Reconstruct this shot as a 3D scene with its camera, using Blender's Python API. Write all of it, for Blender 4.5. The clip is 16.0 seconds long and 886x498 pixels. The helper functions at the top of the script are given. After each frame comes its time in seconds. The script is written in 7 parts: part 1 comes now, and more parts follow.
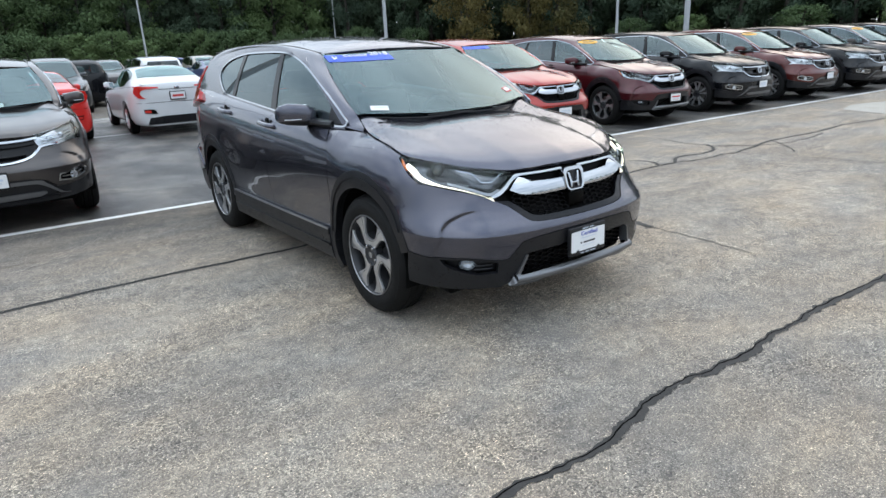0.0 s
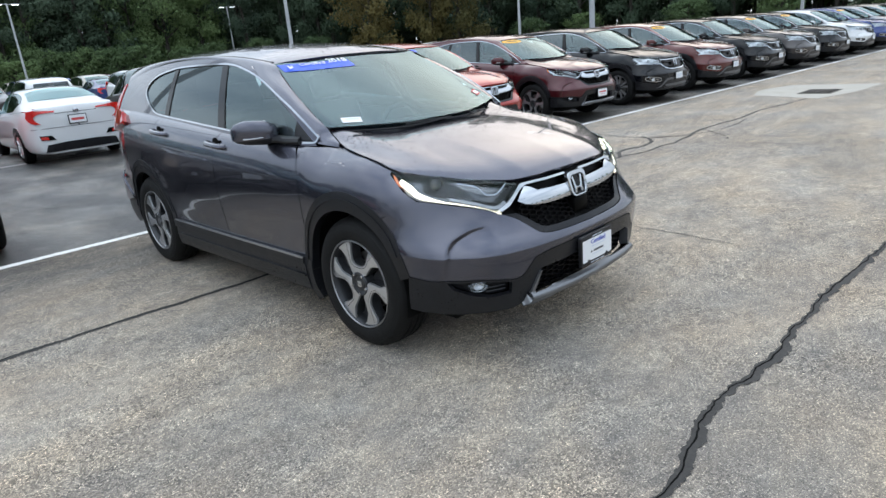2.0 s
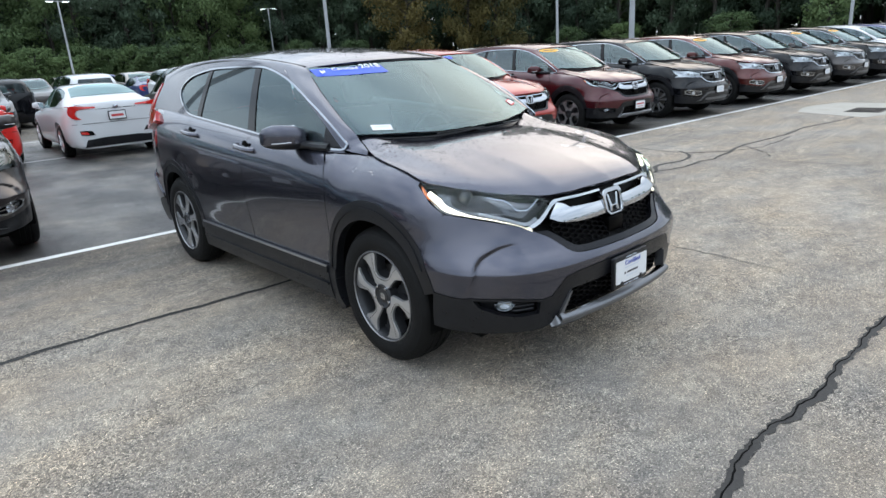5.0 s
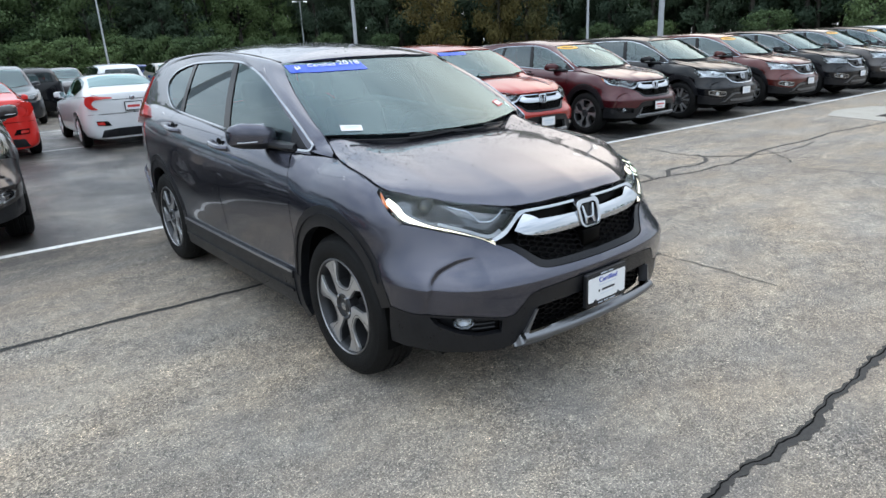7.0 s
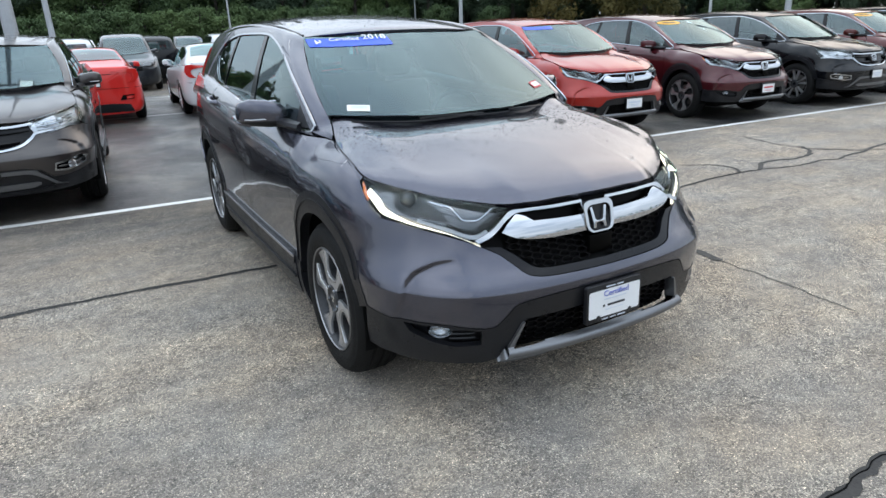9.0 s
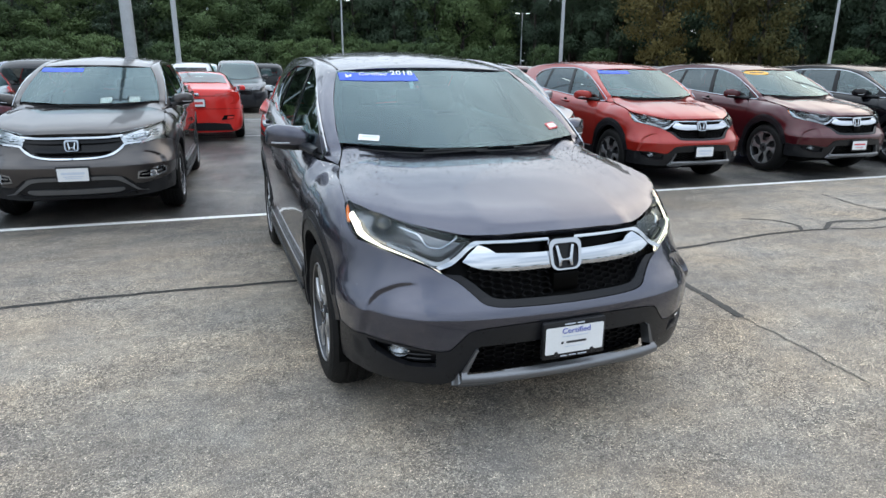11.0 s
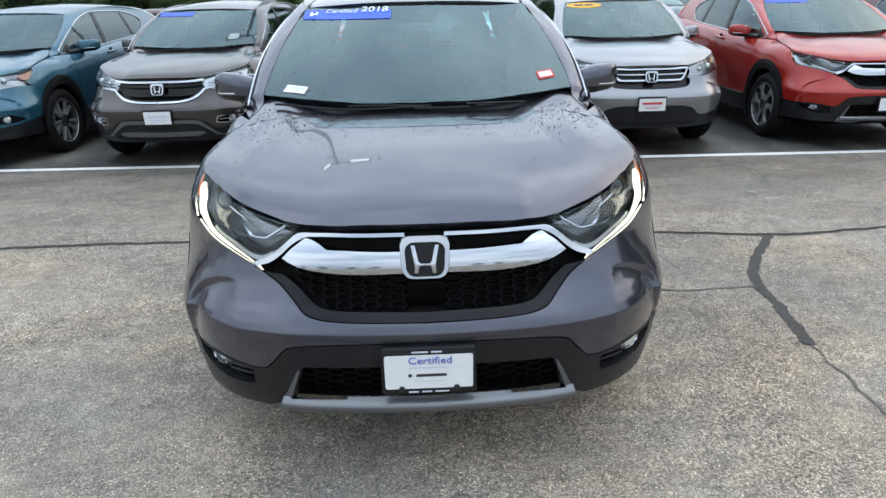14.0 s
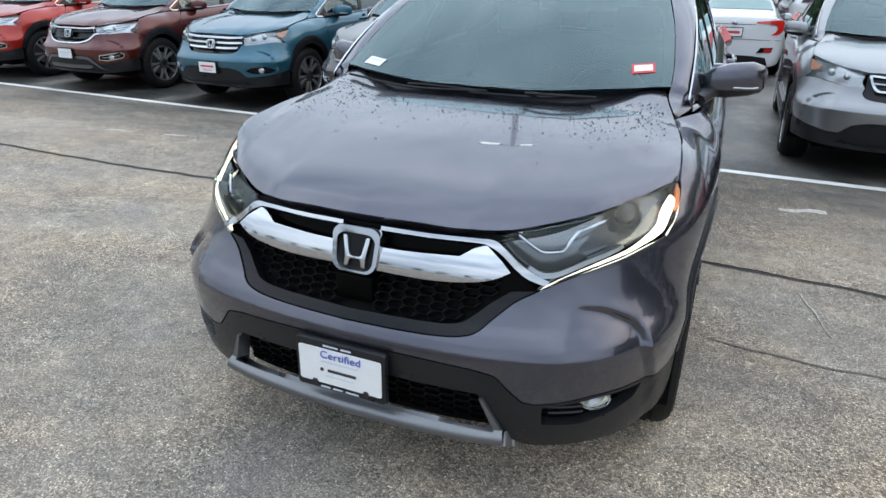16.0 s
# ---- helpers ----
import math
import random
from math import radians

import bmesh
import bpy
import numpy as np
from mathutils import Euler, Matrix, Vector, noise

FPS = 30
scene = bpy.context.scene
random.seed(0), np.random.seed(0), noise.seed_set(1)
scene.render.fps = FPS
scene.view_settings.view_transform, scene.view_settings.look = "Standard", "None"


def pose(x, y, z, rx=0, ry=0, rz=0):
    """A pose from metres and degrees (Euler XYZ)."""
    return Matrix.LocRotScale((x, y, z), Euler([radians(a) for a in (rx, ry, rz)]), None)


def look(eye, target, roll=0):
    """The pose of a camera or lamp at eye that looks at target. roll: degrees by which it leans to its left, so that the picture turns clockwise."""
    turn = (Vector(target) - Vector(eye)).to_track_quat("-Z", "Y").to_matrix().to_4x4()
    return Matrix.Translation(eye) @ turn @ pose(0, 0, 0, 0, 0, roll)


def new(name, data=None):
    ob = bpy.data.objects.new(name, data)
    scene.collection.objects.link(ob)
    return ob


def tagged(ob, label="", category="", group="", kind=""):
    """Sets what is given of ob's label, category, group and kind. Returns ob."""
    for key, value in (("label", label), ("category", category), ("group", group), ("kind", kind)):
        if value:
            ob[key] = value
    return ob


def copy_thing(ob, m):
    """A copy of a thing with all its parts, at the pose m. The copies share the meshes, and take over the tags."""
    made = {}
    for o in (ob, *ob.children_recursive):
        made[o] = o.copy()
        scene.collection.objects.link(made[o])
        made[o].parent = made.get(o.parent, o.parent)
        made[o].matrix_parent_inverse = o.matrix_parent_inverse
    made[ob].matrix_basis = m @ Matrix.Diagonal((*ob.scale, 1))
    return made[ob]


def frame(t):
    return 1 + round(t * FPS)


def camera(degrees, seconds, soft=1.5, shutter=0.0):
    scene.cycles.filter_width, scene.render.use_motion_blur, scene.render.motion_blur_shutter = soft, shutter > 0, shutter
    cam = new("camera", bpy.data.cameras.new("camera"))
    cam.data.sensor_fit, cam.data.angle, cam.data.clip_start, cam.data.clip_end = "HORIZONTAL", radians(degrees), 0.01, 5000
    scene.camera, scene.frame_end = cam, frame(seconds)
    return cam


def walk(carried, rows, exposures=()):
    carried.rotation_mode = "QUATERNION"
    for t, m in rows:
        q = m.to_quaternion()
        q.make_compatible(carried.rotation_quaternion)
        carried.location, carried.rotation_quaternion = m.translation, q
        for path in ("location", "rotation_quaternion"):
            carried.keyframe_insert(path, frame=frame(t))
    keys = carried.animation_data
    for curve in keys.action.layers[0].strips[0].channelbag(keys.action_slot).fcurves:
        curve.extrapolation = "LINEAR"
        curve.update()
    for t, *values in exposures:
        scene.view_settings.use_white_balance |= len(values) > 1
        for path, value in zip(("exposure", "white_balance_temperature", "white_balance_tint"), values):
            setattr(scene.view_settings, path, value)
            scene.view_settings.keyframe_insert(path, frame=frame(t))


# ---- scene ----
cam = camera(70.1, 16.0)
PATH = [
    (0, (-2.602, -3.169, 1.521), (-1.492, -1.622, 0.91), -2.7),
    (0.5, (-2.571, -3.035, 1.524), (-1.415, -1.512, 0.936), -4.1),
    (1, (-2.565, -2.892, 1.516), (-1.379, -1.415, 0.875), -2.5),
    (1.5, (-2.618, -2.755, 1.518), (-1.391, -1.304, 0.894), -2.9),
    (2, (-2.707, -2.625, 1.527), (-1.398, -1.243, 0.914), -5.2),
    (2.5, (-2.719, -2.572, 1.531), (-1.358, -1.232, 0.939), -4.2),
    (3, (-2.669, -2.552, 1.539), (-1.306, -1.205, 0.966), -3.6),
    (3.5, (-2.604, -2.553, 1.544), (-1.262, -1.173, 1.001), -2.9),
    (4, (-2.589, -2.551, 1.544), (-1.265, -1.16, 0.987), -3.3),
    (4.5, (-2.621, -2.545, 1.536), (-1.315, -1.149, 0.952), -3.3),
    (4.7, (-2.626, -2.545, 1.537), (-1.346, -1.123, 0.953), -3.7),
    (6.8, (-2.331, -2.634, 1.534), (-1.159, -1.134, 0.921), -3.0),
    (7, (-2.263, -2.595, 1.535), (-1.082, -1.096, 0.935), -2.9),
    (7.5, (-2.079, -2.498, 1.539), (-0.944, -0.957, 0.959), -2.0),
    (8, (-1.909, -2.505, 1.538), (-0.814, -0.938, 0.95), -1.9),
    (8.5, (-1.751, -2.561, 1.529), (-0.815, -0.913, 0.89), -0.2),
    (9, (-1.708, -2.638, 1.525), (-0.805, -0.98, 0.865), -2.2),
    (9.2, (-1.705, -2.679, 1.53), (-0.835, -0.997, 0.886), -2.4),
    (11.3, (-1.219, -2.983, 1.53), (-0.599, -1.164, 0.977), -0.3),
    (11.5, (-1.149, -2.949, 1.524), (-0.592, -1.112, 0.963), -2.1),
    (12, (-0.954, -2.848, 1.524), (-0.417, -1.014, 0.935), -1.5),
    (12.5, (-0.711, -2.816, 1.528), (-0.314, -0.93, 0.995), -1.4),
    (13, (-0.464, -2.787, 1.532), (-0.173, -0.888, 0.975), -0.8),
    (13.5, (-0.231, -2.68, 1.501), (-0.036, -0.797, 0.856), -0.5),
    (14, (-0.005, -2.579, 1.503), (0.058, -0.714, 0.784), -1.3),
    (14.5, (0.267, -2.496, 1.496), (0.109, -0.647, 0.748), 0.6),
    (15, (0.465, -2.365, 1.492), (0.215, -0.525, 0.749), -0.0),
    (15.5, (0.636, -2.227, 1.468), (0.255, -0.416, 0.71), 1.2),
    (16, (0.848, -2.216, 1.479), (0.137, -0.512, 0.71), 1.1),
]
walk(cam, [(t, look(eye, target, roll)) for t, eye, target, roll in PATH])


def bisect_right(items, x):
    """How many items of a rising list are not above x."""
    lo, hi = 0, len(items)
    while lo < hi:
        mid = (lo + hi) // 2
        if x < items[mid]:
            hi = mid
        else:
            lo = mid + 1
    return lo

from mathutils.geometry import tessellate_polygon

# ---- light ----
world = bpy.data.worlds.new("overcast_sky")
scene.world = world
world.use_nodes = True
wn, wl = world.node_tree.nodes, world.node_tree.links
wn.clear()
sky = wn.new("ShaderNodeTexSky")
sky.sky_type = "NISHITA"
sky.sun_disc = False
sky.sun_elevation = radians(31)
sky.sun_rotation = radians(65)
sky.air_density, sky.dust_density, sky.ozone_density = 1.0, 4.0, 1.0
# a veil of cloud over the clear sky
cl_co = wn.new("ShaderNodeTexCoord")
cl_map = wn.new("ShaderNodeMapping")
cl_map.inputs["Scale"].default_value = (1.0, 1.0, 2.6)
cl_noise = wn.new("ShaderNodeTexNoise")
cl_noise.inputs["Scale"].default_value = 2.2
cl_noise.inputs["Detail"].default_value = 5.0
cl_ramp = wn.new("ShaderNodeValToRGB")
cl_ramp.color_ramp.elements[0].position, cl_ramp.color_ramp.elements[0].color = 0.32, (2.75, 3.4, 4.25, 1)
cl_ramp.color_ramp.elements[1].position, cl_ramp.color_ramp.elements[1].color = 0.72, (6.5, 7.2, 7.9, 1)
cl_mix = wn.new("ShaderNodeMix")
cl_mix.data_type = "RGBA"
cl_mix.inputs[0].default_value = 0.94
bg = wn.new("ShaderNodeBackground")
bg.inputs["Strength"].default_value = 0.15
w_out = wn.new("ShaderNodeOutputWorld")
wl.new(cl_co.outputs["Generated"], cl_map.inputs["Vector"])
wl.new(cl_map.outputs["Vector"], cl_noise.inputs["Vector"])
wl.new(cl_noise.outputs["Fac"], cl_ramp.inputs["Fac"])
wl.new(sky.outputs["Color"], cl_mix.inputs[6])
wl.new(cl_ramp.outputs["Color"], cl_mix.inputs[7])
# under cloud the sky is brightest overhead
cl_sep = wn.new("ShaderNodeSeparateXYZ")
cl_up = wn.new("ShaderNodeMapRange")
cl_up.inputs["From Min"].default_value, cl_up.inputs["From Max"].default_value = 0.05, 0.85
cl_up.inputs["To Min"].default_value, cl_up.inputs["To Max"].default_value = 0.70, 1.56
cl_lift = wn.new("ShaderNodeVectorMath")
cl_lift.operation = "SCALE"
wl.new(cl_co.outputs["Generated"], cl_sep.inputs[0])
wl.new(cl_sep.outputs["Z"], cl_up.inputs["Value"])
# the veil thins and warms towards the low sun
glow_dot = wn.new("ShaderNodeVectorMath")
glow_dot.operation = "DOT_PRODUCT"
glow_dot.inputs[1].default_value = Vector((math.sin(radians(62)), math.cos(radians(62)), math.tan(radians(22)))).normalized()
glow_pow = wn.new("ShaderNodeMath")
glow_pow.operation, glow_pow.use_clamp, glow_pow.inputs[1].default_value = "POWER", True, 14.0
glow_top = wn.new("ShaderNodeMath")
glow_top.operation, glow_top.inputs[1].default_value = "MAXIMUM", 0.0
glow_col = wn.new("ShaderNodeVectorMath")
glow_col.operation = "SCALE"
glow_col.inputs[0].default_value = (1.5, 0.75, 0.10)
glow_add = wn.new("ShaderNodeVectorMath")
glow_add.operation = "ADD"
wl.new(cl_co.outputs["Generated"], glow_dot.inputs[0])
wl.new(glow_dot.outputs["Value"], glow_top.inputs[0])
wl.new(glow_top.outputs[0], glow_pow.inputs[0])
wl.new(glow_pow.outputs[0], glow_col.inputs["Scale"])
wl.new(cl_mix.outputs[2], glow_add.inputs[0])
wl.new(glow_col.outputs["Vector"], glow_add.inputs[1])
wl.new(glow_add.outputs["Vector"], cl_lift.inputs[0])
wl.new(cl_up.outputs["Result"], cl_lift.inputs["Scale"])
wl.new(cl_lift.outputs["Vector"], bg.inputs["Color"])
wl.new(bg.outputs["Background"], w_out.inputs["Surface"])

sun_data = bpy.data.lights.new("sun", "SUN")
sun_data.energy, sun_data.angle, sun_data.color = 0.15, radians(70), (1.0, 0.84, 0.66)
sun = new("sun", sun_data)
sun.matrix_world = look((30, 14, 20), (0, 0, 0))
scene.view_settings.exposure = 0.76


# ---- materials ----
def mat(name, color, rough=0.5, metal=0.0, coat=0.0, spec=0.5, var=0.0, scale=20.0, bump=0.0, bscale=200.0, rough_var=0.0, trans=0.0, emit=None, sheen=0.0):
    """A principled material with two scales of mottling in colour and roughness and a fine relief."""
    m = bpy.data.materials.new(name)
    m.use_nodes = True
    n, l = m.node_tree.nodes, m.node_tree.links
    b = n["Principled BSDF"]
    b.inputs["Base Color"].default_value = (*color, 1)
    b.inputs["Roughness"].default_value = rough
    b.inputs["Metallic"].default_value = metal
    b.inputs["Specular IOR Level"].default_value = spec
    b.inputs["Coat Weight"].default_value = coat
    b.inputs["Coat Roughness"].default_value = 0.03
    b.inputs["Transmission Weight"].default_value = trans
    if emit:
        b.inputs["Emission Color"].default_value = (*emit[:3], 1)
        b.inputs["Emission Strength"].default_value = emit[3]
    if var or rough_var or bump:
        co = n.new("ShaderNodeTexCoord")
    if var or rough_var:
        t1, t2 = n.new("ShaderNodeTexNoise"), n.new("ShaderNodeTexNoise")
        t1.inputs["Scale"].default_value, t2.inputs["Scale"].default_value = scale, scale * 7.3
        t1.inputs["Detail"].default_value = t2.inputs["Detail"].default_value = 4
        l.new(co.outputs["Object"], t1.inputs["Vector"])
        l.new(co.outputs["Object"], t2.inputs["Vector"])
        add = n.new("ShaderNodeMath")
        add.operation = "ADD"
        l.new(t1.outputs["Fac"], add.inputs[0])
        l.new(t2.outputs["Fac"], add.inputs[1])
        if var:
            ra = n.new("ShaderNodeMapRange")
            ra.inputs["From Min"].default_value, ra.inputs["From Max"].default_value = 0.6, 1.4
            ra.inputs["To Min"].default_value, ra.inputs["To Max"].default_value = 1 - var, 1 + var
            l.new(add.outputs[0], ra.inputs["Value"])
            mul = n.new("ShaderNodeVectorMath")
            mul.operation = "SCALE"
            mul.inputs[0].default_value = color
            l.new(ra.outputs["Result"], mul.inputs["Scale"])
            l.new(mul.outputs["Vector"], b.inputs["Base Color"])
        if rough_var:
            rr = n.new("ShaderNodeMapRange")
            rr.inputs["From Min"].default_value, rr.inputs["From Max"].default_value = 0.6, 1.4
            rr.inputs["To Min"].default_value, rr.inputs["To Max"].default_value = max(0.0, rough - rough_var), rough + rough_var
            l.new(add.outputs[0], rr.inputs["Value"])
            l.new(rr.outputs["Result"], b.inputs["Roughness"])
    if bump:
        t3 = n.new("ShaderNodeTexNoise")
        t3.inputs["Scale"].default_value = bscale
        l.new(co.outputs["Object"], t3.inputs["Vector"])
        bp = n.new("ShaderNodeBump")
        bp.inputs["Strength"].default_value = bump
        bp.inputs["Distance"].default_value = 0.004
        l.new(t3.outputs["Fac"], bp.inputs["Height"])
        l.new(bp.outputs["Normal"], b.inputs["Normal"])
    return m


def paint(name, color, metal=0.55, rough=0.32):
    """Car paint: metallic flake under a clear coat."""
    m = mat(name, color, rough, metal, coat=1.0, spec=0.15, var=0.06, scale=500.0)
    return m


def glass(name, tint, ior=1.75, sheen=(0.90, 1.0, 0.985)):
    """A pane: what lies behind, tinted, under a mirror-like gloss that grows towards the edge of view."""
    m = bpy.data.materials.new(name)
    m.use_nodes = True
    n, l = m.node_tree.nodes, m.node_tree.links
    n.clear()
    tr, gl, fr, mx, out = (n.new(k) for k in ("ShaderNodeBsdfTransparent", "ShaderNodeBsdfGlossy", "ShaderNodeFresnel", "ShaderNodeMixShader", "ShaderNodeOutputMaterial"))
    tr.inputs["Color"].default_value = (*tint, 1)
    gl.inputs["Roughness"].default_value = 0.012
    gl.inputs["Color"].default_value = (*sheen, 1)
    fr.inputs["IOR"].default_value = ior
    l.new(fr.outputs["Fac"], mx.inputs["Fac"])
    l.new(tr.outputs["BSDF"], mx.inputs[1])
    l.new(gl.outputs["BSDF"], mx.inputs[2])
    l.new(mx.outputs["Shader"], out.inputs["Surface"])
    return m


M = {
    "grey": paint("gunmetal_paint", (0.074, 0.076, 0.100), 0.88, 0.25),
    "red": paint("orange_red_paint", (0.30, 0.016, 0.010), 0.3),
    "dred": paint("dark_red_paint", (0.060, 0.007, 0.011), 0.4),
    "brown": paint("reddish_brown_paint", (0.080, 0.014, 0.012), 0.4),
    "black": mat("black_paint", (0.003, 0.0035, 0.005), 0.3, coat=0.7, spec=0.05, var=0.1, scale=300),
    "steel": paint("warm_grey_paint", (0.052, 0.046, 0.045)),
    "blue": paint("teal_blue_paint", (0.024, 0.100, 0.150), 0.5),
    "silver": paint("silver_paint", (0.235, 0.245, 0.262), 0.75),
    "white": paint("white_paint", (0.62, 0.63, 0.64), 0.0),
    "slate": paint("dark_slate_paint", (0.026, 0.028, 0.033), 0.6),
    "navy": paint("navy_paint", (0.02, 0.04, 0.15), 0.4),
    "tomato": paint("bright_red_paint", (0.62, 0.025, 0.02), 0.1),
    "tan": paint("pale_gold_paint", (0.36, 0.33, 0.28), 0.6),
    "clad": mat("black_plastic_cladding", (0.009, 0.0095, 0.0115), 0.34, spec=0.36, var=0.25, scale=9, bump=0.15, bscale=900, rough_var=0.1),
    "gloss": mat("gloss_black", (0.004, 0.004, 0.005), 0.12, var=0.2, spec=0.3),
    "mesh": mat("black_grille_plastic", (0.0015, 0.0015, 0.0015), 0.35, var=0.2, spec=0.05),
    "comb": mat("black_honeycomb_plastic", (0.003, 0.003, 0.0035), 0.3, var=0.2, spec=0.16),
    # near-black for liners; also stands for shade in recesses and creases
    "dark": mat("dark_liner_and_shade", (0.003, 0.003, 0.003), 0.9, spec=0.1, var=0.3),
    "chrome": mat("chrome", (0.52, 0.54, 0.57), 0.05, 1.0, rough_var=0.03, scale=12),
    "satin": mat("satin_silver", (0.42, 0.43, 0.45), 0.3, 0.9, var=0.08, scale=15),
    "rim": mat("machined_alloy", (0.58, 0.585, 0.60), 0.28, 0.85, var=0.06, scale=40),
    "rim_dark": mat("dark_alloy", (0.03, 0.031, 0.034), 0.35, 0.4, var=0.2, scale=20),
    "tyre": mat("tyre_rubber", (0.0055, 0.0055, 0.0055), 0.7, spec=0.22, var=0.35, scale=14, bump=0.3, bscale=500),
    "disc": mat("brake_steel", (0.25, 0.24, 0.23), 0.4, 0.9, var=0.2),
    "glass": glass("window_glass", (0.56, 0.76, 0.74), 2.1, (0.84, 0.99, 1.0)),
    "screen": glass("windscreen_glass", (0.36, 0.62, 0.63), 1.86, (0.74, 0.95, 1.0)),
    "privacy": glass("privacy_glass", (0.10, 0.11, 0.115), 2.0, (0.86, 0.98, 1.0)),
    "lens": glass("lamp_lens", (0.92, 0.94, 0.95), 1.36),
    "amber": mat("amber_lens", (0.85, 0.17, 0.01), 0.15, coat=1.0, var=0.1, scale=60),
    "amber_dim": mat("unlit_amber_lens", (0.52, 0.20, 0.09), 0.25, coat=1.0, var=0.1, scale=60),
    "bowl_pale": mat("pale_lamp_bowl", (0.40, 0.41, 0.43), 0.25, 0.8, var=0.2, scale=20),
    "lip": mat("bright_alloy_lip", (0.32, 0.32, 0.33), 0.42, 1.0, var=0.05, scale=40),
    "redlens": mat("red_lamp_lens", (0.55, 0.02, 0.015), 0.12, coat=1.0, var=0.15, scale=60),
    "lamp_bowl": mat("grey_lamp_bowl", (0.15, 0.155, 0.165), 0.2, 0.9, var=0.1, scale=12),
    "bay": mat("black_lamp_bay", (0.012, 0.012, 0.014), 0.1, var=0.15, scale=12),
    "skid": mat("satin_grey_skid", (0.175, 0.18, 0.19), 0.34, 0.75, var=0.08, scale=15),
    "lip_gloss": mat("satin_black_lip", (0.008, 0.008, 0.010), 0.14, spec=0.22, var=0.25, scale=30),
    "drl": mat("lit_light_guide", (0.65, 0.64, 0.6), 0.3, var=0.2, scale=60, emit=(1.0, 0.93, 0.74, 1.5)),
    "projector": mat("projector_lens", (0.05, 0.053, 0.06), 0.05, spec=0.8, var=0.1),
    "reflector": mat("lamp_reflector", (0.62, 0.64, 0.67), 0.3, 0.85, var=0.25, scale=30),
    "seat": mat("grey_seat_cloth", (0.075, 0.075, 0.075), 0.9, var=0.2, scale=30),
    "dash": mat("dashboard_vinyl", (0.022, 0.022, 0.023), 0.7, var=0.2, scale=30),
    "plate": mat("white_plate", (0.72, 0.73, 0.74), 0.4, var=0.04),
    "ink": mat("dark_ink", (0.03, 0.03, 0.035), 0.5, var=0.1),
    "ink_blue": mat("blue_ink", (0.10, 0.13, 0.45), 0.5, var=0.1),
    "ink_red": mat("red_ink", (0.55, 0.05, 0.05), 0.5, var=0.1),
    "ink_white": mat("white_ink", (0.8, 0.82, 0.86), 0.5, var=0.05),
    "ink_pale": mat("pale_ink", (0.55, 0.6, 0.68), 0.5, var=0.05),
    "banner": mat("blue_banner_film", (0.02, 0.09, 0.62), 0.4, var=0.08),
    "yellow": mat("yellow_banner_film", (0.75, 0.40, 0.03), 0.4, var=0.08),
    # drops are clear; their dark refraction is put into the base colour
    "drop": mat("dark_water_drops", (0.016, 0.016, 0.019), 0.06, spec=0.6),
}


# ---- shape tools ----
def curve(*pts):
    """A smooth function through the points."""
    xs, ys = [p[0] for p in pts], [p[1] for p in pts]
    k = len(xs)
    d = [(ys[i + 1] - ys[i]) / (xs[i + 1] - xs[i]) for i in range(k - 1)]
    m = [d[0]] + [0 if d[i - 1] * d[i] <= 0 else 2 * d[i - 1] * d[i] / (d[i - 1] + d[i]) for i in range(1, k - 1)] + [d[-1]]

    def f(x):
        if x <= xs[0]:
            return ys[0]
        if x >= xs[-1]:
            return ys[-1]
        i = 0
        while xs[i + 1] < x:
            i += 1
        h = xs[i + 1] - xs[i]
        t = (x - xs[i]) / h
        return (1 + 2 * t) * (1 - t) ** 2 * ys[i] + t * (1 - t) ** 2 * h * m[i] + t * t * (3 - 2 * t) * ys[i + 1] + t * t * (t - 1) * h * m[i + 1]
    return f


def spline(pts, n=6):
    """Points along a smooth open curve."""
    pts = [Vector(p) for p in pts]
    if len(pts) < 3:
        return pts
    full = [2 * pts[0] - pts[1]] + pts + [2 * pts[-1] - pts[-2]]
    out = []
    for i in range(len(pts) - 1):
        a, b, c, e = full[i:i + 4]
        for k in range(n):
            t = k / n
            out.append(0.5 * (2 * b + (c - a) * t + (2 * a - 5 * b + 4 * c - e) * t * t + (3 * b - a - 3 * c + e) * t ** 3))
    return out + [pts[-1]]


def outline(*segs, n=6):
    """A closed outline of smooth or straight stretches, each a list of 2D points."""
    out = []
    for s in segs:
        for p in spline(s, n):
            if not out or (Vector(p[:2]) - out[-1]).length > 1e-5:
                out.append(Vector(p[:2]))
    if (out[0] - out[-1]).length < 1e-5:
        out.pop()
    return out


def both(half):
    """A half outline, from one point of the middle line to another, with its mirror image."""
    return half + [Vector((-p.x, p.y)) for p in reversed(half) if abs(p.x) > 1e-6]


def shrink(poly, d):
    """An outline drawn in by d."""
    if not d:
        return poly
    area = sum(a.x * b.y - b.x * a.y for a, b in zip(poly, poly[1:] + poly[:1]))
    sg = 1 if area > 0 else -1
    out = []
    for i, p in enumerate(poly):
        a, b = (p - poly[i - 1]), (poly[(i + 1) % len(poly)] - p)
        na, nb = Vector((-a.y, a.x)).normalized(), Vector((-b.y, b.x)).normalized()
        nn = na + nb
        if nn.length < 0.2:
            nn = na
        nn.normalize()
        out.append(p + nn * sg * min(d / max(0.35, nn.dot(na)), 2 * d))
    return out


def finish(name, me, material, parent, label=""):
    ob = new(name, me)
    if material:
        me.materials.append(material)
    ob.parent = parent
    if label:
        ob["label"] = label
    return ob


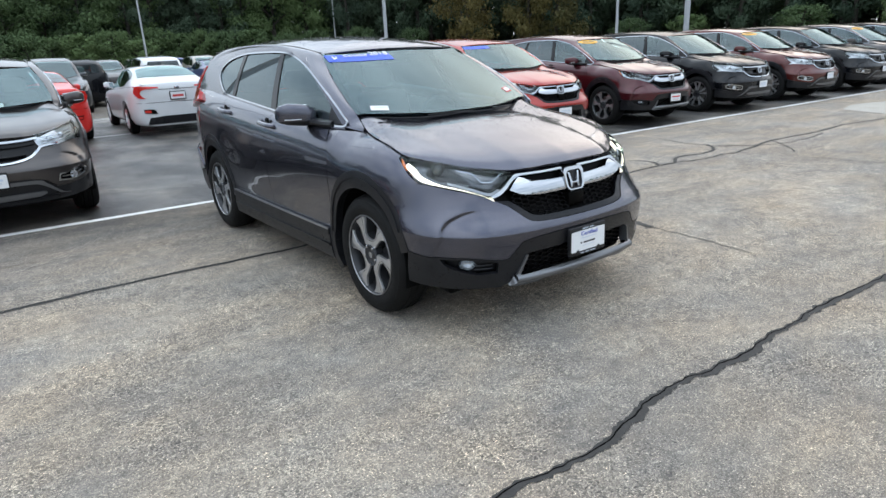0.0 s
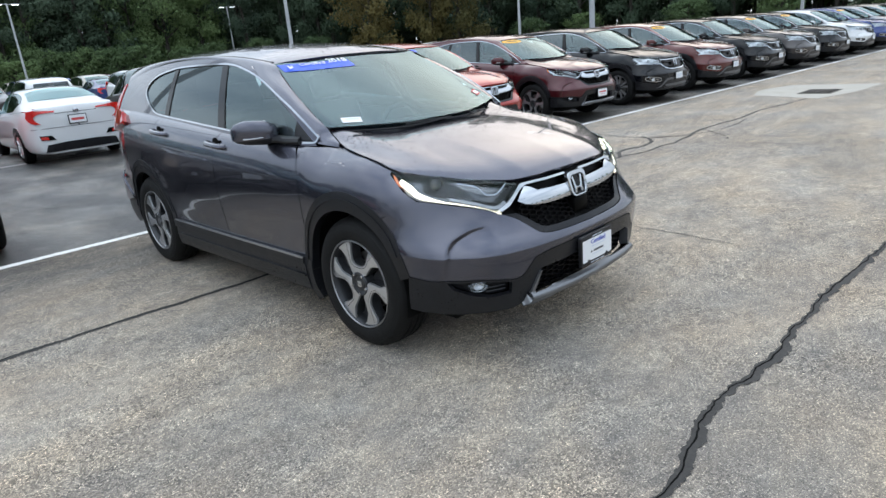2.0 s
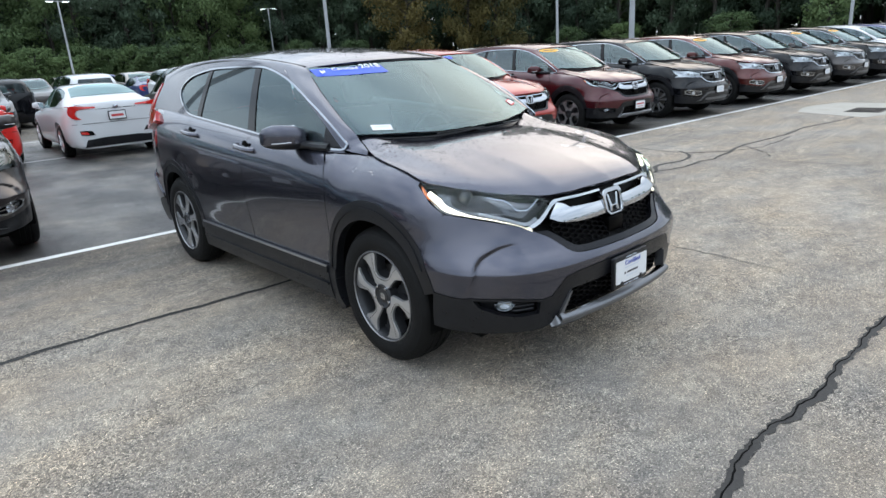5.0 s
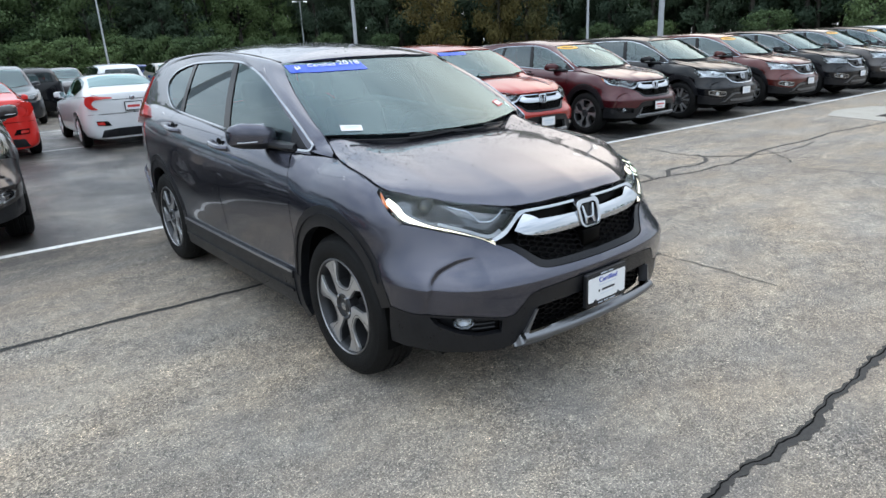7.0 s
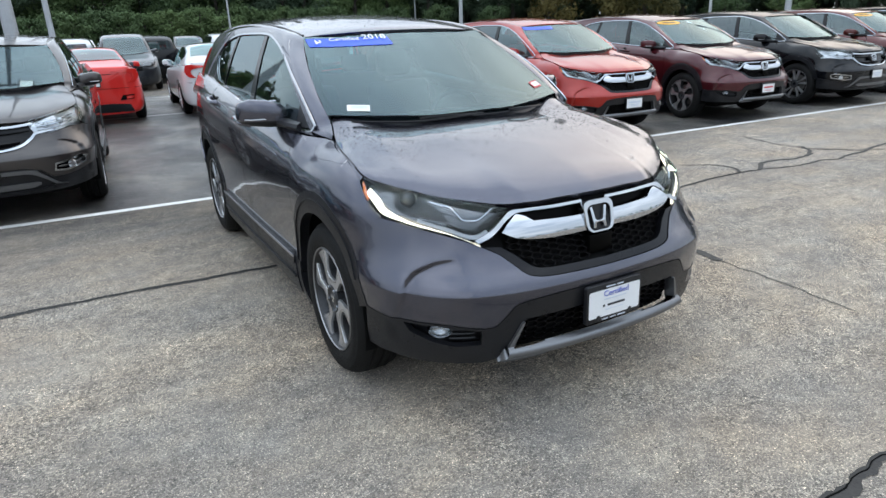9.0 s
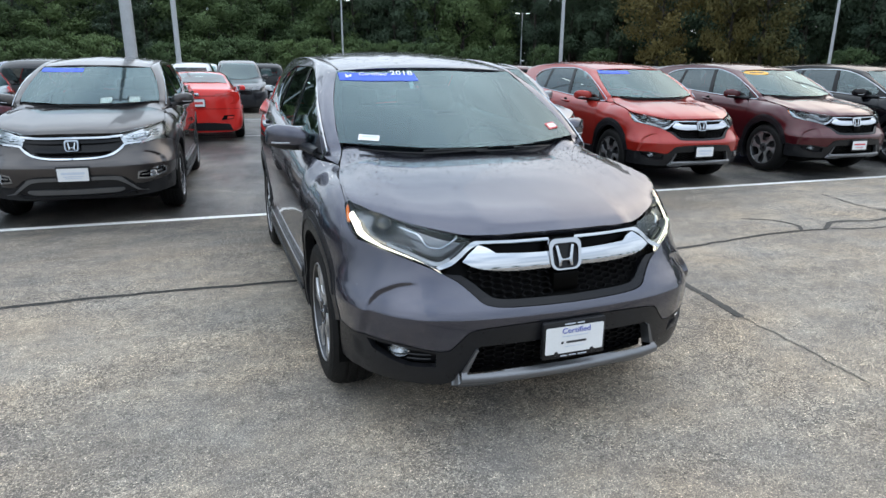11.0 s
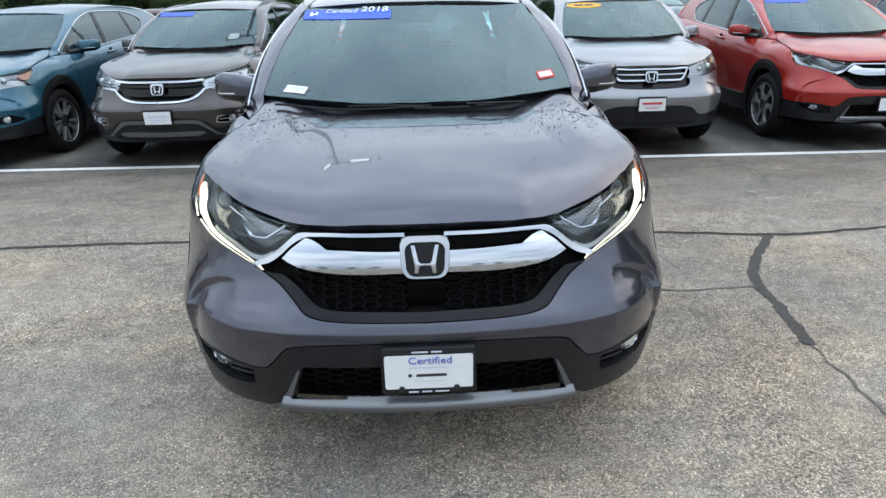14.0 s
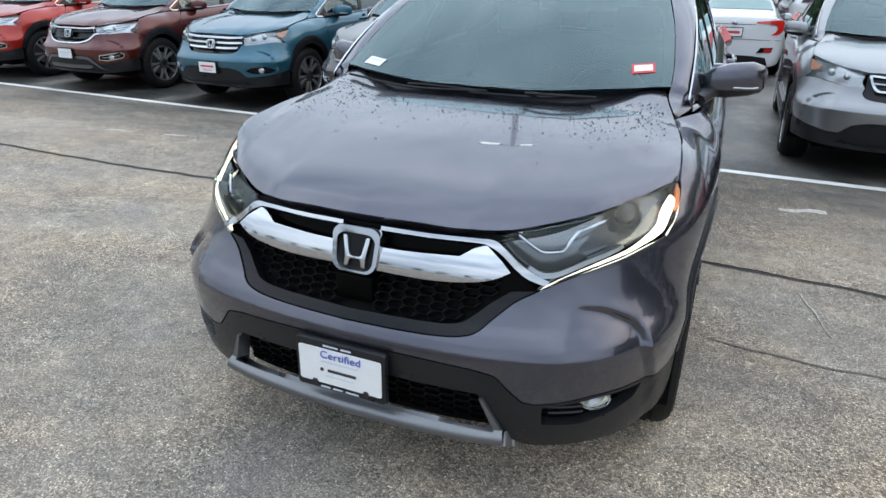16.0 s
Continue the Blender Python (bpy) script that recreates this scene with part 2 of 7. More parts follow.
def part(name, bm, material, parent, label="", smooth=True, angle=35):
    """Links a bmesh as one mesh object under a thing or a part."""
    me = bpy.data.meshes.new(name)
    bm.normal_update()
    if smooth:
        lim = radians(angle)
        for e in bm.edges:
            if len(e.link_faces) == 2 and e.calc_face_angle(0) > lim:
                e.smooth = False
        for f in bm.faces:
            f.smooth = True
    bm.to_mesh(me)
    bm.free()
    return finish(name, me, material, parent, label)


def patch(name, polys, surf, hint, material, parent, off=0.0, thick=0.012, du=0.05, dv=0.04, gap=0.0, flip=False, label=""):
    """A panel: an outline (with holes) cut from a surface, lifted by off, with edges turned in by thick. flip: on the other flank."""
    if not isinstance(polys[0], (list, tuple)):
        polys = [polys]
    polys = [shrink(polys[0], gap)] + [shrink(p, -gap) for p in polys[1:]]
    bm = bmesh.new()
    flat = [v for p in polys for v in p]
    vs = [bm.verts.new((p.x, p.y, 0)) for p in flat]
    for tri in tessellate_polygon([[Vector((p.x, p.y, 0)) for p in pl] for pl in polys]):
        try:
            bm.faces.new([vs[i] for i in tri])
        except ValueError:
            pass
    for axis, step in ((0, du), (1, dv)):
        lo, hi = min(p[axis] for p in polys[0]), max(p[axis] for p in polys[0])
        for k in range(math.ceil(lo / step), math.floor(hi / step) + 1):
            co, no = Vector((0, 0, 0)), Vector((0, 0, 0))
            co[axis], no[axis] = k * step, 1
            bmesh.ops.bisect_plane(bm, geom=bm.verts[:] + bm.edges[:] + bm.faces[:], plane_co=co, plane_no=no, dist=1e-5)
    bmesh.ops.remove_doubles(bm, verts=bm.verts, dist=2e-4)
    bmesh.ops.dissolve_degenerate(bm, dist=1e-5, edges=bm.edges)
    sx = -1 if flip else 1
    nor = {}
    e = 0.002
    for v in bm.verts:
        u, w = v.co.x, v.co.y
        p = surf(u, w)
        n = (surf(u + e, w) - surf(u - e, w)).cross(surf(u, w + e) - surf(u, w - e))
        n = n.normalized() if n.length > 1e-12 else hint(p)
        if n.dot(hint(p)) < 0:
            n = -n
        p = p + n * off
        v.co = Vector((sx * p.x, p.y, p.z))
        nor[v] = Vector((sx * n.x, n.y, n.z))
    bm.normal_update()
    for f in bm.faces:
        if f.normal.dot(sum((nor[v] for v in f.verts), Vector())) < 0:
            f.normal_flip()
    if thick:
        rim = [ed for ed in bm.edges if len(ed.link_faces) == 1]
        top, low = {}, {}
        for ed in rim:
            for v in ed.verts:
                if v not in top:
                    top[v] = bm.verts.new(v.co)
                    low[v] = bm.verts.new(v.co - nor[v] * thick)
        for ed in rim:
            a, b = ed.verts
            lp = ed.link_loops[0]
            if lp.vert != a:
                a, b = b, a
            bm.faces.new((top[b], top[a], low[a], low[b]))
    bm.verts.index_update()
    norms = [tuple(nor[v]) if v in nor else (0, 0, 0) for v in bm.verts]
    me = bpy.data.meshes.new(name)
    for f in bm.faces:
        f.smooth = True
    bm.to_mesh(me)
    bm.free()
    me.normals_split_custom_set_from_vertices(norms)
    return finish(name, me, material, parent, label)


def tube(pts, radius, sides=8, bm=None, flat=1.0, up=(0, 0, 1)):
    """A rod along points; flat squeezes its section along up."""
    bm = bm or bmesh.new()
    pts = [Vector(p) for p in pts]
    rings = []
    for i, p in enumerate(pts):
        d = (pts[min(i + 1, len(pts) - 1)] - pts[max(i - 1, 0)]).normalized()
        a = d.cross(Vector(up))
        a = a.normalized() if a.length > 1e-3 else d.cross(Vector((1, 0, 0))).normalized()
        b = a.cross(d)
        r = radius(i / (len(pts) - 1)) if callable(radius) else radius
        rings.append([bm.verts.new(p + a * r * math.cos(2 * math.pi * k / sides) + b * r * flat * math.sin(2 * math.pi * k / sides)) for k in range(sides)])
    for r0, r1 in zip(rings, rings[1:]):
        for k in range(sides):
            bm.faces.new((r0[k], r0[(k + 1) % sides], r1[(k + 1) % sides], r1[k]))
    bm.faces.new(rings[0][::-1])
    bm.faces.new(rings[-1])
    bmesh.ops.recalc_face_normals(bm, faces=bm.faces)
    return bm


def block(lo, hi, bevel=0.01, seg=2, bm=None, m=None):
    """A box with rounded edges."""
    b2 = bmesh.new()
    bmesh.ops.create_cube(b2, size=1)
    for v in b2.verts:
        v.co = Vector(((lo[i] + hi[i]) / 2 + v.co[i] * (hi[i] - lo[i]) for i in range(3)))
    if bevel:
        bmesh.ops.bevel(b2, geom=b2.edges[:], offset=bevel, segments=seg, affect="EDGES", profile=0.5)
    if m:
        b2.transform(m)
    if bm is None:
        return b2
    me = bpy.data.meshes.new("tmp")
    b2.to_mesh(me)
    b2.free()
    bm.from_mesh(me)
    bpy.data.meshes.remove(me)
    return bm


def slab(poly, depth, m, bevel=0.0, bm=None):
    """An outline in its own plane, made depth thick towards -z, set at the pose m."""
    b2 = bmesh.new()
    f = b2.faces.new([b2.verts.new((p[0], p[1], 0)) for p in poly])
    b2.normal_update()
    if f.normal.z < 0:
        f.normal_flip()
    r = bmesh.ops.extrude_face_region(b2, geom=[f])
    for v in r["geom"]:
        if isinstance(v, bmesh.types.BMVert):
            v.co.z += depth
    for v in b2.verts:
        v.co.z -= depth
    bmesh.ops.recalc_face_normals(b2, faces=b2.faces)
    if bevel:
        es = [e for e in b2.edges if all(v.co.z > -1e-6 for v in e.verts)]
        bmesh.ops.bevel(b2, geom=es, offset=bevel, segments=2, affect="EDGES", profile=0.5)
    b2.transform(m)
    if bm is None:
        return b2
    me = bpy.data.meshes.new("tmp")
    b2.to_mesh(me)
    b2.free()
    bm.from_mesh(me)
    bpy.data.meshes.remove(me)
    return bm


def lathe(profile, steps=48, axis="x"):
    """Turns a profile of (along the axis, radius) round the axis."""
    bm = bmesh.new()
    rings = []
    for a, r in profile:
        rings.append([bm.verts.new((a, r * math.cos(2 * math.pi * k / steps), r * math.sin(2 * math.pi * k / steps))) for k in range(steps)])
    for r0, r1 in zip(rings, rings[1:]):
        for k in range(steps):
            bm.faces.new((r0[k], r0[(k + 1) % steps], r1[(k + 1) % steps], r1[k]))
    bmesh.ops.recalc_face_normals(bm, faces=bm.faces)
    return bm


def empty(name, label, category, group="", kind=""):
    return tagged(new(name), label, category, group, kind)


def rounded(w, h, r, n=5):
    """A rounded rectangle about the origin."""
    out = []
    for cx, cy, a0 in ((w / 2 - r, h / 2 - r, 0), (-w / 2 + r, h / 2 - r, 90), (-w / 2 + r, -h / 2 + r, 180), (w / 2 - r, -h / 2 + r, 270)):
        for k in range(n + 1):
            a = radians(a0 + 90 * k / n)
            out.append((cx + r * math.cos(a), cy + r * math.sin(a)))
    return out


def letters(text, size, m, material, parent, name="lettering", depth=0.001, width=None):
    """Raised lettering in the built-in font, as a mesh; m: the pose of its middle."""
    cu = bpy.data.curves.new(name, "FONT")
    cu.body, cu.size, cu.align_x, cu.align_y, cu.extrude, cu.resolution_u = text, size, "CENTER", "CENTER", depth, 3
    tmp = bpy.data.objects.new(name, cu)
    me = bpy.data.meshes.new_from_object(tmp)
    bpy.data.objects.remove(tmp)
    bpy.data.curves.remove(cu)
    if width:
        xs = [v.co.x for v in me.vertices]
        k = width / (max(xs) - min(xs))
        me.transform(Matrix.Diagonal((k, 1, 1, 1)))
    me.transform(m)
    return finish(name, me, material, parent)


# ---- the shape of a crossover: nose at -y, front axle at y = 0 ----
WHEELBASE, TYRE = 2.66, 0.362
PLAN = spline([(0, -0.905), (0.25, -0.893), (0.47, -0.858), (0.66, -0.782), (0.80, -0.645), (0.876, -0.46), (0.902, -0.25), (0.912, 0), (0.916, 0.5), (0.922, 1.2), (0.922, 2.0), (0.915, 2.7), (0.892, 3.15), (0.84, 3.42), (0.70, 3.58), (0.4, 3.66), (0, 3.68)], 40)
ARC = [0.0]
for a_, b_ in zip(PLAN, PLAN[1:]):
    ARC.append(ARC[-1] + (b_ - a_).length)
S_END = ARC[-1]


def plan(s):
    """Place and inward direction on the plan at the distance s from the nose."""
    s = min(max(s, 0.0), S_END - 1e-6)
    i = bisect_right(ARC, s) - 1
    a, b = PLAN[i], PLAN[i + 1]
    t = (s - ARC[i]) / (ARC[i + 1] - ARC[i])
    a0, b1 = PLAN[max(i - 1, 0)], PLAN[min(i + 2, len(PLAN) - 1)]
    d = ((b - a0) * (1 - t) + (b1 - a) * t).normalized()
    return a.lerp(b, t), Vector((-d.y, d.x))


lip_y = curve((0, -0.79), (0.30, -0.762), (0.39, -0.722), (0.48, -0.665), (0.60, -0.570), (0.70, -0.45), (0.785, -0.33), (0.84, -0.2))
lip_z = curve((0, 0.893), (0.30, 0.888), (0.39, 0.884), (0.48, 0.894), (0.60, 0.915), (0.70, 0.940), (0.785, 0.968), (0.84, 0.985))
hood_rise = curve((0, 0), (0.05, 0.17), (0.15, 0.36), (0.3, 0.54), (0.5, 0.73), (0.75, 0.9), (1, 1))


def cowl_y(x):
    return 0.13 + 0.36 * x * x


def hood_top(x, y):
    a = abs(x)
    yl, yc = lip_y(a), cowl_y(a)
    zl, zc = lip_z(a), 1.092 - 0.045 * a * a
    v = (y - yl) / (yc - yl)
    k = a - fold_x(y)
    edge_ = min(1, max(0, (0.74 - a) / 0.16))
    crease = 0.085 * 0.5 * (k + math.sqrt(k * k + 0.0003)) * min(1, max(0, (v - 0.1) / 0.3)) * edge_ * edge_ * (3 - 2 * edge_)
    g = min(1, max(0, (a - 0.34) / 0.32))
    lift = 0.050 * max(0, (y - 0.1) / 0.26) ** 1.5 * g * g * (3 - 2 * g)
    return Vector((x, y, zl + (zc - zl) * hood_rise(v) + crease + lift + (0.05 * (v - 1) if v > 1 else 0)))


fold_x = curve((-0.7, 0.57), (-0.49, 0.543), (-0.217, 0.494), (0, 0.42), (0.214, 0.335), (0.4, 0.30))
belt = curve((-0.5, 0.90), (-0.33, 0.962), (-0.1, 1.018), (0.2, 1.054), (0.28, 1.070), (0.36, 1.084), (0.45, 1.082), (0.7, 1.089), (1.2, 1.115), (1.8, 1.155), (2.4, 1.195), (3.0, 1.235), (3.4, 1.26))
roll_amp = curve((-0.7, 0.0), (-0.5, 0.03), (-0.32, 0.065), (0, 0.135), (0.12, 0.168), (0.2, 0.185), (0.28, 0.17), (0.36, 0.15), (0.45, 0.135), (0.6, 0.11), (0.9, 0.09), (3.0, 0.085), (3.4, 0.04))
roll_fall = curve((0, 1), (0.013, 0.77), (0.028, 0.585), (0.052, 0.40), (0.085, 0.24), (0.13, 0.11), (0.2, 0.02), (0.26, 0))
nose_part = curve((-0.80, 1), (-0.72, 0.96), (-0.6, 0.86), (-0.45, 0.56), (-0.36, 0.33), (-0.28, 0.18), (-0.1, 0.05), (0.1, 0))
tail_part = curve((3.0, 0), (3.3, 0.4), (3.5, 0.9), (3.6, 1))
nose_in = curve((0.18, 0.13), (0.24, 0.075), (0.29, 0.045), (0.36, 0.026), (0.46, 0.012), (0.55, 0.001), (0.578, 0.0), (0.602, 0.009), (0.63, 0.028), (0.66, 0.052), (0.72, 0.09), (0.78, 0.115), (0.86, 0.14), (0.92, 0.19), (1.0, 0.24))
tail_in = curve((0.2, 0.1), (0.35, 0.02), (0.5, 0.0), (0.66, 0.01), (0.72, 0.06), (0.9, 0.07), (1.05, 0.10), (1.25, 0.17))
side_in = curve((0.18, 0.06), (0.28, 0.03), (0.38, 0.022), (0.46, 0.024), (0.56, 0.018), (0.68, 0.006), (0.80, 0.0), (0.9, 0.002), (1.0, 0.006), (1.2, 0.03))


ledge = curve((0.5, 0.712), (0.62, 0.703), (0.67, 0.693), (0.715, 0.674), (0.76, 0.646), (0.79, 0.616), (0.83, 0.57))
ledge_end = curve((0.42, 0.822), (0.48, 0.817), (0.54, 0.810), (0.60, 0.798), (0.63, 0.785), (0.66, 0.76), (0.7, 0.7))


def wall(s, z):
    """The upright skin of the body: s along the plan from the nose, either way, z up."""
    p, n = plan(abs(s))
    f, r = nose_part(p.y), tail_part(p.y)
    d = f * nose_in(z) + r * tail_in(z) + (1 - f) * (1 - r) * side_in(z)
    h = belt(p.y) - z
    d += roll_amp(p.y) * (roll_fall(h) if h > 0 else 1 - 8 * h)
    # the ledge over the fog lamps
    if p.y < -0.3:
        x = p.x + n.x * d
        led = ledge(x)
        out_ = min(1, max(0, (ledge_end(z) + 0.006 - x) / 0.014))
        in_ = min(1, max(0, (x - 0.60) / 0.17))
        d += 0.030 / (1 + math.exp(min(50, (z - led) / 0.0035))) * math.exp(-max(0, (led - z)) / 0.17) * out_ * out_ * (3 - 2 * out_) * in_ ** 0.8
    q = p + n * d
    return Vector((q.x if s >= 0 else -q.x, q.y, z))


def out_wall(p):
    return Vector((p.x, p.y - min(max(p.y, 0.4), 2.6), 0.001)) if not (0.4 <= p.y <= 2.6) else Vector((p.x, 0, 0.001))


def out_top(p):
    return Vector((0, 0, 1))


def F(x, z):
    """Seen from the front: the wall's own coordinates of the place at x and z."""
    lo, hi = 0.0, 1.6
    for _ in range(40):
        mid = (lo + hi) / 2
        if wall(mid, z).x < abs(x):
            lo = mid
        else:
            hi = mid
    return (lo if x >= 0 else -lo, z)


def S(y, z):
    """Seen from the side: the wall's own coordinates of the place at y and z."""
    lo, hi = 0.0, S_END
    for _ in range(40):
        mid = (lo + hi) / 2
        if wall(mid, z).y < y:
            lo = mid
        else:
            hi = mid
    return (lo, z)


def arch(y0, r, a0, a1, z0=TYRE, n=14):
    """A stretch of a wheel arch, in the wall's coordinates."""
    return [S(y0 + r * math.cos(radians(a0 + (a1 - a0) * k / n)), z0 + r * math.sin(radians(a0 + (a1 - a0) * k / n))) for k in range(n + 1)]


def screen(x, y):
    """The windscreen's skin."""
    t = y - (0.075 + 0.36 * x * x)
    return Vector((x, y, 1.10 + 0.545 * t - 0.045 * t * t))


roof_mid = curve((0.85, 1.515), (0.98, 1.550), (1.2, 1.586), (1.5, 1.615), (1.9, 1.637), (2.3, 1.641), (2.8, 1.630), (3.2, 1.603), (3.5, 1.565), (3.6, 1.55))


def roof_top(x, y):
    return Vector((x, y, roof_mid(y) - 0.058 * (abs(x) / 0.62) ** 2.4))


def cabin(y, z):
    """The skin of the side windows and pillars."""
    h = z - 1.09
    x = 0.838 - 0.30 * h - 0.30 * h * abs(h) - 0.03 * max(0, (y - 2.2) / 1.0) ** 2 - 0.17 * max(0, 0.95 - y) ** 2
    return Vector((x, y, z))


def out_side(p):
    return Vector((1, 0, 0.2))


def wheel_arch(y0, a, b, a0, a1, n=16):
    """A stretch of an elliptic wheel arch, in the wall's coordinates."""
    return [S(y0 + a * math.cos(radians(a0 + (a1 - a0) * k / n)), TYRE + b * math.sin(radians(a0 + (a1 - a0) * k / n))) for k in range(n + 1)]


def build_wheel(name="wheel", style=0):
    """A road wheel about its own axle, outer face towards -x; its hub is the origin."""
    w = new(name)
    R = TYRE
    prof = [(0.10, 0.222), (0.112, 0.25), (0.118, 0.30), (0.105, 0.335), (0.085, 0.352), (0.05, R), (0.045, R - 0.008), (0.035, R - 0.008), (0.03, R),
            (0.006, R), (0.003, R - 0.008), (-0.007, R - 0.008), (-0.01, R), (-0.035, R), (-0.04, R - 0.008), (-0.05, R - 0.008), (-0.055, R - 0.002), (-0.085, 0.352),
            (-0.105, 0.335), (-0.112, 0.328), (-0.114, 0.315), (-0.1195, 0.305), (-0.118, 0.28), (-0.115, 0.262), (-0.110, 0.250), (-0.106, 0.2445)]
    bm = lathe(prof, 64)
    part("tyre", bm, M["tyre"], w)
    part("rim_lip", lathe([(-0.106, 0.245), (-0.112, 0.243), (-0.113, 0.239), (-0.108, 0.2365)], 64), M["lip"], w)
    part("rim", lathe([(-0.108, 0.2365), (-0.10, 0.232), (-0.06, 0.218), (0.09, 0.206), (0.10, 0.222)], 64), M["rim_dark"], w)
    part("brake_disc", lathe([(-0.005, 0.01), (-0.02, 0.155), (-0.01, 0.16), (0.005, 0.155)], 40), M["disc"], w)
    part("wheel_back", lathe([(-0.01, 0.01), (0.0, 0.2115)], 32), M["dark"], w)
    pose_face = Matrix(((0, 0, -1, 0), (1, 0, 0, 0), (0, 1, 0, 0), (0, 0, 0, 1)))

    def face(poly, turn, depth, dx, bm, bevel=0.004):
        m = Matrix.Translation((dx, 0, 0)) @ pose_face @ Matrix.Rotation(radians(turn), 4, "Z")
        slab(poly, depth, m, bevel, bm)

    pol = lambda r, a: (r * math.cos(radians(a)), r * math.sin(radians(a)))
    if style == 0:
        # three bright brackets, each of two arms that meet at the hub, twisted a little
        outer = [(0.2395, 52), (0.212, 46), (0.165, 40), (0.118, 42), (0.082, 46), (0.060, 36), (0.054, 0)]
        inner = [(0.2395, 23), (0.214, 20), (0.172, 23), (0.132, 25), (0.108, 17), (0.100, 0)]
        line_a = [(0.226, 29), (0.175, 28.5), (0.124, 30.5), (0.098, 22), (0.089, 0)]
        line_b = [(0.226, 27.4), (0.175, 26.6), (0.126, 28), (0.102, 19.5), (0.0925, 0)]
        twist = lambda r: 5 * (r - 0.15) / 0.09
        ring = lambda far, near, grow=0.0: [pol(r, a_ + grow + twist(r)) for r, a_ in far] + [pol(r, -a_ - grow + twist(r)) for r, a_ in reversed(far[:-1])] + [pol(r, -a_ + grow + twist(r)) for r, a_ in near] + [pol(r, a_ - grow + twist(r)) for r, a_ in reversed(near[:-1])]
        for k in range(3):
            turn = 120 * k + 95
            bm = bmesh.new()
            face(ring(outer, inner, 1.4), turn, 0.055, -0.086, bm, 0.004)
            sp = part("spoke", bm, M["rim_dark"], w)
            bm = bmesh.new()
            face(ring(outer, inner), turn, 0.014, -0.099, bm, 0.003)
            part("machined_face", bm, M["rim"], sp)
            bm = bmesh.new()
            face(ring(line_a, line_b), turn, 0.003, -0.0996, bm)
            part("groove", bm, M["rim_dark"], sp)
            bm = bmesh.new()
            face([pol(0.238, 80), pol(0.200, 72), pol(0.120, 74), pol(0.06, 66), pol(0.06, 54), pol(0.122, 48), pol(0.165, 43), pol(0.200, 48), pol(0.238, 55)], turn, 0.03, -0.052, bm, 0.004)
            part("recessed_web", bm, M["rim_dark"], sp)
    else:
        for k in range(5):
            bm = bmesh.new()
            for sg in (-1, 1):
                face([pol(0.05, sg * 8), pol(0.05, sg * 26), pol(0.13, sg * 17), pol(0.232, sg * 19), pol(0.234, sg * 9), pol(0.13, sg * 7)], 72 * k + 90, 0.03, -0.092, bm, 0.003)
            part("spoke", bm, M["rim"] if style == 1 else M["rim_dark"], w)
    part("hub", lathe([(-0.05, 0.074), (-0.096, 0.070), (-0.1025, 0.062), (-0.094, 0.04), (-0.097, 0.036), (-0.098, 0.001)], 32), M["rim_dark"], w)
    part("hub_badge", slab(rounded(0.034, 0.034, 0.008), 0.003, Matrix.Translation((-0.1, 0, 0)) @ pose_face), M["chrome"], w)
    for k in range(5 if style == 0 else 0):
        a = radians(72 * k + 54)
        bm = lathe([(-0.085, 0.001), (-0.085, 0.009), (-0.108, 0.008), (-0.109, 0.001)], 8)
        bm.transform(Matrix.Translation((0, 0.057 * math.cos(a), 0.057 * math.sin(a))))
        part("lug_nut", bm, M["chrome"], w)
    return w


def put_wheels(car, style=0):
    first = build_wheel(style=style)
    for x, y, rz, spin in ((-0.776, -0.026, 0, 0), (0.776, -0.026, 180, 40), (-0.785, WHEELBASE - 0.01, 0, -20), (0.785, WHEELBASE - 0.01, 180, 5)):
        m = pose(x, y, TYRE, 0, 0, rz) @ Matrix.Rotation(radians(spin), 4, "X")
        if first.parent is None:
            w = first
            w.matrix_basis = m
        else:
            w = copy_thing(first, m)
        w.parent = car


hood_edge = curve((-0.33, 0.780), (-0.28, 0.792), (-0.17, 0.782), (0, 0.766), (0.16, 0.73), (0.26, 0.701), (0.31, 0.688), (0.4, 0.668))


def loft(curves, bm=None, close=False):
    bm = bm or bmesh.new()
    rows = [[bm.verts.new(p) for p in c] for c in curves]
    for a, b in zip(rows, rows[1:]):
        for i in range(len(a) - 1):
            bm.faces.new((a[i], a[i + 1], b[i + 1], b[i]))
    return bm


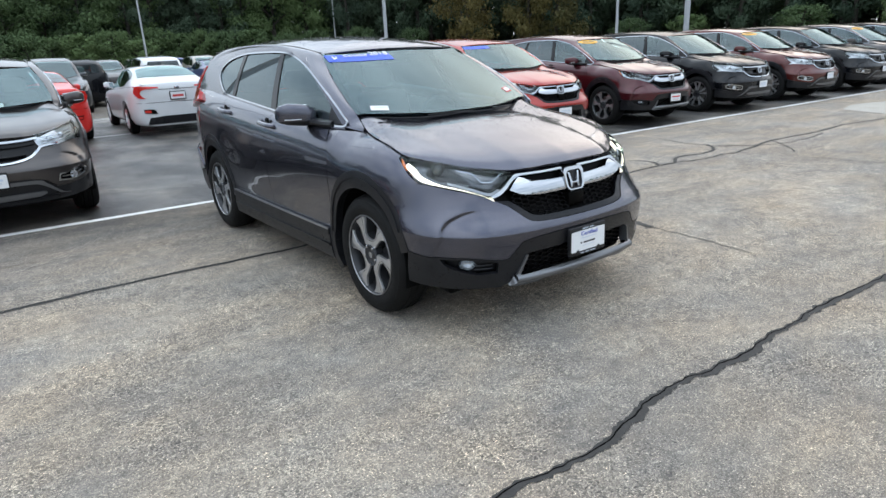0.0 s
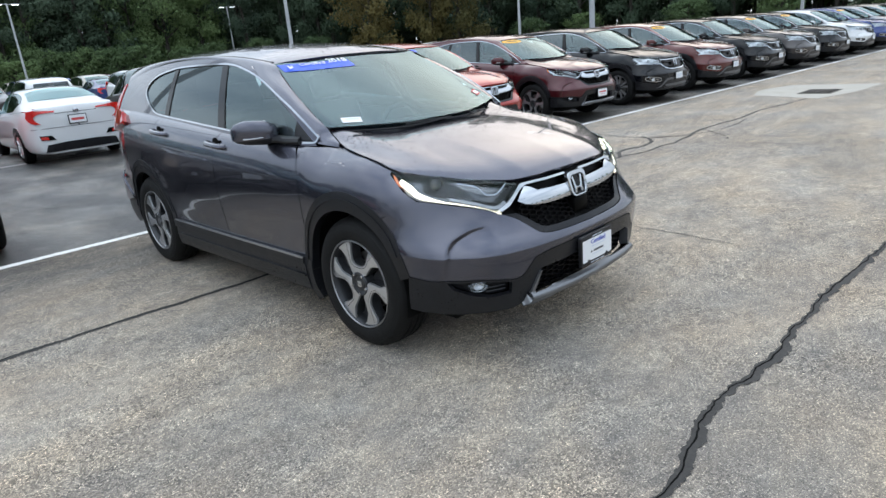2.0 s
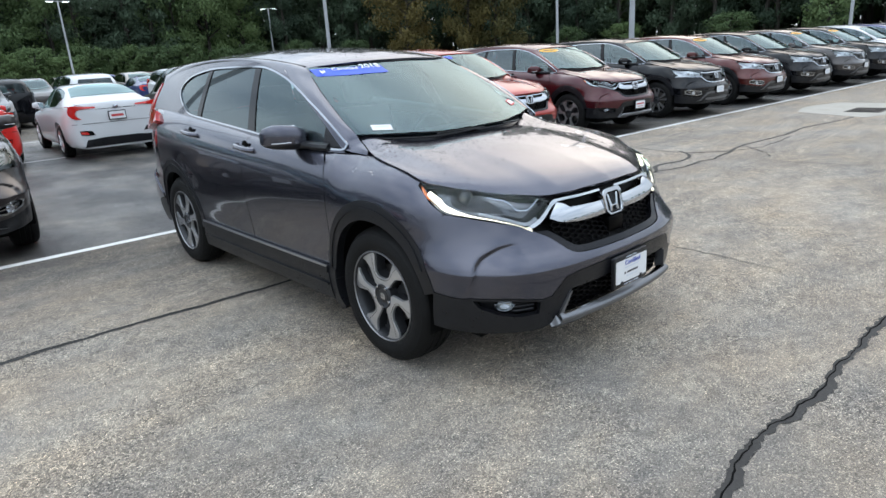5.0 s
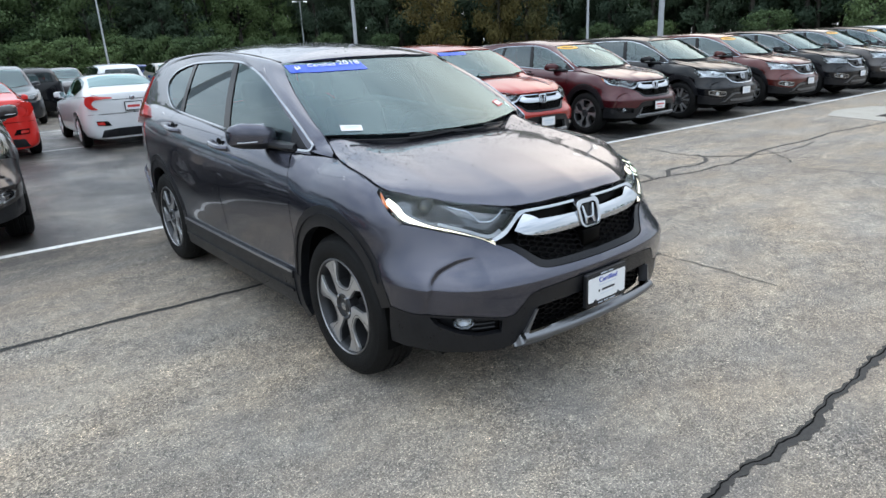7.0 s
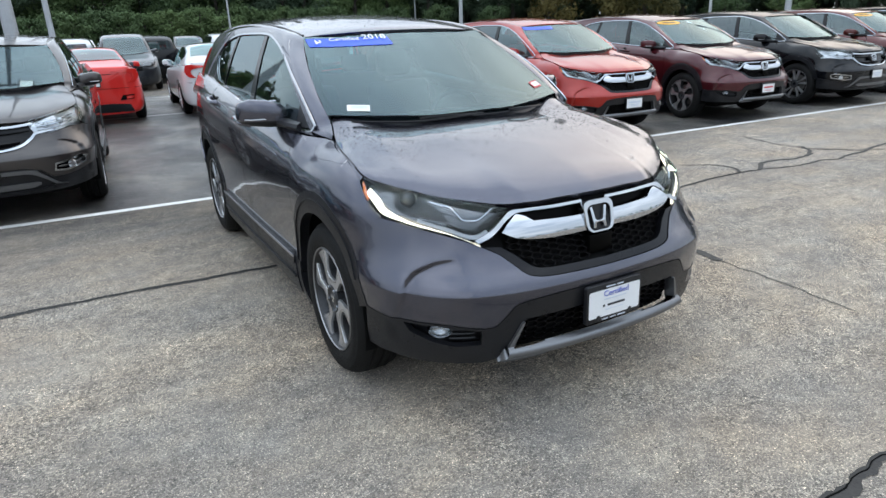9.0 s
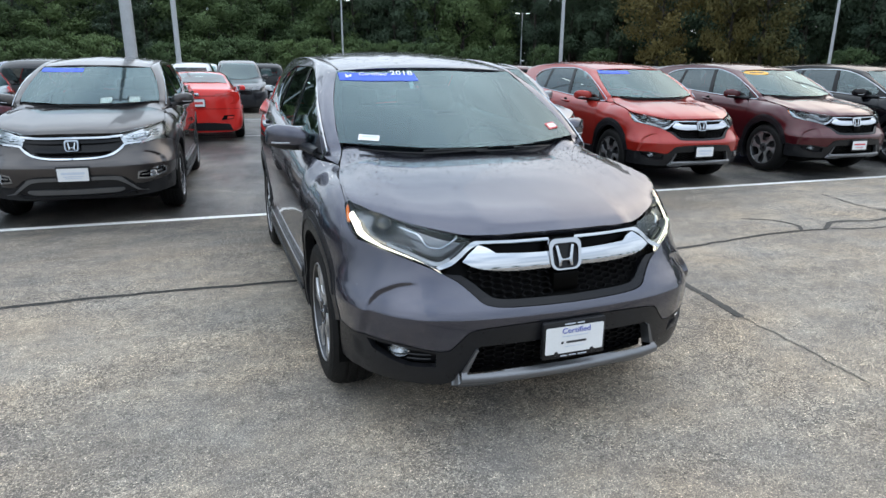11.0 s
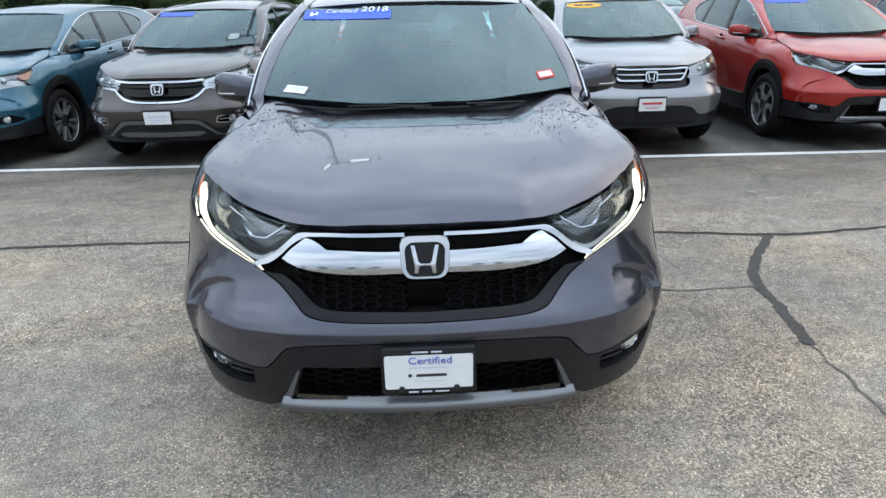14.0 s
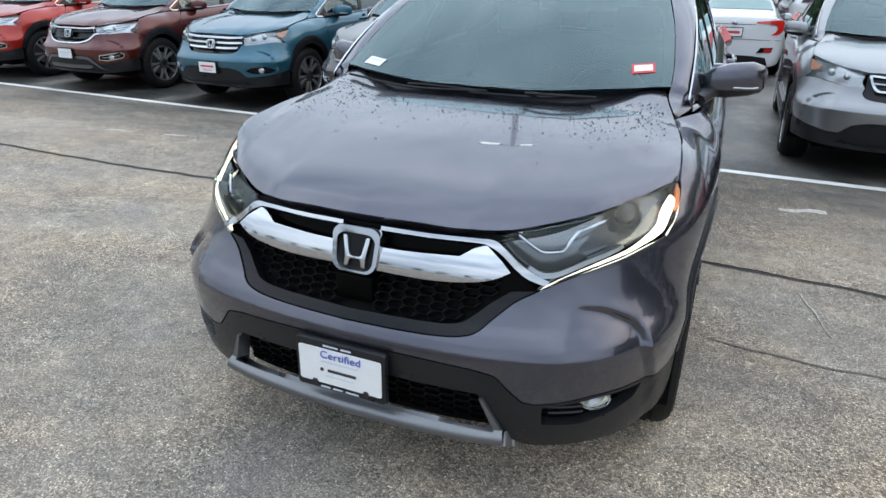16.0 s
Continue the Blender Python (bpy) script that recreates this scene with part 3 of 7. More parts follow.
def build_seats(car):
    for x in (-0.36, 0.36):
        seat = new("front_seat")
        seat.parent = car
        bm = block((x - 0.25, 1.05, 0.50), (x + 0.25, 1.60, 0.66), 0.05, 3)
        part("seat", bm, M["seat"], seat)
        part("backrest", block((-0.24, -0.07, 0), (0.24, 0.07, 0.62), 0.055, 3, m=pose(x, 1.60, 0.58, -18)), M["seat"], seat)
        part("headrest", block((-0.13, -0.05, 0.66), (0.13, 0.05, 0.85), 0.045, 3, m=pose(x, 1.60, 0.58, -18)), M["seat"], seat)
    bench = new("rear_seat")
    bench.parent = car
    part("seat", block((-0.66, 2.0, 0.50), (0.66, 2.5, 0.68), 0.05, 3), M["seat"], bench)
    part("backrest", block((-0.66, -0.07, 0), (0.66, 0.07, 0.60), 0.05, 3, m=pose(0, 2.52, 0.62, -20)), M["seat"], bench)
    for x in (-0.42, 0, 0.42):
        part("headrest", block((-0.12, -0.04, 0.62), (0.12, 0.04, 0.76), 0.035, 3, m=pose(x, 2.52, 0.62, -20)), M["seat"], bench)
    bm = bmesh.new()
    ring = [Vector((0.37 + 0.185 * math.cos(radians(a)), 0.95, 0.96 + 0.185 * math.sin(radians(a)))) for a in range(0, 361, 15)]
    tube(ring, 0.016, 8, bm, up=(0, 1, 0))
    block((0.20, 0.93, 0.94), (0.54, 0.96, 0.98), 0.008, 2, bm)
    block((0.31, 0.90, 0.90), (0.43, 0.97, 1.02), 0.02, 2, bm)
    part("steering_wheel", bm, M["dash"], car)
    # dashboard, reaching under the screen
    prof = [(0.22, 1.075), (0.45, 1.09), (0.62, 1.085), (0.72, 1.06), (0.80, 0.98), (0.82, 0.80), (0.75, 0.55)]
    rows = [[Vector((x, y + 0.2 * max(0, abs(x) - 0.2) ** 2, z - 0.05 * max(0, abs(x) - 0.45))) for y, z in prof] for x in (-0.72, -0.6, -0.4, -0.2, 0, 0.2, 0.4, 0.6, 0.72)]
    bm = loft(rows)
    bmesh.ops.recalc_face_normals(bm, faces=bm.faces)
    part("dashboard", bm, M["dash"], car)
    bm = block((-0.11, 0.90, 1.42), (0.11, 0.93, 1.48), 0.02, 3)
    part("rear_view_mirror", bm, M["dash"], car)
    part("floor_pan", block((-0.78, -0.2, 0.36), (0.78, 3.3, 0.50), 0.02, 1), M["dark"], car)
    part("headliner", loft([[roof_top(x, y) - Vector((0, 0, 0.05)) for x in (-0.58, -0.4, -0.2, 0, 0.2, 0.4, 0.58)] for y in (1.05, 1.4, 1.8, 2.2, 2.6, 3.0, 3.25)]), M["seat"], car)


def oval_sticker(car):
    """An oval yellow sale sticker at the top corner of the screen."""
    mid = lambda x: 0.795 + 0.37 * x * x
    ring = lambda k: [Vector((-0.37 + 0.205 * k * math.cos(a), mid(-0.37 + 0.205 * k * math.cos(a)) + 0.062 * k * math.sin(a))) for a in (2 * math.pi * i / 28 for i in range(28))]
    patch("oval_sticker", ring(1.0), screen, out_top, M["yellow"], car, off=0.003, thick=0.002, du=0.06, dv=0.05)
    for x, w in ((-0.43, 0.05), (-0.31, 0.05)):
        bar = [Vector((x + dx, mid(x + dx) + dy)) for dx, dy in ((-w, -0.016), (w, -0.016), (w, 0.016), (-w, 0.016))]
        patch("sticker_print", bar, screen, out_top, M["ink"], car, off=0.0062, thick=0.0005)


def banner(car, material, words=True):
    """The sales strip along the top of the screen."""
    poly = outline([(-0.575, 0.875), (-0.40, 0.808), (-0.2, 0.767), (-0.125, 0.76)], [(-0.125, 0.76), (-0.125, 0.845)], [(-0.125, 0.845), (-0.2, 0.852), (-0.4, 0.895), (-0.57, 0.96)], [(-0.57, 0.96), (-0.575, 0.875)])
    patch("screen_banner", poly, screen, out_top, material, car, off=0.003, thick=0.002, du=0.08, dv=0.05)
    if words:
        for text, x, size in (("Certified", -0.375, 0.050), ("2018", -0.205, 0.078)):
            p = screen(x, 0.853 if x > -0.3 else 0.875)
            q = screen(x + 0.05, (0.853 if x > -0.3 else 0.875) - 0.05 * abs(x) * 0.72)
            ax = (q - p).normalized()
            up = (screen(x, p.y + 0.05) - p)
            up = (up - ax * up.dot(ax)).normalized()
            m = Matrix((ax, up, ax.cross(up))).transposed().to_4x4()
            m.translation = p + ax.cross(up) * 0.0065
            letters(text, size, m @ Matrix.Translation((0, -0.005, 0)), M["ink_white"], car, "banner_lettering", width=0.165 if len(text) > 5 else 0.135)
        p = screen(-0.515, 0.895)
        m = look(p + Vector((-0.0, -0.005, 0.008)), p)
        part("banner_emblem", slab([(-0.03, -0.018), (-0.018, 0.018), (-0.008, 0.018), (-0.01, 0.003), (0.01, 0.003), (0.008, 0.018), (0.018, 0.018), (0.03, -0.018), (0.014, -0.018), (0.01, -0.008), (-0.01, -0.008), (-0.014, -0.018)], 0.001, Matrix.Translation(p + Vector((0, -0.003, 0.006))) @ pose(0, 0, 0, 30, 0, 15)), M["ink_white"], car)


def plate(car, y, z, red=False, text=False, frame_ob="plate_frame"):
    """A dealer plate in a black frame on the nose."""
    holder = new("dealer_plate")
    holder.parent = car
    holder.matrix_basis = Matrix.Translation((0, y, z)) @ Matrix.Scale(0.93, 4) @ Matrix.Translation((0, -y, -z))
    face = Matrix.Translation((0, y, z)) @ pose(0, 0, 0, 90)
    part(frame_ob, slab(rounded(0.312, 0.172, 0.012), 0.02, face, 0.004), M["clad"], holder)
    up = lambda dx, dz, dy=0.0015: Matrix.Translation((dx, y - dy, z + dz)) @ pose(0, 0, 0, 90)
    part("plate_sheet", slab(rounded(0.288, 0.124 if text else 0.132, 0.008), 0.002, up(0, 0.0, 0.003)), M["plate"], holder)
    bar = lambda nm, w, h, dx, dz, mt: part(nm, slab(rounded(w, h, h * 0.3, 2), 0.001, up(dx, dz, 0.0045)), mt, holder)
    if text:
        letters("Certified", 0.036, up(0.005, 0.042, 0.005), M["ink_blue"], holder, width=0.14)
        bar("faint_line", 0.13, 0.005, 0, 0.017, M["ink_pale"])
        bar("wordmark_bar", 0.10, 0.010, 0.008, -0.012, M["ink"])
        bar("small_emblem", 0.012, 0.012, -0.062, -0.012, M["ink"])
        bar("rule", 0.10, 0.003, 0, -0.032, M["ink_pale"])
        for w, dx, dz in ((0.052, -0.028, 0.074), (0.036, 0.026, 0.074), (0.034, -0.052, -0.074), (0.034, -0.008, -0.074), (0.046, 0.042, -0.074)):
            bar("frame_bar", w, 0.0055, dx, dz, M["ink_pale"])
        for sx in (-1, 1):
            bm = lathe([(0.006, 0.001), (0.006, 0.009), (0.0, 0.011)], 16)
            bm.transform(Matrix.Translation((sx * 0.09, y - 0.002, z - 0.062)) @ pose(0, 0, 0, 0, 0, 270))
            part("plate_screw", bm, M["rim_dark"], holder)
    else:
        mt = M["ink_red"] if red else M["ink_pale"]
        bar("wordmark_bar", 0.22, 0.024, 0, 0.014, mt)
        bar("line_bar", 0.19, 0.010, 0, -0.018, M["ink_pale"])
        bar("line_bar", 0.15, 0.008, 0, -0.036, mt)


def emblem(car, y, z, k=1.0):
    """A chrome badge: a rounded frame with two leaning uprights and a tie."""
    e = new("grille_emblem")
    e.parent = car
    face = Matrix.Translation((0, y, z)) @ pose(0, 0, 0, 75)
    sq = [(px * (1 + 0.06 * py / 0.064), py) for px, py in rounded(0.150 * k, 0.134 * k, 0.034 * k, 6)]
    inn = [(px * (1 + 0.06 * py / 0.064), py - 0.006 * k) for px, py in rounded(0.114 * k, 0.100 * k, 0.027 * k, 6)]
    bm = bmesh.new()
    a = [bm.verts.new((p[0], p[1], -0.03)) for p in sq]
    b = [bm.verts.new((p[0], p[1], -0.004)) for p in sq]
    b2 = [bm.verts.new((p[0] * 0.965, p[1] * 0.965, 0.003)) for p in sq]
    c = [bm.verts.new((p[0] * 1.04, p[1] * 1.04, 0.003)) for p in inn]
    c2 = [bm.verts.new((p[0], p[1], -0.002)) for p in inn]
    d = [bm.verts.new((p[0], p[1], -0.016)) for p in inn]
    n = len(sq)
    for r0, r1 in ((a, b), (b, b2), (b2, c), (c, c2), (c2, d)):
        for i in range(n):
            bm.faces.new((r0[i], r0[(i + 1) % n], r1[(i + 1) % n], r1[i]))
    bmesh.ops.recalc_face_normals(bm, faces=bm.faces)
    bm.transform(face)
    part("emblem_frame", bm, M["chrome"], e)
    part("emblem_back", slab(inn, 0.004, face @ Matrix.Translation((0, 0, -0.014))), M["gloss"], e)
    for sg in (-1, 1):
        up = [(sg * x * 0.92 * k, (yy * 0.92 - 0.006) * k) for x, yy in ((0.047, 0.047), (0.033, 0.047), (0.0215, -0.006), (0.014, -0.014), (0.0, -0.014), (0.0, -0.023), (0.015, -0.023), (0.020, -0.030), (0.023, -0.047), (0.037, -0.047), (0.035, -0.02))]
        part("emblem_upright", slab(up, 0.012, face @ Matrix.Translation((0, 0, 0.0)), 0.003), M["chrome"], e)


def build_mirror(car, sg, lower, at=(0, -0.03, -0.045)):
    """A door mirror on its foot."""
    mi = new("door_mirror")
    mi.parent = car
    mi.matrix_basis = Matrix.Translation(at)
    bm = bmesh.new()
    # housing: rings along x from the inside out
    rings = []
    for t, w, h, dy, dz in ((0.0, 0.075, 0.075, 0.0, -0.006), (0.12, 0.10, 0.118, -0.012, -0.004), (0.4, 0.115, 0.140, -0.006, 0.0), (0.75, 0.10, 0.136, 0.02, 0.002), (0.93, 0.075, 0.108, 0.045, -0.002), (1.0, 0.04, 0.066, 0.065, -0.008)):
        x = 0.795 + 0.238 * t
        ring = []
        for i in range(16):
            a = 2 * math.pi * i / 16
            ca, sa = math.cos(a), math.sin(a)
            ex = 0.62
            ring.append(bm.verts.new((sg * x, 0.745 + dy + w / 2 * math.copysign(abs(ca) ** ex, ca), 1.185 + dz + h / 2 * math.copysign(abs(sa) ** ex, sa) + 0.02 * (t - 0.4))))
        rings.append(ring)
    for r0, r1 in zip(rings, rings[1:]):
        for i in range(16):
            bm.faces.new((r0[i], r0[(i + 1) % 16], r1[(i + 1) % 16], r1[i]))
    bm.faces.new(rings[0])
    bm.faces.new(rings[-1])
    bmesh.ops.recalc_face_normals(bm, faces=bm.faces)
    b_low = bm.copy()
    for b, no, keep in ((bm, -1, 1), (b_low, 1, 0)):
        bmesh.ops.bisect_plane(b, geom=b.verts[:] + b.edges[:] + b.faces[:], plane_co=(0, 0, 1.152), plane_no=(0, 0, no), clear_outer=True)
    part("housing", bm, lower, mi)
    part("lower_shell", b_low, M["clad"], mi)
    part("indicator", tube([(sg * 0.90, 0.694, 1.162), (sg * 0.95, 0.699, 1.162), (sg * 0.985, 0.715, 1.162), (sg * 1.005, 0.745, 1.162)], 0.004, 6), M["satin"], mi)
    part("mirror_glass", block((min(sg * 0.82, sg * 0.985), 0.792, 1.125), (max(sg * 0.82, sg * 0.985), 0.8, 1.245), 0.003, 1), M["chrome"], mi)
    foot = [(sg * 0.775, 0.50, 1.13), (sg * 0.80, 0.60, 1.132), (sg * 0.815, 0.66, 1.138), (sg * 0.84, 0.715, 1.14), (sg * 0.87, 0.74, 1.15)]
    part("mirror_foot", tube(spline(foot, 3), lambda t: 0.045 - 0.012 * t, 10, flat=0.6), M["clad"], mi)


def build_crossover(colour, style="c", wheel=0):
    """A five-door crossover, nose at -y. style: the face it wears (a, b, c: older to newer)."""
    car = new("crossover_car")
    body = M[colour]
    P = lambda name, poly, mt, **k: patch(name, poly, wall, out_wall, mt, car, **k)
    pairs = lambda name, poly, mt, surf=wall, hint=out_wall, **k: [patch(name, poly, surf, hint, mt, car, flip=f, **k) for f in (True, False)]
    rev = lambda c: list(reversed(c))

    # flanks
    seam_up, seam_low = S(-0.447, 0.838), S(-0.352, 0.775)
    arc_f = wheel_arch(0, 0.437, 0.497, 128, 8)
    def hem(y):
        """The fender's upper edge beside the bonnet."""
        lo, hi = belt(y) - 0.12, belt(y) + 0.03
        for _ in range(30):
            mid = (lo + hi) / 2
            if wall(S(y, mid)[0], mid).x > hood_edge(y) + 0.002:
                lo = mid
            else:
                hi = mid
        return S(y, lo)
    fender = outline([S(0.43, 0.40), S(0.385, 0.62), S(0.375, 0.86), S(0.41, 1.0), S(0.47, 1.066)],
                     [S(0.47, 1.066), S(0.40, 1.064), S(0.33, 1.062), hem(0.2), hem(0.1), hem(0), hem(-0.1), hem(-0.2), hem(-0.285)],
                     [hem(-0.285), S(-0.33, 0.93), S(-0.38, 0.885), seam_up], [seam_up, S(-0.40, 0.80), arc_f[0]], arc_f, [arc_f[-1], S(0.43, 0.40)])
    pairs("fender", fender, body, du=0.04, dv=0.01, gap=0.0025)
    b_gap = [S(1.36, 0.40), S(1.37, 0.7), S(1.36, 0.95), S(1.33, 1.126)]
    d1 = outline([S(0.435, 0.40), S(1.36, 0.40)], b_gap, [S(1.33, 1.126), S(0.9, 1.10), S(0.47, 1.074)], [S(0.47, 1.058), S(0.41, 1.0), S(0.375, 0.86), S(0.385, 0.62), S(0.435, 0.40)])
    pairs("front_door", d1, body, dv=0.02, gap=0.003)
    arc_r = wheel_arch(WHEELBASE, 0.437, 0.497, 166, 95)
    d2 = outline(rev(b_gap), [S(1.36, 0.40), S(2.20, 0.40)], [S(2.20, 0.40), arc_r[0]], arc_r[:9], [arc_r[8], S(2.40, 0.95), S(2.36, 1.08), S(2.34, 1.192)], [S(2.34, 1.192), S(1.9, 1.163), S(1.33, 1.126)])
    pairs("rear_door", d2, body, dv=0.02, gap=0.003)
    arc_q = wheel_arch(WHEELBASE, 0.437, 0.497, 0, 166)
    k0 = arc_r[8]
    quarter = outline([S(2.34, 1.192), S(2.36, 1.08), S(2.40, 0.95), k0], arc_r[8:], [arc_r[-1]] + rev(wheel_arch(WHEELBASE, 0.437, 0.497, 20, 94)), [wheel_arch(WHEELBASE, 0.437, 0.497, 20, 94)[0], S(3.25, 0.55), S(3.38, 0.75), S(3.47, 1.0), S(3.5, 1.22)], [S(3.5, 1.22), S(3.0, 1.235), S(2.34, 1.192)])
    pairs("rear_quarter", quarter, body, dv=0.03, gap=0.002)
    # black cladding round the wheels and along the sill
    for y0, a0, a1 in ((0, 167, 1), (WHEELBASE, 179, 5)):
        ring = outline(wheel_arch(y0, 0.445, 0.505, a0, a1, 28), rev(wheel_arch(y0, 0.378, 0.405, a0, a1, 28)))
        pairs("arch_ridge", outline(wheel_arch(y0, 0.421, 0.470, a0 - 14, a1 + 4, 28), rev(wheel_arch(y0, 0.413, 0.461, a0 - 14, a1 + 4, 28))), M["clad"], off=0.009, thick=0.008, du=0.06, dv=0.06)
        pairs("arch_cladding", ring, M["clad"], off=0.003, thick=0.05, du=0.06, dv=0.06)
    sill = outline([S(0.43, 0.24), S(2.24, 0.24)], [S(2.24, 0.24), S(2.21, 0.40)], [S(2.21, 0.40), S(0.44, 0.40)], [S(0.44, 0.40), S(0.43, 0.24)])
    guard = outline(wheel_arch(0, 0.452, 0.507, 9, -23, 10), rev(wheel_arch(0, 0.380, 0.407, 9, -23, 10)))
    pairs("mud_guard", guard, M["clad"], off=0.008, thick=0.06, du=0.06, dv=0.06)
    pairs("sill_cladding", sill, M["clad"], off=0.014, thick=0.05, du=0.3)
    pairs("sill_ridge", outline([S(0.45, 0.322), S(2.2, 0.322)], [S(2.2, 0.322), S(2.2, 0.338)], [S(2.2, 0.338), S(0.44, 0.338)], [S(0.44, 0.338), S(0.45, 0.322)]), M["clad"], off=0.026, thick=0.014, du=0.3)
    pairs("sill_moulding", outline([S(0.45, 0.395), S(2.2, 0.395)], [S(2.2, 0.395), S(2.2, 0.44)], [S(2.2, 0.44), S(0.44, 0.44)], [S(0.44, 0.44), S(0.45, 0.395)]), M["clad"], off=0.02, thick=0.02, du=0.3)
    pairs("sill_strip", outline([S(0.45, 0.43), S(2.2, 0.43)], [S(2.2, 0.43), S(2.2, 0.442)], [S(2.2, 0.442), S(0.44, 0.442)], [S(0.44, 0.442), S(0.45, 0.43)]), M["satin"], off=0.023, thick=0.006, du=0.3)
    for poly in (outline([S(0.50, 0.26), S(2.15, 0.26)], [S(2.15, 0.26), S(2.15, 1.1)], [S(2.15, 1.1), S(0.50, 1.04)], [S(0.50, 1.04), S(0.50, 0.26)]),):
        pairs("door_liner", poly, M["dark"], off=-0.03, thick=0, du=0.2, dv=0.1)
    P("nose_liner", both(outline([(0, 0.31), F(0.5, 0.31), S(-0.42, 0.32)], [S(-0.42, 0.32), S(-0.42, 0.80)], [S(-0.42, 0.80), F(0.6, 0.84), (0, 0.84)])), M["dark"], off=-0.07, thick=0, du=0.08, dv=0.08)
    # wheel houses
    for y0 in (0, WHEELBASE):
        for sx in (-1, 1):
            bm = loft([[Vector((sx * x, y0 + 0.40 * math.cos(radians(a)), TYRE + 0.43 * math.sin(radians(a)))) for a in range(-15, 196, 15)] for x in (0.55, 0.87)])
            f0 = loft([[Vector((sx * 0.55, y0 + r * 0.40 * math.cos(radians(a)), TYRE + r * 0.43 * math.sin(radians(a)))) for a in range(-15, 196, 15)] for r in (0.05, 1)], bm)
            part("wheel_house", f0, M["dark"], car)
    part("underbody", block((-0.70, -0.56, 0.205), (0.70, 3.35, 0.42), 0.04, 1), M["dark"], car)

    # nose
    if style == "c":
        build_nose_c(car, body, P, pairs)
    else:
        build_nose_b(car, body, P, pairs, style)
    # bonnet
    hood = both(outline([(0, lip_y(0)), (0.15, lip_y(0.15)), (0.30, lip_y(0.30)), (0.40, lip_y(0.40)), (0.48, lip_y(0.48)), (0.60, lip_y(0.60)), (0.70, lip_y(0.70)), (0.778, lip_y(0.778))],
                        [(0.778, lip_y(0.778)), (0.792, -0.28), (0.782, -0.17), (0.766, 0), (0.73, 0.16), (0.70, 0.26), (0.686, 0.31), (0.672, 0.362)],
                        [(0.672, 0.362), (0.6, 0.312), (0.5, 0.258), (0.40, 0.220), (0.3, 0.178), (0.15, 0.145), (0, 0.137)]))
    patch("bonnet", hood, hood_top, out_top, body, car, du=0.03, dv=0.025, gap=0.003, thick=0.03)
    # folded flange closing the joint between bonnet and fender
    for sx in (-1, 1):
        low, high = [], []
        for k in range(25):
            y = -0.285 + 0.60 * k / 24
            a, b = wall(*hem(y)), hood_top(hood_edge(y) - 0.016, y)
            low.append(Vector((sx * (a.x + 0.001), y, a.z - 0.007)))
            high.append(Vector((sx * b.x, y, b.z - 0.009)))
        bm = loft([low, [p.lerp(q, 0.5) + Vector((0, 0, -0.002)) for p, q in zip(low, high)], high])
        bmesh.ops.recalc_face_normals(bm, faces=bm.faces)
        if sum(f.normal.z for f in bm.faces) < 0:
            bmesh.ops.reverse_faces(bm, faces=bm.faces)
        part("fender_flange", bm, body, car)
    # the strip between bonnet and screen
    scuttle = both(outline([(0, 0.10), (0.25, 0.12), (0.5, 0.20), (0.64, 0.29)], [(0.64, 0.29), (0.66, 0.37)], [(0.66, 0.37), (0.5, 0.29), (0.25, 0.20), (0, 0.175)]))
    patch("scuttle", scuttle, lambda x, y: screen(x, y) - Vector((0, 0, 0.034)), out_top, M["clad"], car, du=0.06, dv=0.06)

    # cabin
    edge = [(0.692, 0.335), (0.689, 0.40), (0.683, 0.47), (0.656, 0.655), (0.624, 0.79), (0.587, 0.935), (0.572, 0.985)]
    glass_poly = both(outline([(0, 0.12), (0.25, 0.145), (0.5, 0.235), (0.692, 0.335)], edge, [(0.572, 0.985), (0.4, 0.925), (0.2, 0.895), (0, 0.885)]))
    patch("windscreen", glass_poly, screen, out_top, M["screen"], car, thick=0.004, du=0.04, dv=0.03)
    # black border of the screen
    inner = both(outline([(0, 0.142), (0.25, 0.166), (0.5, 0.255), (0.660, 0.35)], [(0.660, 0.35), (0.645, 0.47), (0.613, 0.655), (0.58, 0.79), (0.546, 0.91)], [(0.546, 0.91), (0.4, 0.872), (0.2, 0.842), (0, 0.832)]))
    grow = [Vector(p) for p in glass_poly]
    patch("screen_border", [grow, inner], lambda x, y: screen(x, y) - Vector((0, 0, 0.006)), out_top, M["gloss"], car, thick=0, du=0.1, dv=0.1)
    dlo_top = [(0.33, 1.108), (0.479, 1.203), (0.662, 1.300), (0.946, 1.420), (1.243, 1.497), (1.498, 1.527), (2.0, 1.532), (2.277, 1.524), (2.56, 1.488), (2.70, 1.44), (2.745, 1.395)]
    dlo_low = [(2.745, 1.395), (2.735, 1.36), (2.65, 1.30), (2.50, 1.235), (2.36, 1.212), (2.1, 1.192), (1.78, 1.170), (1.145, 1.126), (0.7, 1.098), (0.42, 1.082)]
    dlo = outline(dlo_top, dlo_low, [(0.42, 1.082), (0.35, 1.085), (0.33, 1.108)])
    e2 = [(0.26, 1.050), (0.33, 1.078), (0.40, 1.114), (0.52, 1.20), (0.62, 1.262), (0.83, 1.372), (1.05, 1.455), (1.25, 1.515), (1.45, 1.552), (1.75, 1.572), (2.1, 1.578), (2.5, 1.565), (2.82, 1.535), (3.06, 1.495), (3.27, 1.44)]
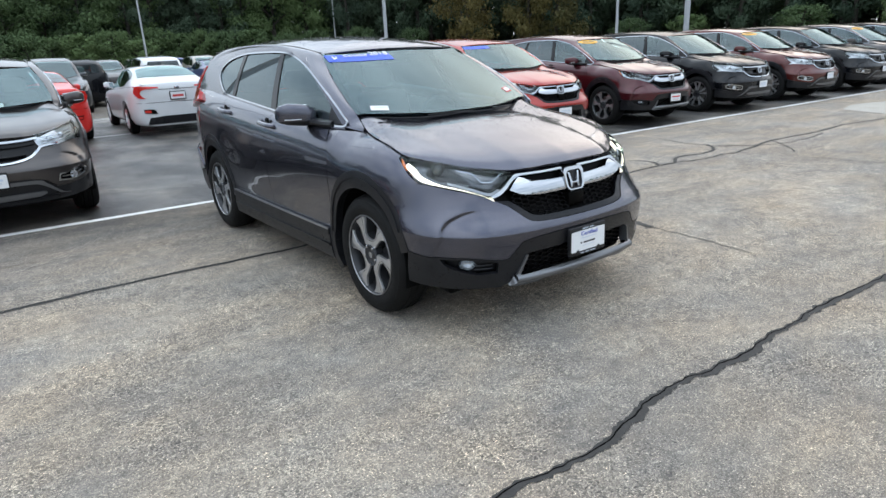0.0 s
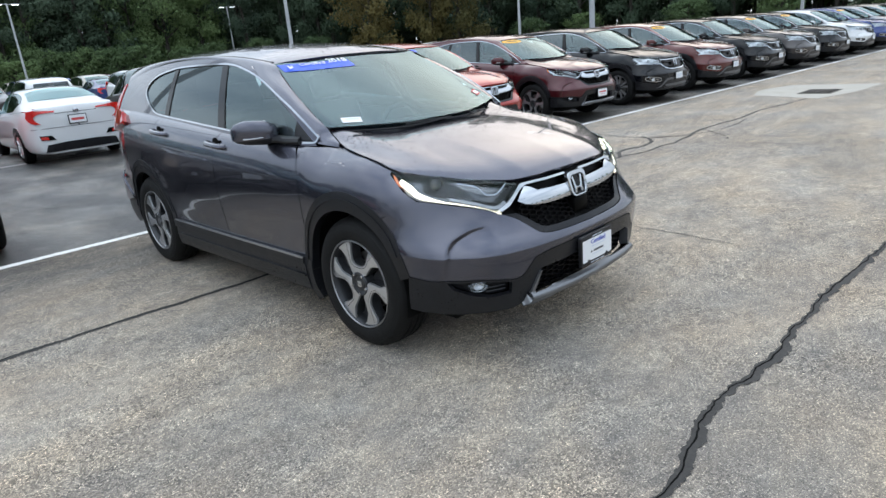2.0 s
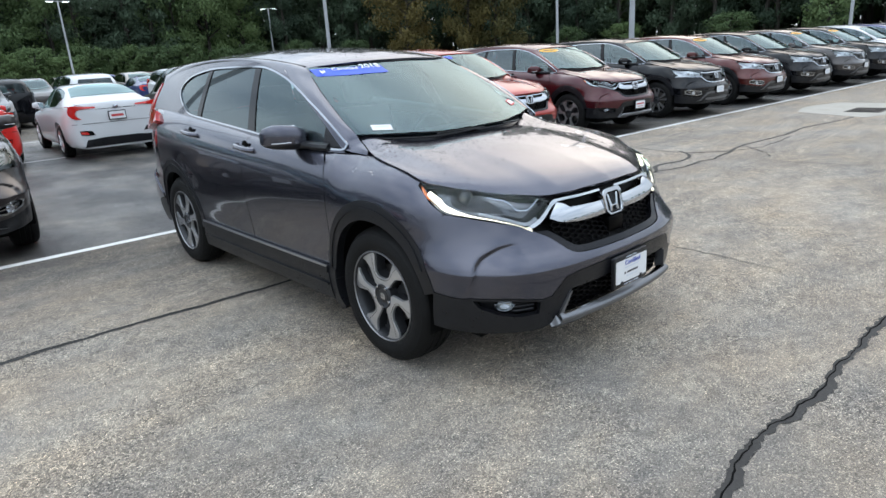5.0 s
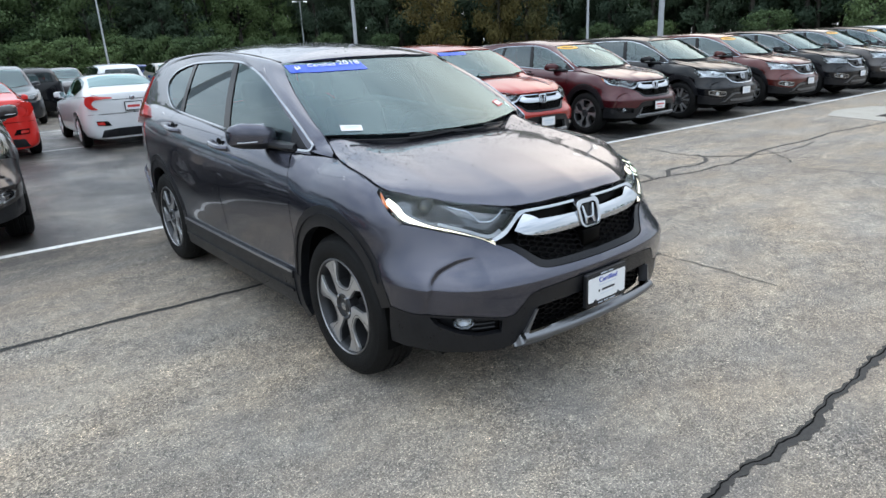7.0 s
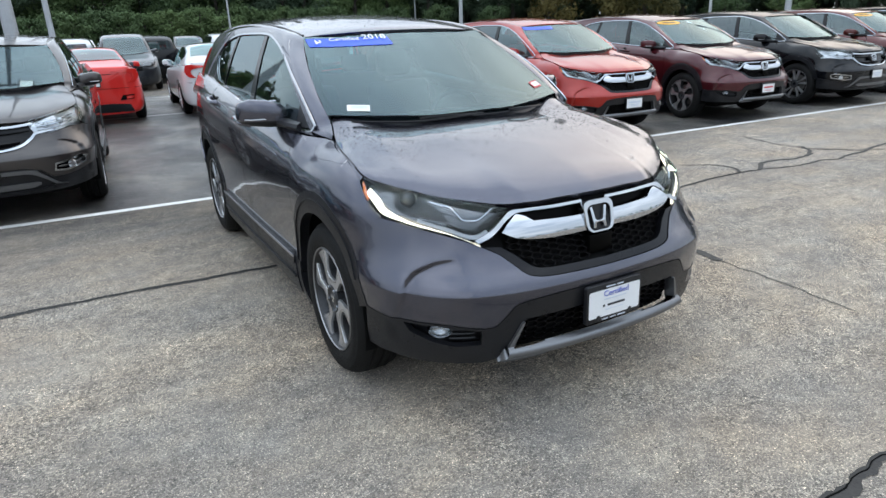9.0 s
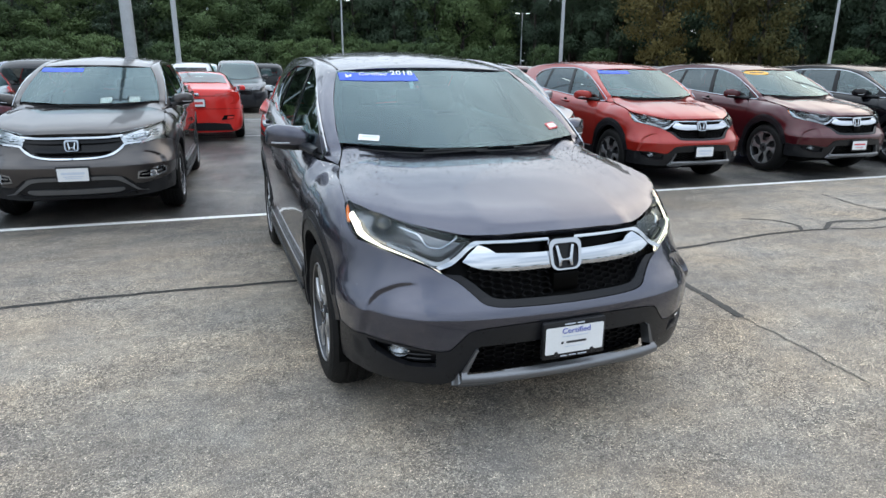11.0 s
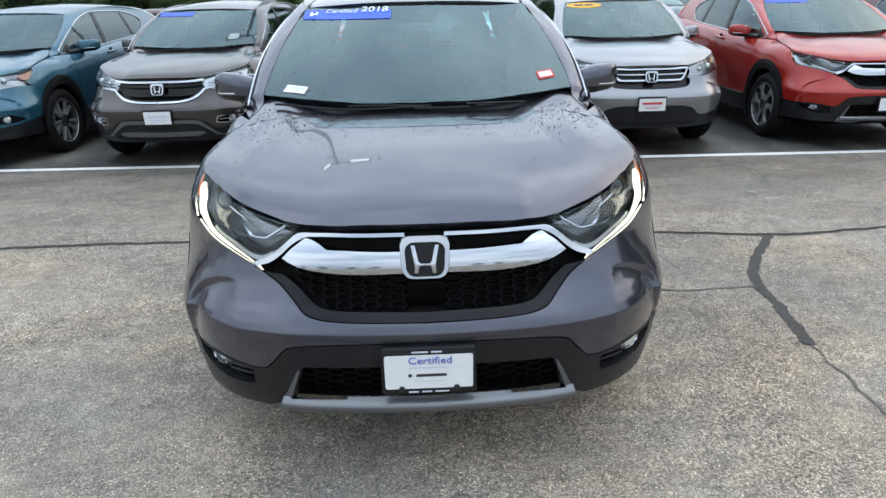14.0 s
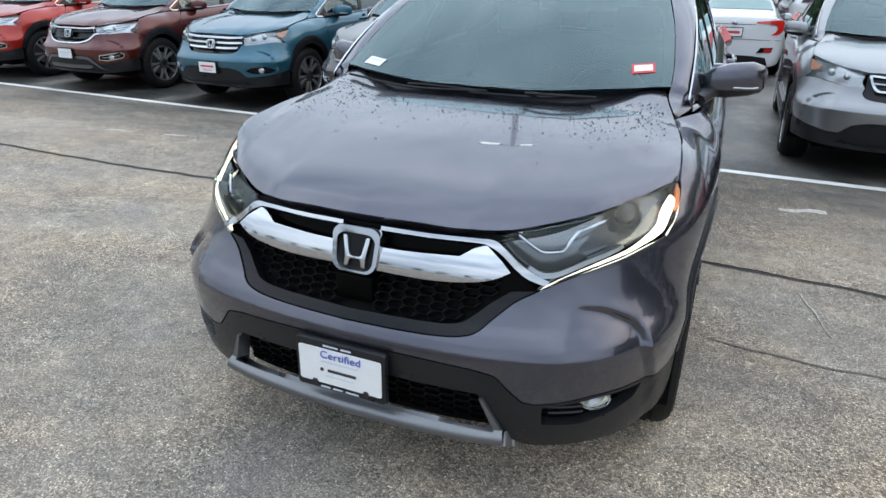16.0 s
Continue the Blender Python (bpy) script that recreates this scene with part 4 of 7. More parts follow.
    side = outline([(0.33, 1.062), (0.47, 1.066), (0.9, 1.09), (1.33, 1.11), (1.9, 1.146), (2.34, 1.175), (3.0, 1.22), (3.46, 1.23)], [(3.46, 1.23), (3.39, 1.34), (3.27, 1.44)], list(reversed(e2[2:])), [(0.40, 1.112), (0.36, 1.09), (0.33, 1.062)])
    pairs("cabin_side", [side, dlo], body, cabin, out_side, du=0.06, dv=0.05, thick=0.03)
    # pillar and roof rail between screen and side
    e1 = [hood_top(hood_edge(0.2) + 0.004, 0.2), hood_top(0.693, 0.302), screen(0.694, 0.345), screen(0.689, 0.44), screen(0.679, 0.52), screen(0.650, 0.70), screen(0.611, 0.86), screen(0.575, 0.985), roof_top(0.572, 1.25), roof_top(0.580, 1.65), roof_top(0.588, 2.1), roof_top(0.592, 2.5), roof_top(0.58, 2.85), roof_top(0.565, 3.08), roof_top(0.55, 3.30)]
    for sx in (-1, 1):
        rows = []
        a1, a2 = spline(e1, 5), spline([wall(hem(0.2)[0], hem(0.2)[1]) + Vector((0.01, 0, 0))] + [cabin(*p) for p in e2[1:]], 5)
        for t in (0, 0.15, 0.35, 0.5, 0.65, 0.85, 1.0):
            row = []
            for i, (p, q) in enumerate(zip(a1, a2)):
                r = p.lerp(q, t) + Vector((0.55, -0.12, 0.8)).normalized() * (0.066 if i > 8 else 0.0) * t * (1 - t) + Vector((0, 0, 0.02)) * t * (1 - t) * (i <= 8)
                row.append(Vector((sx * r.x, r.y, r.z)))
            rows.append(row)
        bm = loft(rows)
        bmesh.ops.recalc_face_normals(bm, faces=bm.faces)
        if sum(f.normal.z for f in bm.faces) < 0:
            bmesh.ops.reverse_faces(bm, faces=bm.faces)
        part("roof_rail", bm, body, car, angle=80)
    roof = both(outline([(0, 0.89), (0.2, 0.90), (0.4, 0.93), (0.575, 0.99)], [(0.575, 0.99), (0.573, 1.25), (0.581, 1.65), (0.588, 2.1), (0.592, 2.5), (0.58, 2.85), (0.565, 3.08), (0.55, 3.30)], [(0.55, 3.30), (0.4, 3.40), (0, 3.46)]))
    patch("roof", roof, roof_top, out_top, body, car, du=0.06, dv=0.07)
    for sx in (-1, 1):
        pts = [roof_top(sx * (0.560 + 0.006 * min(1, max(0, y - 1.2))), y) + Vector((0, 0, 0.001)) for y in (1.02, 1.4, 1.8, 2.2, 2.6, 2.95, 3.25)]
        part("roof_moulding", tube(spline(pts, 3), 0.008, 6, flat=0.5), M["clad"], car)
    fin = bmesh.new()
    slab([(0, 0), (0.13, 0), (0.135, 0.03), (0.11, 0.033), (0.05, 0.018)], 0.03, Matrix.Translation((0.015, 3.05, 1.606)) @ pose(0, 0, 0, 90, 0, 90), 0.008, fin)
    part("roof_fin", fin, body, car)
    # side panes and chrome line
    dt, dl = curve(*[p for p in dlo_top]), curve(*sorted(dlo_low[2:]))
    def side_pane(name, y0, y1, t0, t1, mt):
        low = [(y0 + (y1 - y0) * k / 8, dl(y0 + (y1 - y0) * k / 8) + 0.002) for k in range(9)]
        top = [(t1 + (t0 - t1) * k / 8, dt(t1 + (t0 - t1) * k / 8) - 0.002) for k in range(9)]
        pairs(name, outline([*low], [low[-1], top[0]], [*top], [top[-1], low[0]]), mt, cabin, out_side, off=-0.008, thick=0.004, du=0.2, dv=0.1)
    side_pane("front_side_window", 0.50, 1.31, 0.50, 1.44, M["glass"])
    side_pane("rear_side_window", 1.39, 2.22, 1.50, 2.215, M["privacy"])
    pairs("quarter_window", outline([(2.285, 1.21), (2.36, 1.214), (2.50, 1.237), (2.65, 1.302), (2.735, 1.362), (2.743, 1.395)], [(2.743, 1.395), (2.70, 1.437), (2.56, 1.485), (2.262, 1.521)], [(2.262, 1.521), (2.285, 1.21)]), M["privacy"], cabin, out_side, off=-0.008, thick=0.004, du=0.2, dv=0.1)
    pairs("window_pillar", outline([(1.30, 1.135), (1.40, 1.142)], [(1.40, 1.142), (1.51, 1.524)], [(1.51, 1.524), (1.43, 1.518)], [(1.43, 1.518), (1.30, 1.135)]), M["gloss"], cabin, out_side, off=-0.003, thick=0.01)
    pairs("window_pillar", outline([(2.215, 1.2), (2.29, 1.205)], [(2.29, 1.205), (2.268, 1.52)], [(2.268, 1.52), (2.208, 1.524)], [(2.208, 1.524), (2.215, 1.2)]), M["gloss"], cabin, out_side, off=-0.003, thick=0.01)
    pairs("mirror_triangle", outline([(0.345, 1.09), (0.52, 1.09)], [(0.52, 1.09), (0.515, 1.215)], [(0.515, 1.215), (0.345, 1.112)], [(0.345, 1.112), (0.345, 1.09)]), M["clad"], cabin, out_side, off=-0.004, thick=0.01)
    pairs("window_trim", [shrink(dlo, -0.0045), shrink(dlo, 0.0015)], M["chrome"], cabin, out_side, off=0.002, thick=0.006, du=0.15, dv=0.1)
    # door handles
    for y, z in ((1.335, 1.045), (2.235, 1.095)):
        for sx in (-1, 1):
            h = new("door_handle")
            h.parent = car
            w0 = wall(S(y, z)[0], z)
            part("handle_bar", tube(spline([(sx * (w0.x - 0.005), y - 0.12, z - 0.012), (sx * (w0.x + 0.028), y - 0.09, z - 0.008), (sx * (w0.x + 0.034), y, z), (sx * (w0.x + 0.028), y + 0.08, z + 0.006), (sx * (w0.x - 0.005), y + 0.11, z + 0.01)], 4), 0.017, 8, flat=1.0), body, h)
            # body-coloured hollow behind the bar: its shade painted as a dark cup
            cup = part("handle_cup", lathe([(0, 0.002), (-0.006, 0.032), (-0.002, 0.04)], 16), M["dark"], h)
            cup.matrix_basis = Matrix.Translation((sx * (w0.x - 0.0), y - 0.01, z + 0.012)) @ Matrix.Diagonal((sx, 1.2, 0.8, 1))
    # tail
    tail = both(outline([(S_END, 0.70), S(3.55, 0.70), S(3.40, 0.72)], [S(3.40, 0.72), S(3.47, 1.0), S(3.5, 1.22)], [S(3.5, 1.22), (S_END, 1.2)]))
    for f in (True, False):
        half = outline([(S_END - 0.001, 0.70), S(3.55, 0.70), S(3.40, 0.72)], [S(3.40, 0.72), S(3.46, 0.95), S(3.5, 1.2)], [S(3.5, 1.2), (S_END - 0.001, 1.2)], [(S_END - 0.001, 1.2), (S_END - 0.001, 0.70)])
        patch("tailgate", half, wall, out_wall, body, car, flip=f, du=0.1, dv=0.06)
        bump = outline([(S_END - 0.001, 0.45), S(3.5, 0.45), S(3.1, 0.5)], [S(3.1, 0.5), S(3.38, 0.71)], [S(3.38, 0.71), S(3.55, 0.695), (S_END - 0.001, 0.695)], [(S_END - 0.001, 0.695), (S_END - 0.001, 0.45)])
        patch("rear_bumper", bump, wall, out_wall, body, car, flip=f, du=0.08, dv=0.05, off=0.01)
        low = outline([(S_END - 0.001, 0.25), S(3.4, 0.25), S(3.05, 0.3)], [S(3.05, 0.3), S(3.1, 0.49)], [S(3.1, 0.49), S(3.5, 0.445), (S_END - 0.001, 0.445)], [(S_END - 0.001, 0.445), (S_END - 0.001, 0.25)])
        patch("rear_valance", low, wall, out_wall, M["clad"], car, flip=f, du=0.1, dv=0.06)
        lamp = outline([S(2.93, 1.15), S(3.12, 1.10), S(3.40, 1.05), (S(3.55, 1.0)[0], 1.02)], [(S(3.55, 1.0)[0], 1.02), (S(3.56, 1.1)[0], 1.16)], [(S(3.56, 1.1)[0], 1.16), S(3.42, 1.20), S(3.20, 1.225), S(3.03, 1.21)], [S(3.03, 1.21), S(2.93, 1.15)])
        patch("tail_lamp", lamp, wall, out_wall, M["redlens"], car, flip=f, off=0.035, thick=0.05, du=0.04, dv=0.03)
        stick = outline([(3.40, 1.17), (3.49, 1.17)], [(3.49, 1.17), (3.43, 1.32), (3.31, 1.44)], [(3.31, 1.44), (3.285, 1.44)], [(3.285, 1.44), (3.37, 1.3), (3.40, 1.17)])
        patch("tail_lamp_upright", stick, cabin, out_side, M["redlens"], car, flip=f, off=0.006, thick=0.03)
    bm = bmesh.new()
    rows = []
    for t in (0, 0.3, 0.6, 1.0):
        row = []
        for k in range(-4, 5):
            a = roof_top(0.55 * k / 4, 3.46 - 0.16 * (k / 4) ** 2)
            b = Vector((0.70 * k / 4, 3.60 - 0.10 * (k / 4) ** 2, 1.2))
            row.append(a.lerp(b, t) + Vector((0, 0.05 * t * (1 - t), 0)))
        rows.append(row)
    loft(rows, bm)
    bmesh.ops.recalc_face_normals(bm, faces=bm.faces)
    part("rear_window", bm, M["privacy"], car)
    for sx in (-1, 1):
        build_mirror(car, sx, body)
    # wipers
    for pts in ([(-0.62, 0.235, 1.128), (-0.3, 0.155, 1.108), (0.02, 0.125, 1.118)], [(-0.02, 0.115, 1.112), (0.2, 0.12, 1.112), (0.42, 0.18, 1.118)]):
        wp = new("wiper")
        wp.parent = car
        part("wiper_blade", tube(spline([Vector(p) + Vector((0, -0.02, -0.006)) for p in pts], 5), 0.0055, 6), M["gloss"], wp)
        part("wiper_arm", tube(spline([Vector(pts[2]) + Vector((0.03, -0.02, -0.005)), Vector(pts[1]) + Vector((0.1, -0.03, 0.008)), Vector(pts[1]) + Vector((0, -0.02, 0.006))], 4), 0.0055, 6), M["gloss"], wp)
    build_seats(car)
    put_wheels(car, wheel)
    return car


def honeycomb(bm, sg, x0, z0, rows, reach, deep, a, b, h):
    """Wide six-sided cells across an opening of the nose, from the middle outwards."""
    edges = set()
    for col in range(16):
        for row in range(rows):
            cx, cz = x0 + a + (a + b) * col, z0 + 2 * h * row + (h if col % 2 else 0)
            if cx + 0.5 * a > reach(cz):
                continue
            ring = [(cx - a, cz), (cx - b, cz + h), (cx + b, cz + h), (cx + a, cz), (cx + b, cz - h), (cx - b, cz - h)]
            ring = [(round(x, 4), round(z, 4)) for x, z in ring]
            for p, q in zip(ring, ring[1:] + ring[:1]):
                edges.add((min(p, q), max(p, q)))
    for p, q in sorted(edges):
        ends = []
        for x, z in (p, q):
            w = wall(F(x, z)[0], z)
            ends.append(Vector((sg * w.x, w.y + deep, w.z)))
        d = (ends[1] - ends[0]).normalized()
        n = d.cross(Vector((0, 1, 0))).normalized() * 0.0026
        y = Vector((0, 0.014, 0))
        ring0, ring1 = ([bm.verts.new(e + o) for o in (n * 0.6, n + y, -n + y, -n * 0.6)] for e in ends)
        for k in range(4):
            bm.faces.new((ring0[k], ring0[(k + 1) % 4], ring1[(k + 1) % 4], ring1[k]))
    bmesh.ops.recalc_face_normals(bm, faces=bm.faces)


def build_nose_c(car, body, P, pairs):
    """The newest face: broad chrome wing and slim lamps."""
    seam_up, seam_low = S(-0.447, 0.838), S(-0.352, 0.775)
    rev = lambda c: list(reversed(c))
    arc = wheel_arch(0, 0.437, 0.497, 128, 166)
    # painted bumper, round the grille opening
    grille_low = [(0, 0.616), F(0.15, 0.617), F(0.285, 0.621), F(0.345, 0.629), F(0.378, 0.643), F(0.41, 0.674), F(0.455, 0.714), F(0.505, 0.742)]
    lamp_low = [F(0.505, 0.742), F(0.57, 0.772), F(0.66, 0.803), F(0.735, 0.825), seam_up]
    paint_low = [arc[-1], S(-0.55, 0.470), F(0.70, 0.470), F(0.62, 0.458), F(0.545, 0.445)]
    b = both(outline([(0, 0.556), F(0.2, 0.553), F(0.36, 0.545), F(0.42, 0.536)], [F(0.42, 0.536), F(0.44, 0.527), F(0.474, 0.487), F(0.507, 0.451)], [F(0.507, 0.451), F(0.545, 0.445)], rev(paint_low), rev(arc), [arc[0], seam_up], rev(lamp_low), rev(grille_low)))
    P("front_bumper", b, body, du=0.011, dv=0.006, gap=0.0025)
    # black lower bumper, with the opening below the plate and pockets for the fog lamps
    low = both(outline([(0, 0.47), F(0.39, 0.462)], [F(0.39, 0.462), F(0.475, 0.315)], [F(0.475, 0.315), F(0.49, 0.298), F(0.53, 0.284)], [F(0.53, 0.284), F(0.66, 0.288), S(-0.52, 0.29), S(-0.40, 0.30)], [S(-0.40, 0.30), S(-0.41, 0.38), arc[-1]], paint_low, [F(0.545, 0.445), F(0.507, 0.451)], [F(0.507, 0.451), F(0.474, 0.487), F(0.44, 0.527), F(0.42, 0.536)], [F(0.42, 0.536), F(0.36, 0.545), F(0.2, 0.553), (0, 0.556)]))
    pocket = [[Vector((sg * a, z)) for a, z in (F(0.562, 0.378), F(0.562, 0.432), F(0.62, 0.444), F(0.70, 0.456), F(0.79, 0.456), F(0.775, 0.425), F(0.715, 0.392), F(0.65, 0.376))] for sg in (1, -1)]
    P("lower_bumper", [low] + pocket, M["clad"], du=0.04, dv=0.03, gap=0.002, thick=0.03)
    for sg in (-1, 1):
        pk = [Vector((sg * p.x, p.y)) for p in (Vector(F(0.55, 0.36)), Vector(F(0.79, 0.36)), Vector(F(0.79, 0.465)), Vector(F(0.55, 0.465)))]
        P("fog_pocket", pk, M["clad"], off=-0.055, thick=0, du=0.05, dv=0.03)
        for z in (0.398, 0.418, 0.438):
            pts = [wall(F(x, z)[0], z) for x in (0.57, 0.60, 0.63, 0.655)]
            part("pocket_slat", tube([(sg * p.x, p.y + 0.03, p.z) for p in pts], 0.0045, 6), M["clad"], car)
        fog = new("fog_lamp")
        fog.parent = car
        m = Matrix.Translation((sg * 0.680, -0.702, 0.430)) @ pose(0, 0, 0, 0, 0, 90 + sg * 38) @ Matrix.Diagonal((1, 0.92, 0.60, 1))
        for nm, prof, mt in (("lens", [(-0.02, 0.001), (-0.019, 0.02), (-0.014, 0.036), (-0.004, 0.044)], M["lens"]), ("reflector", [(0.012, 0.001), (0.01, 0.014), (-0.004, 0.042)], M["bowl_pale"]), ("bezel", [(-0.004, 0.041), (-0.014, 0.047), (-0.004, 0.055), (0.05, 0.053)], M["chrome"])):
            bm = lathe(prof, 24)
            bm.transform(m)
            bmesh.ops.recalc_face_normals(bm, faces=bm.faces)
            part(nm, bm, mt, fog)
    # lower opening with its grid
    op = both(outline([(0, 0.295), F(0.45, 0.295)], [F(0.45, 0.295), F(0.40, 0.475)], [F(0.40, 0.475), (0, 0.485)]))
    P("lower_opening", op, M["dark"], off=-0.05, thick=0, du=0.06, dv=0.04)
    grid_low = bmesh.new()
    for sg in (-1, 1):
        honeycomb(grid_low, sg, 0.0, 0.353, 6, lambda z: 0.415, 0.035, 0.029, 0.015, 0.0125)
    part("opening_mesh", grid_low, M["comb"], car)
    # silver skid bar
    skid = both(outline([(0, 0.303), F(0.27, 0.301)], [F(0.27, 0.301), F(0.31, 0.286)], [F(0.31, 0.286), F(0.44, 0.287), F(0.495, 0.297)], [F(0.495, 0.297), F(0.472, 0.32), F(0.407, 0.455)], [F(0.407, 0.455), F(0.398, 0.455)], [F(0.398, 0.455), F(0.440, 0.338)], [F(0.440, 0.338), F(0.2, 0.342), (0, 0.343)]))
    shelf = curve((0.28, 0.0), (0.300, 0.006), (0.322, 0.030), (0.328, 0.030), (0.348, 0.004), (0.37, 0.0))
    patch("skid_bar", skid, lambda u, v: wall(u, v) + Vector((0, -shelf(v), 0)), out_wall, M["skid"], car, off=0.012, thick=0.05, du=0.04, dv=0.004)

    # grille
    back = both(outline(grille_low, [F(0.505, 0.742), F(0.45, 0.80)], [F(0.45, 0.80), F(0.38, 0.868)], [F(0.38, 0.868), F(0.2, 0.89), (0, 0.89)]))
    P("grille_back", back, M["mesh"], off=-0.045, thick=0, du=0.05, dv=0.03)
    lipp = both(outline(grille_low, [F(0.505, 0.742), F(0.44, 0.738)], [F(0.44, 0.738), F(0.395, 0.708), F(0.36, 0.678), F(0.325, 0.656), F(0.27, 0.648), F(0.15, 0.645), (0, 0.643)]))
    P("grille_lip", lipp, M["lip_gloss"], off=-0.004, thick=0.04, du=0.05, dv=0.02, gap=0.001)
    grids = {-1: bmesh.new(), 1: bmesh.new()}
    reach = curve((0.64, 0.29), (0.655, 0.315), (0.68, 0.345), (0.70, 0.368), (0.72, 0.395), (0.745, 0.43))
    for sg in (-1, 1):
        honeycomb(grids[sg], sg, 0.06, 0.652, 5, reach, 0.020, 0.027, 0.014, 0.0105)
    for sg in grids:
        part("grille_mesh", grids[sg], M["comb"], car)
    part("sensor_box", block((-0.06, -0.835, 0.650), (0.06, -0.76, 0.728), 0.008, 2), M["mesh"], car)
    # black beam under the bonnet lip and between the bars
    P("grille_beam", both(outline([(0, 0.806), F(0.1, 0.808), F(0.295, 0.822), F(0.33, 0.84)], [F(0.33, 0.84), F(0.36, 0.843)], [F(0.36, 0.843), F(0.2, 0.843), (0, 0.842)])), M["mesh"], off=-0.02, thick=0.02, du=0.06, dv=0.03)
    P("grille_crown", both(outline([(0, 0.848), F(0.2, 0.848), F(0.37, 0.856)], [F(0.37, 0.856), F(0.42, 0.872)], [F(0.42, 0.875), F(0.2, 0.892), (0, 0.895)])), M["mesh"], off=-0.012, thick=0.02, du=0.06, dv=0.02)
    wing = outline([F(0.06, 0.750), F(0.16, 0.748), F(0.26, 0.750), F(0.35, 0.760)], [F(0.35, 0.760), F(0.395, 0.772), F(0.436, 0.792)], [F(0.436, 0.792), F(0.408, 0.818)], [F(0.408, 0.818), F(0.362, 0.848)], [F(0.362, 0.848), F(0.330, 0.838), F(0.297, 0.818)], [F(0.297, 0.818), F(0.15, 0.812), F(0.06, 0.811)], [F(0.06, 0.811), F(0.06, 0.750)])
    for f in (True, False):
        bar = patch("chrome_wing", wing, lambda u, v: wall(u, v) + Vector((0, -0.024 * math.cos((v - 0.783) / 0.075 * 1.57), 0)), out_wall, M["chrome"], car, off=0.004, thick=0.03, du=0.03, dv=0.008, flip=f)
    bar = outline([F(0.06, 0.849), F(0.2, 0.849), F(0.33, 0.851), F(0.366, 0.847), F(0.403, 0.828), F(0.439, 0.796), F(0.473, 0.772), F(0.52, 0.755)],
                  [F(0.52, 0.755), F(0.53, 0.767)], [F(0.53, 0.767), F(0.490, 0.784), F(0.455, 0.806), F(0.418, 0.836), F(0.383, 0.859), F(0.33, 0.861), F(0.2, 0.859), F(0.06, 0.859)], [F(0.06, 0.859), F(0.06, 0.849)])
    for f in (True, False):
        patch("chrome_bar", bar, wall, out_wall, M["chrome"], car, off=0.012, thick=0.02, du=0.03, dv=0.01, flip=f)
    emblem(car, -0.816, 0.799)
    # head lamps
    top_edge = [S(-0.285, 0.972), S(-0.36, 0.962), F(0.70, 0.947), F(0.62, 0.925), F(0.54, 0.907), F(0.45, 0.888), F(0.385, 0.872)]
    shape = outline(top_edge, [F(0.385, 0.872), F(0.43, 0.822), F(0.475, 0.79), F(0.535, 0.768)], [F(0.535, 0.768), F(0.505, 0.744)], lamp_low, [seam_up, S(-0.38, 0.885), S(-0.33, 0.93), S(-0.285, 0.972)])
    for sg in (-1, 1):
        fl = sg < 0
        hl = new("headlamp")
        hl.parent = car
        Q = lambda name, poly, mt, **k: patch(name, poly, wall, out_wall, mt, hl, flip=fl, **k)
        Q("housing", shrink(shape, 0.004), M["lamp_bowl"], off=-0.05, thick=0, du=0.04, dv=0.03)
        Q("lens", shrink(shape, 0.002), M["lens"], off=0.003, thick=0.006, du=0.03, dv=0.015)
        # light guide: up the outer edge and along the bottom
        inner_low = [F(0.527, 0.757), F(0.58, 0.783), F(0.66, 0.814), F(0.726, 0.838), S(-0.452, 0.872), S(-0.405, 0.905), S(-0.35, 0.938)]
        drl = outline([F(0.512, 0.746)] + [Vector(p) + Vector((0, 0.006)) for p in lamp_low[1:-1]] + [S(-0.452, 0.850), S(-0.40, 0.885), S(-0.345, 0.922)], [S(-0.345, 0.922), inner_low[-1]], rev(inner_low), [inner_low[0], F(0.512, 0.746)])
        Q("light_guide", drl, M["drl"], off=-0.006, thick=0.01, du=0.03, dv=0.015)
        Q("amber_reflector", outline([S(-0.300, 0.960), S(-0.322, 0.947)], [S(-0.322, 0.947), S(-0.350, 0.922), S(-0.372, 0.896)], [S(-0.372, 0.896), S(-0.338, 0.920), S(-0.300, 0.960)]), M["amber"], off=-0.0045, thick=0.006)
        # satin ledge above the light guide, black border inside it
        Q("lower_ledge", outline([F(0.47, 0.792), F(0.505, 0.775), F(0.545, 0.776), F(0.62, 0.806), F(0.70, 0.838)], [F(0.70, 0.838), F(0.695, 0.848)], [F(0.695, 0.848), F(0.615, 0.818), F(0.55, 0.791), F(0.51, 0.788), F(0.478, 0.803)], [F(0.478, 0.803), F(0.47, 0.792)]), M["satin"], off=-0.012, thick=0.03, du=0.03, dv=0.02)
        Q("black_border", outline([F(0.395, 0.868), F(0.44, 0.830), F(0.478, 0.803), F(0.51, 0.790), F(0.55, 0.793), F(0.62, 0.820)], [F(0.62, 0.820), F(0.615, 0.832)], [F(0.615, 0.832), F(0.55, 0.809), F(0.515, 0.806), F(0.488, 0.816), F(0.45, 0.842), F(0.412, 0.874)], [F(0.412, 0.874), F(0.395, 0.868)]), M["gloss"], off=-0.022, thick=0.02, du=0.03, dv=0.02)
        Q("dark_bay", outline([F(0.605, 0.838), F(0.66, 0.848), F(0.72, 0.865)], [F(0.72, 0.865), F(0.735, 0.90), F(0.725, 0.935)], [F(0.725, 0.935), F(0.68, 0.930), F(0.635, 0.905), F(0.615, 0.88)], [F(0.615, 0.88), F(0.605, 0.838)]), M["bay"], off=-0.042, thick=0, du=0.03)
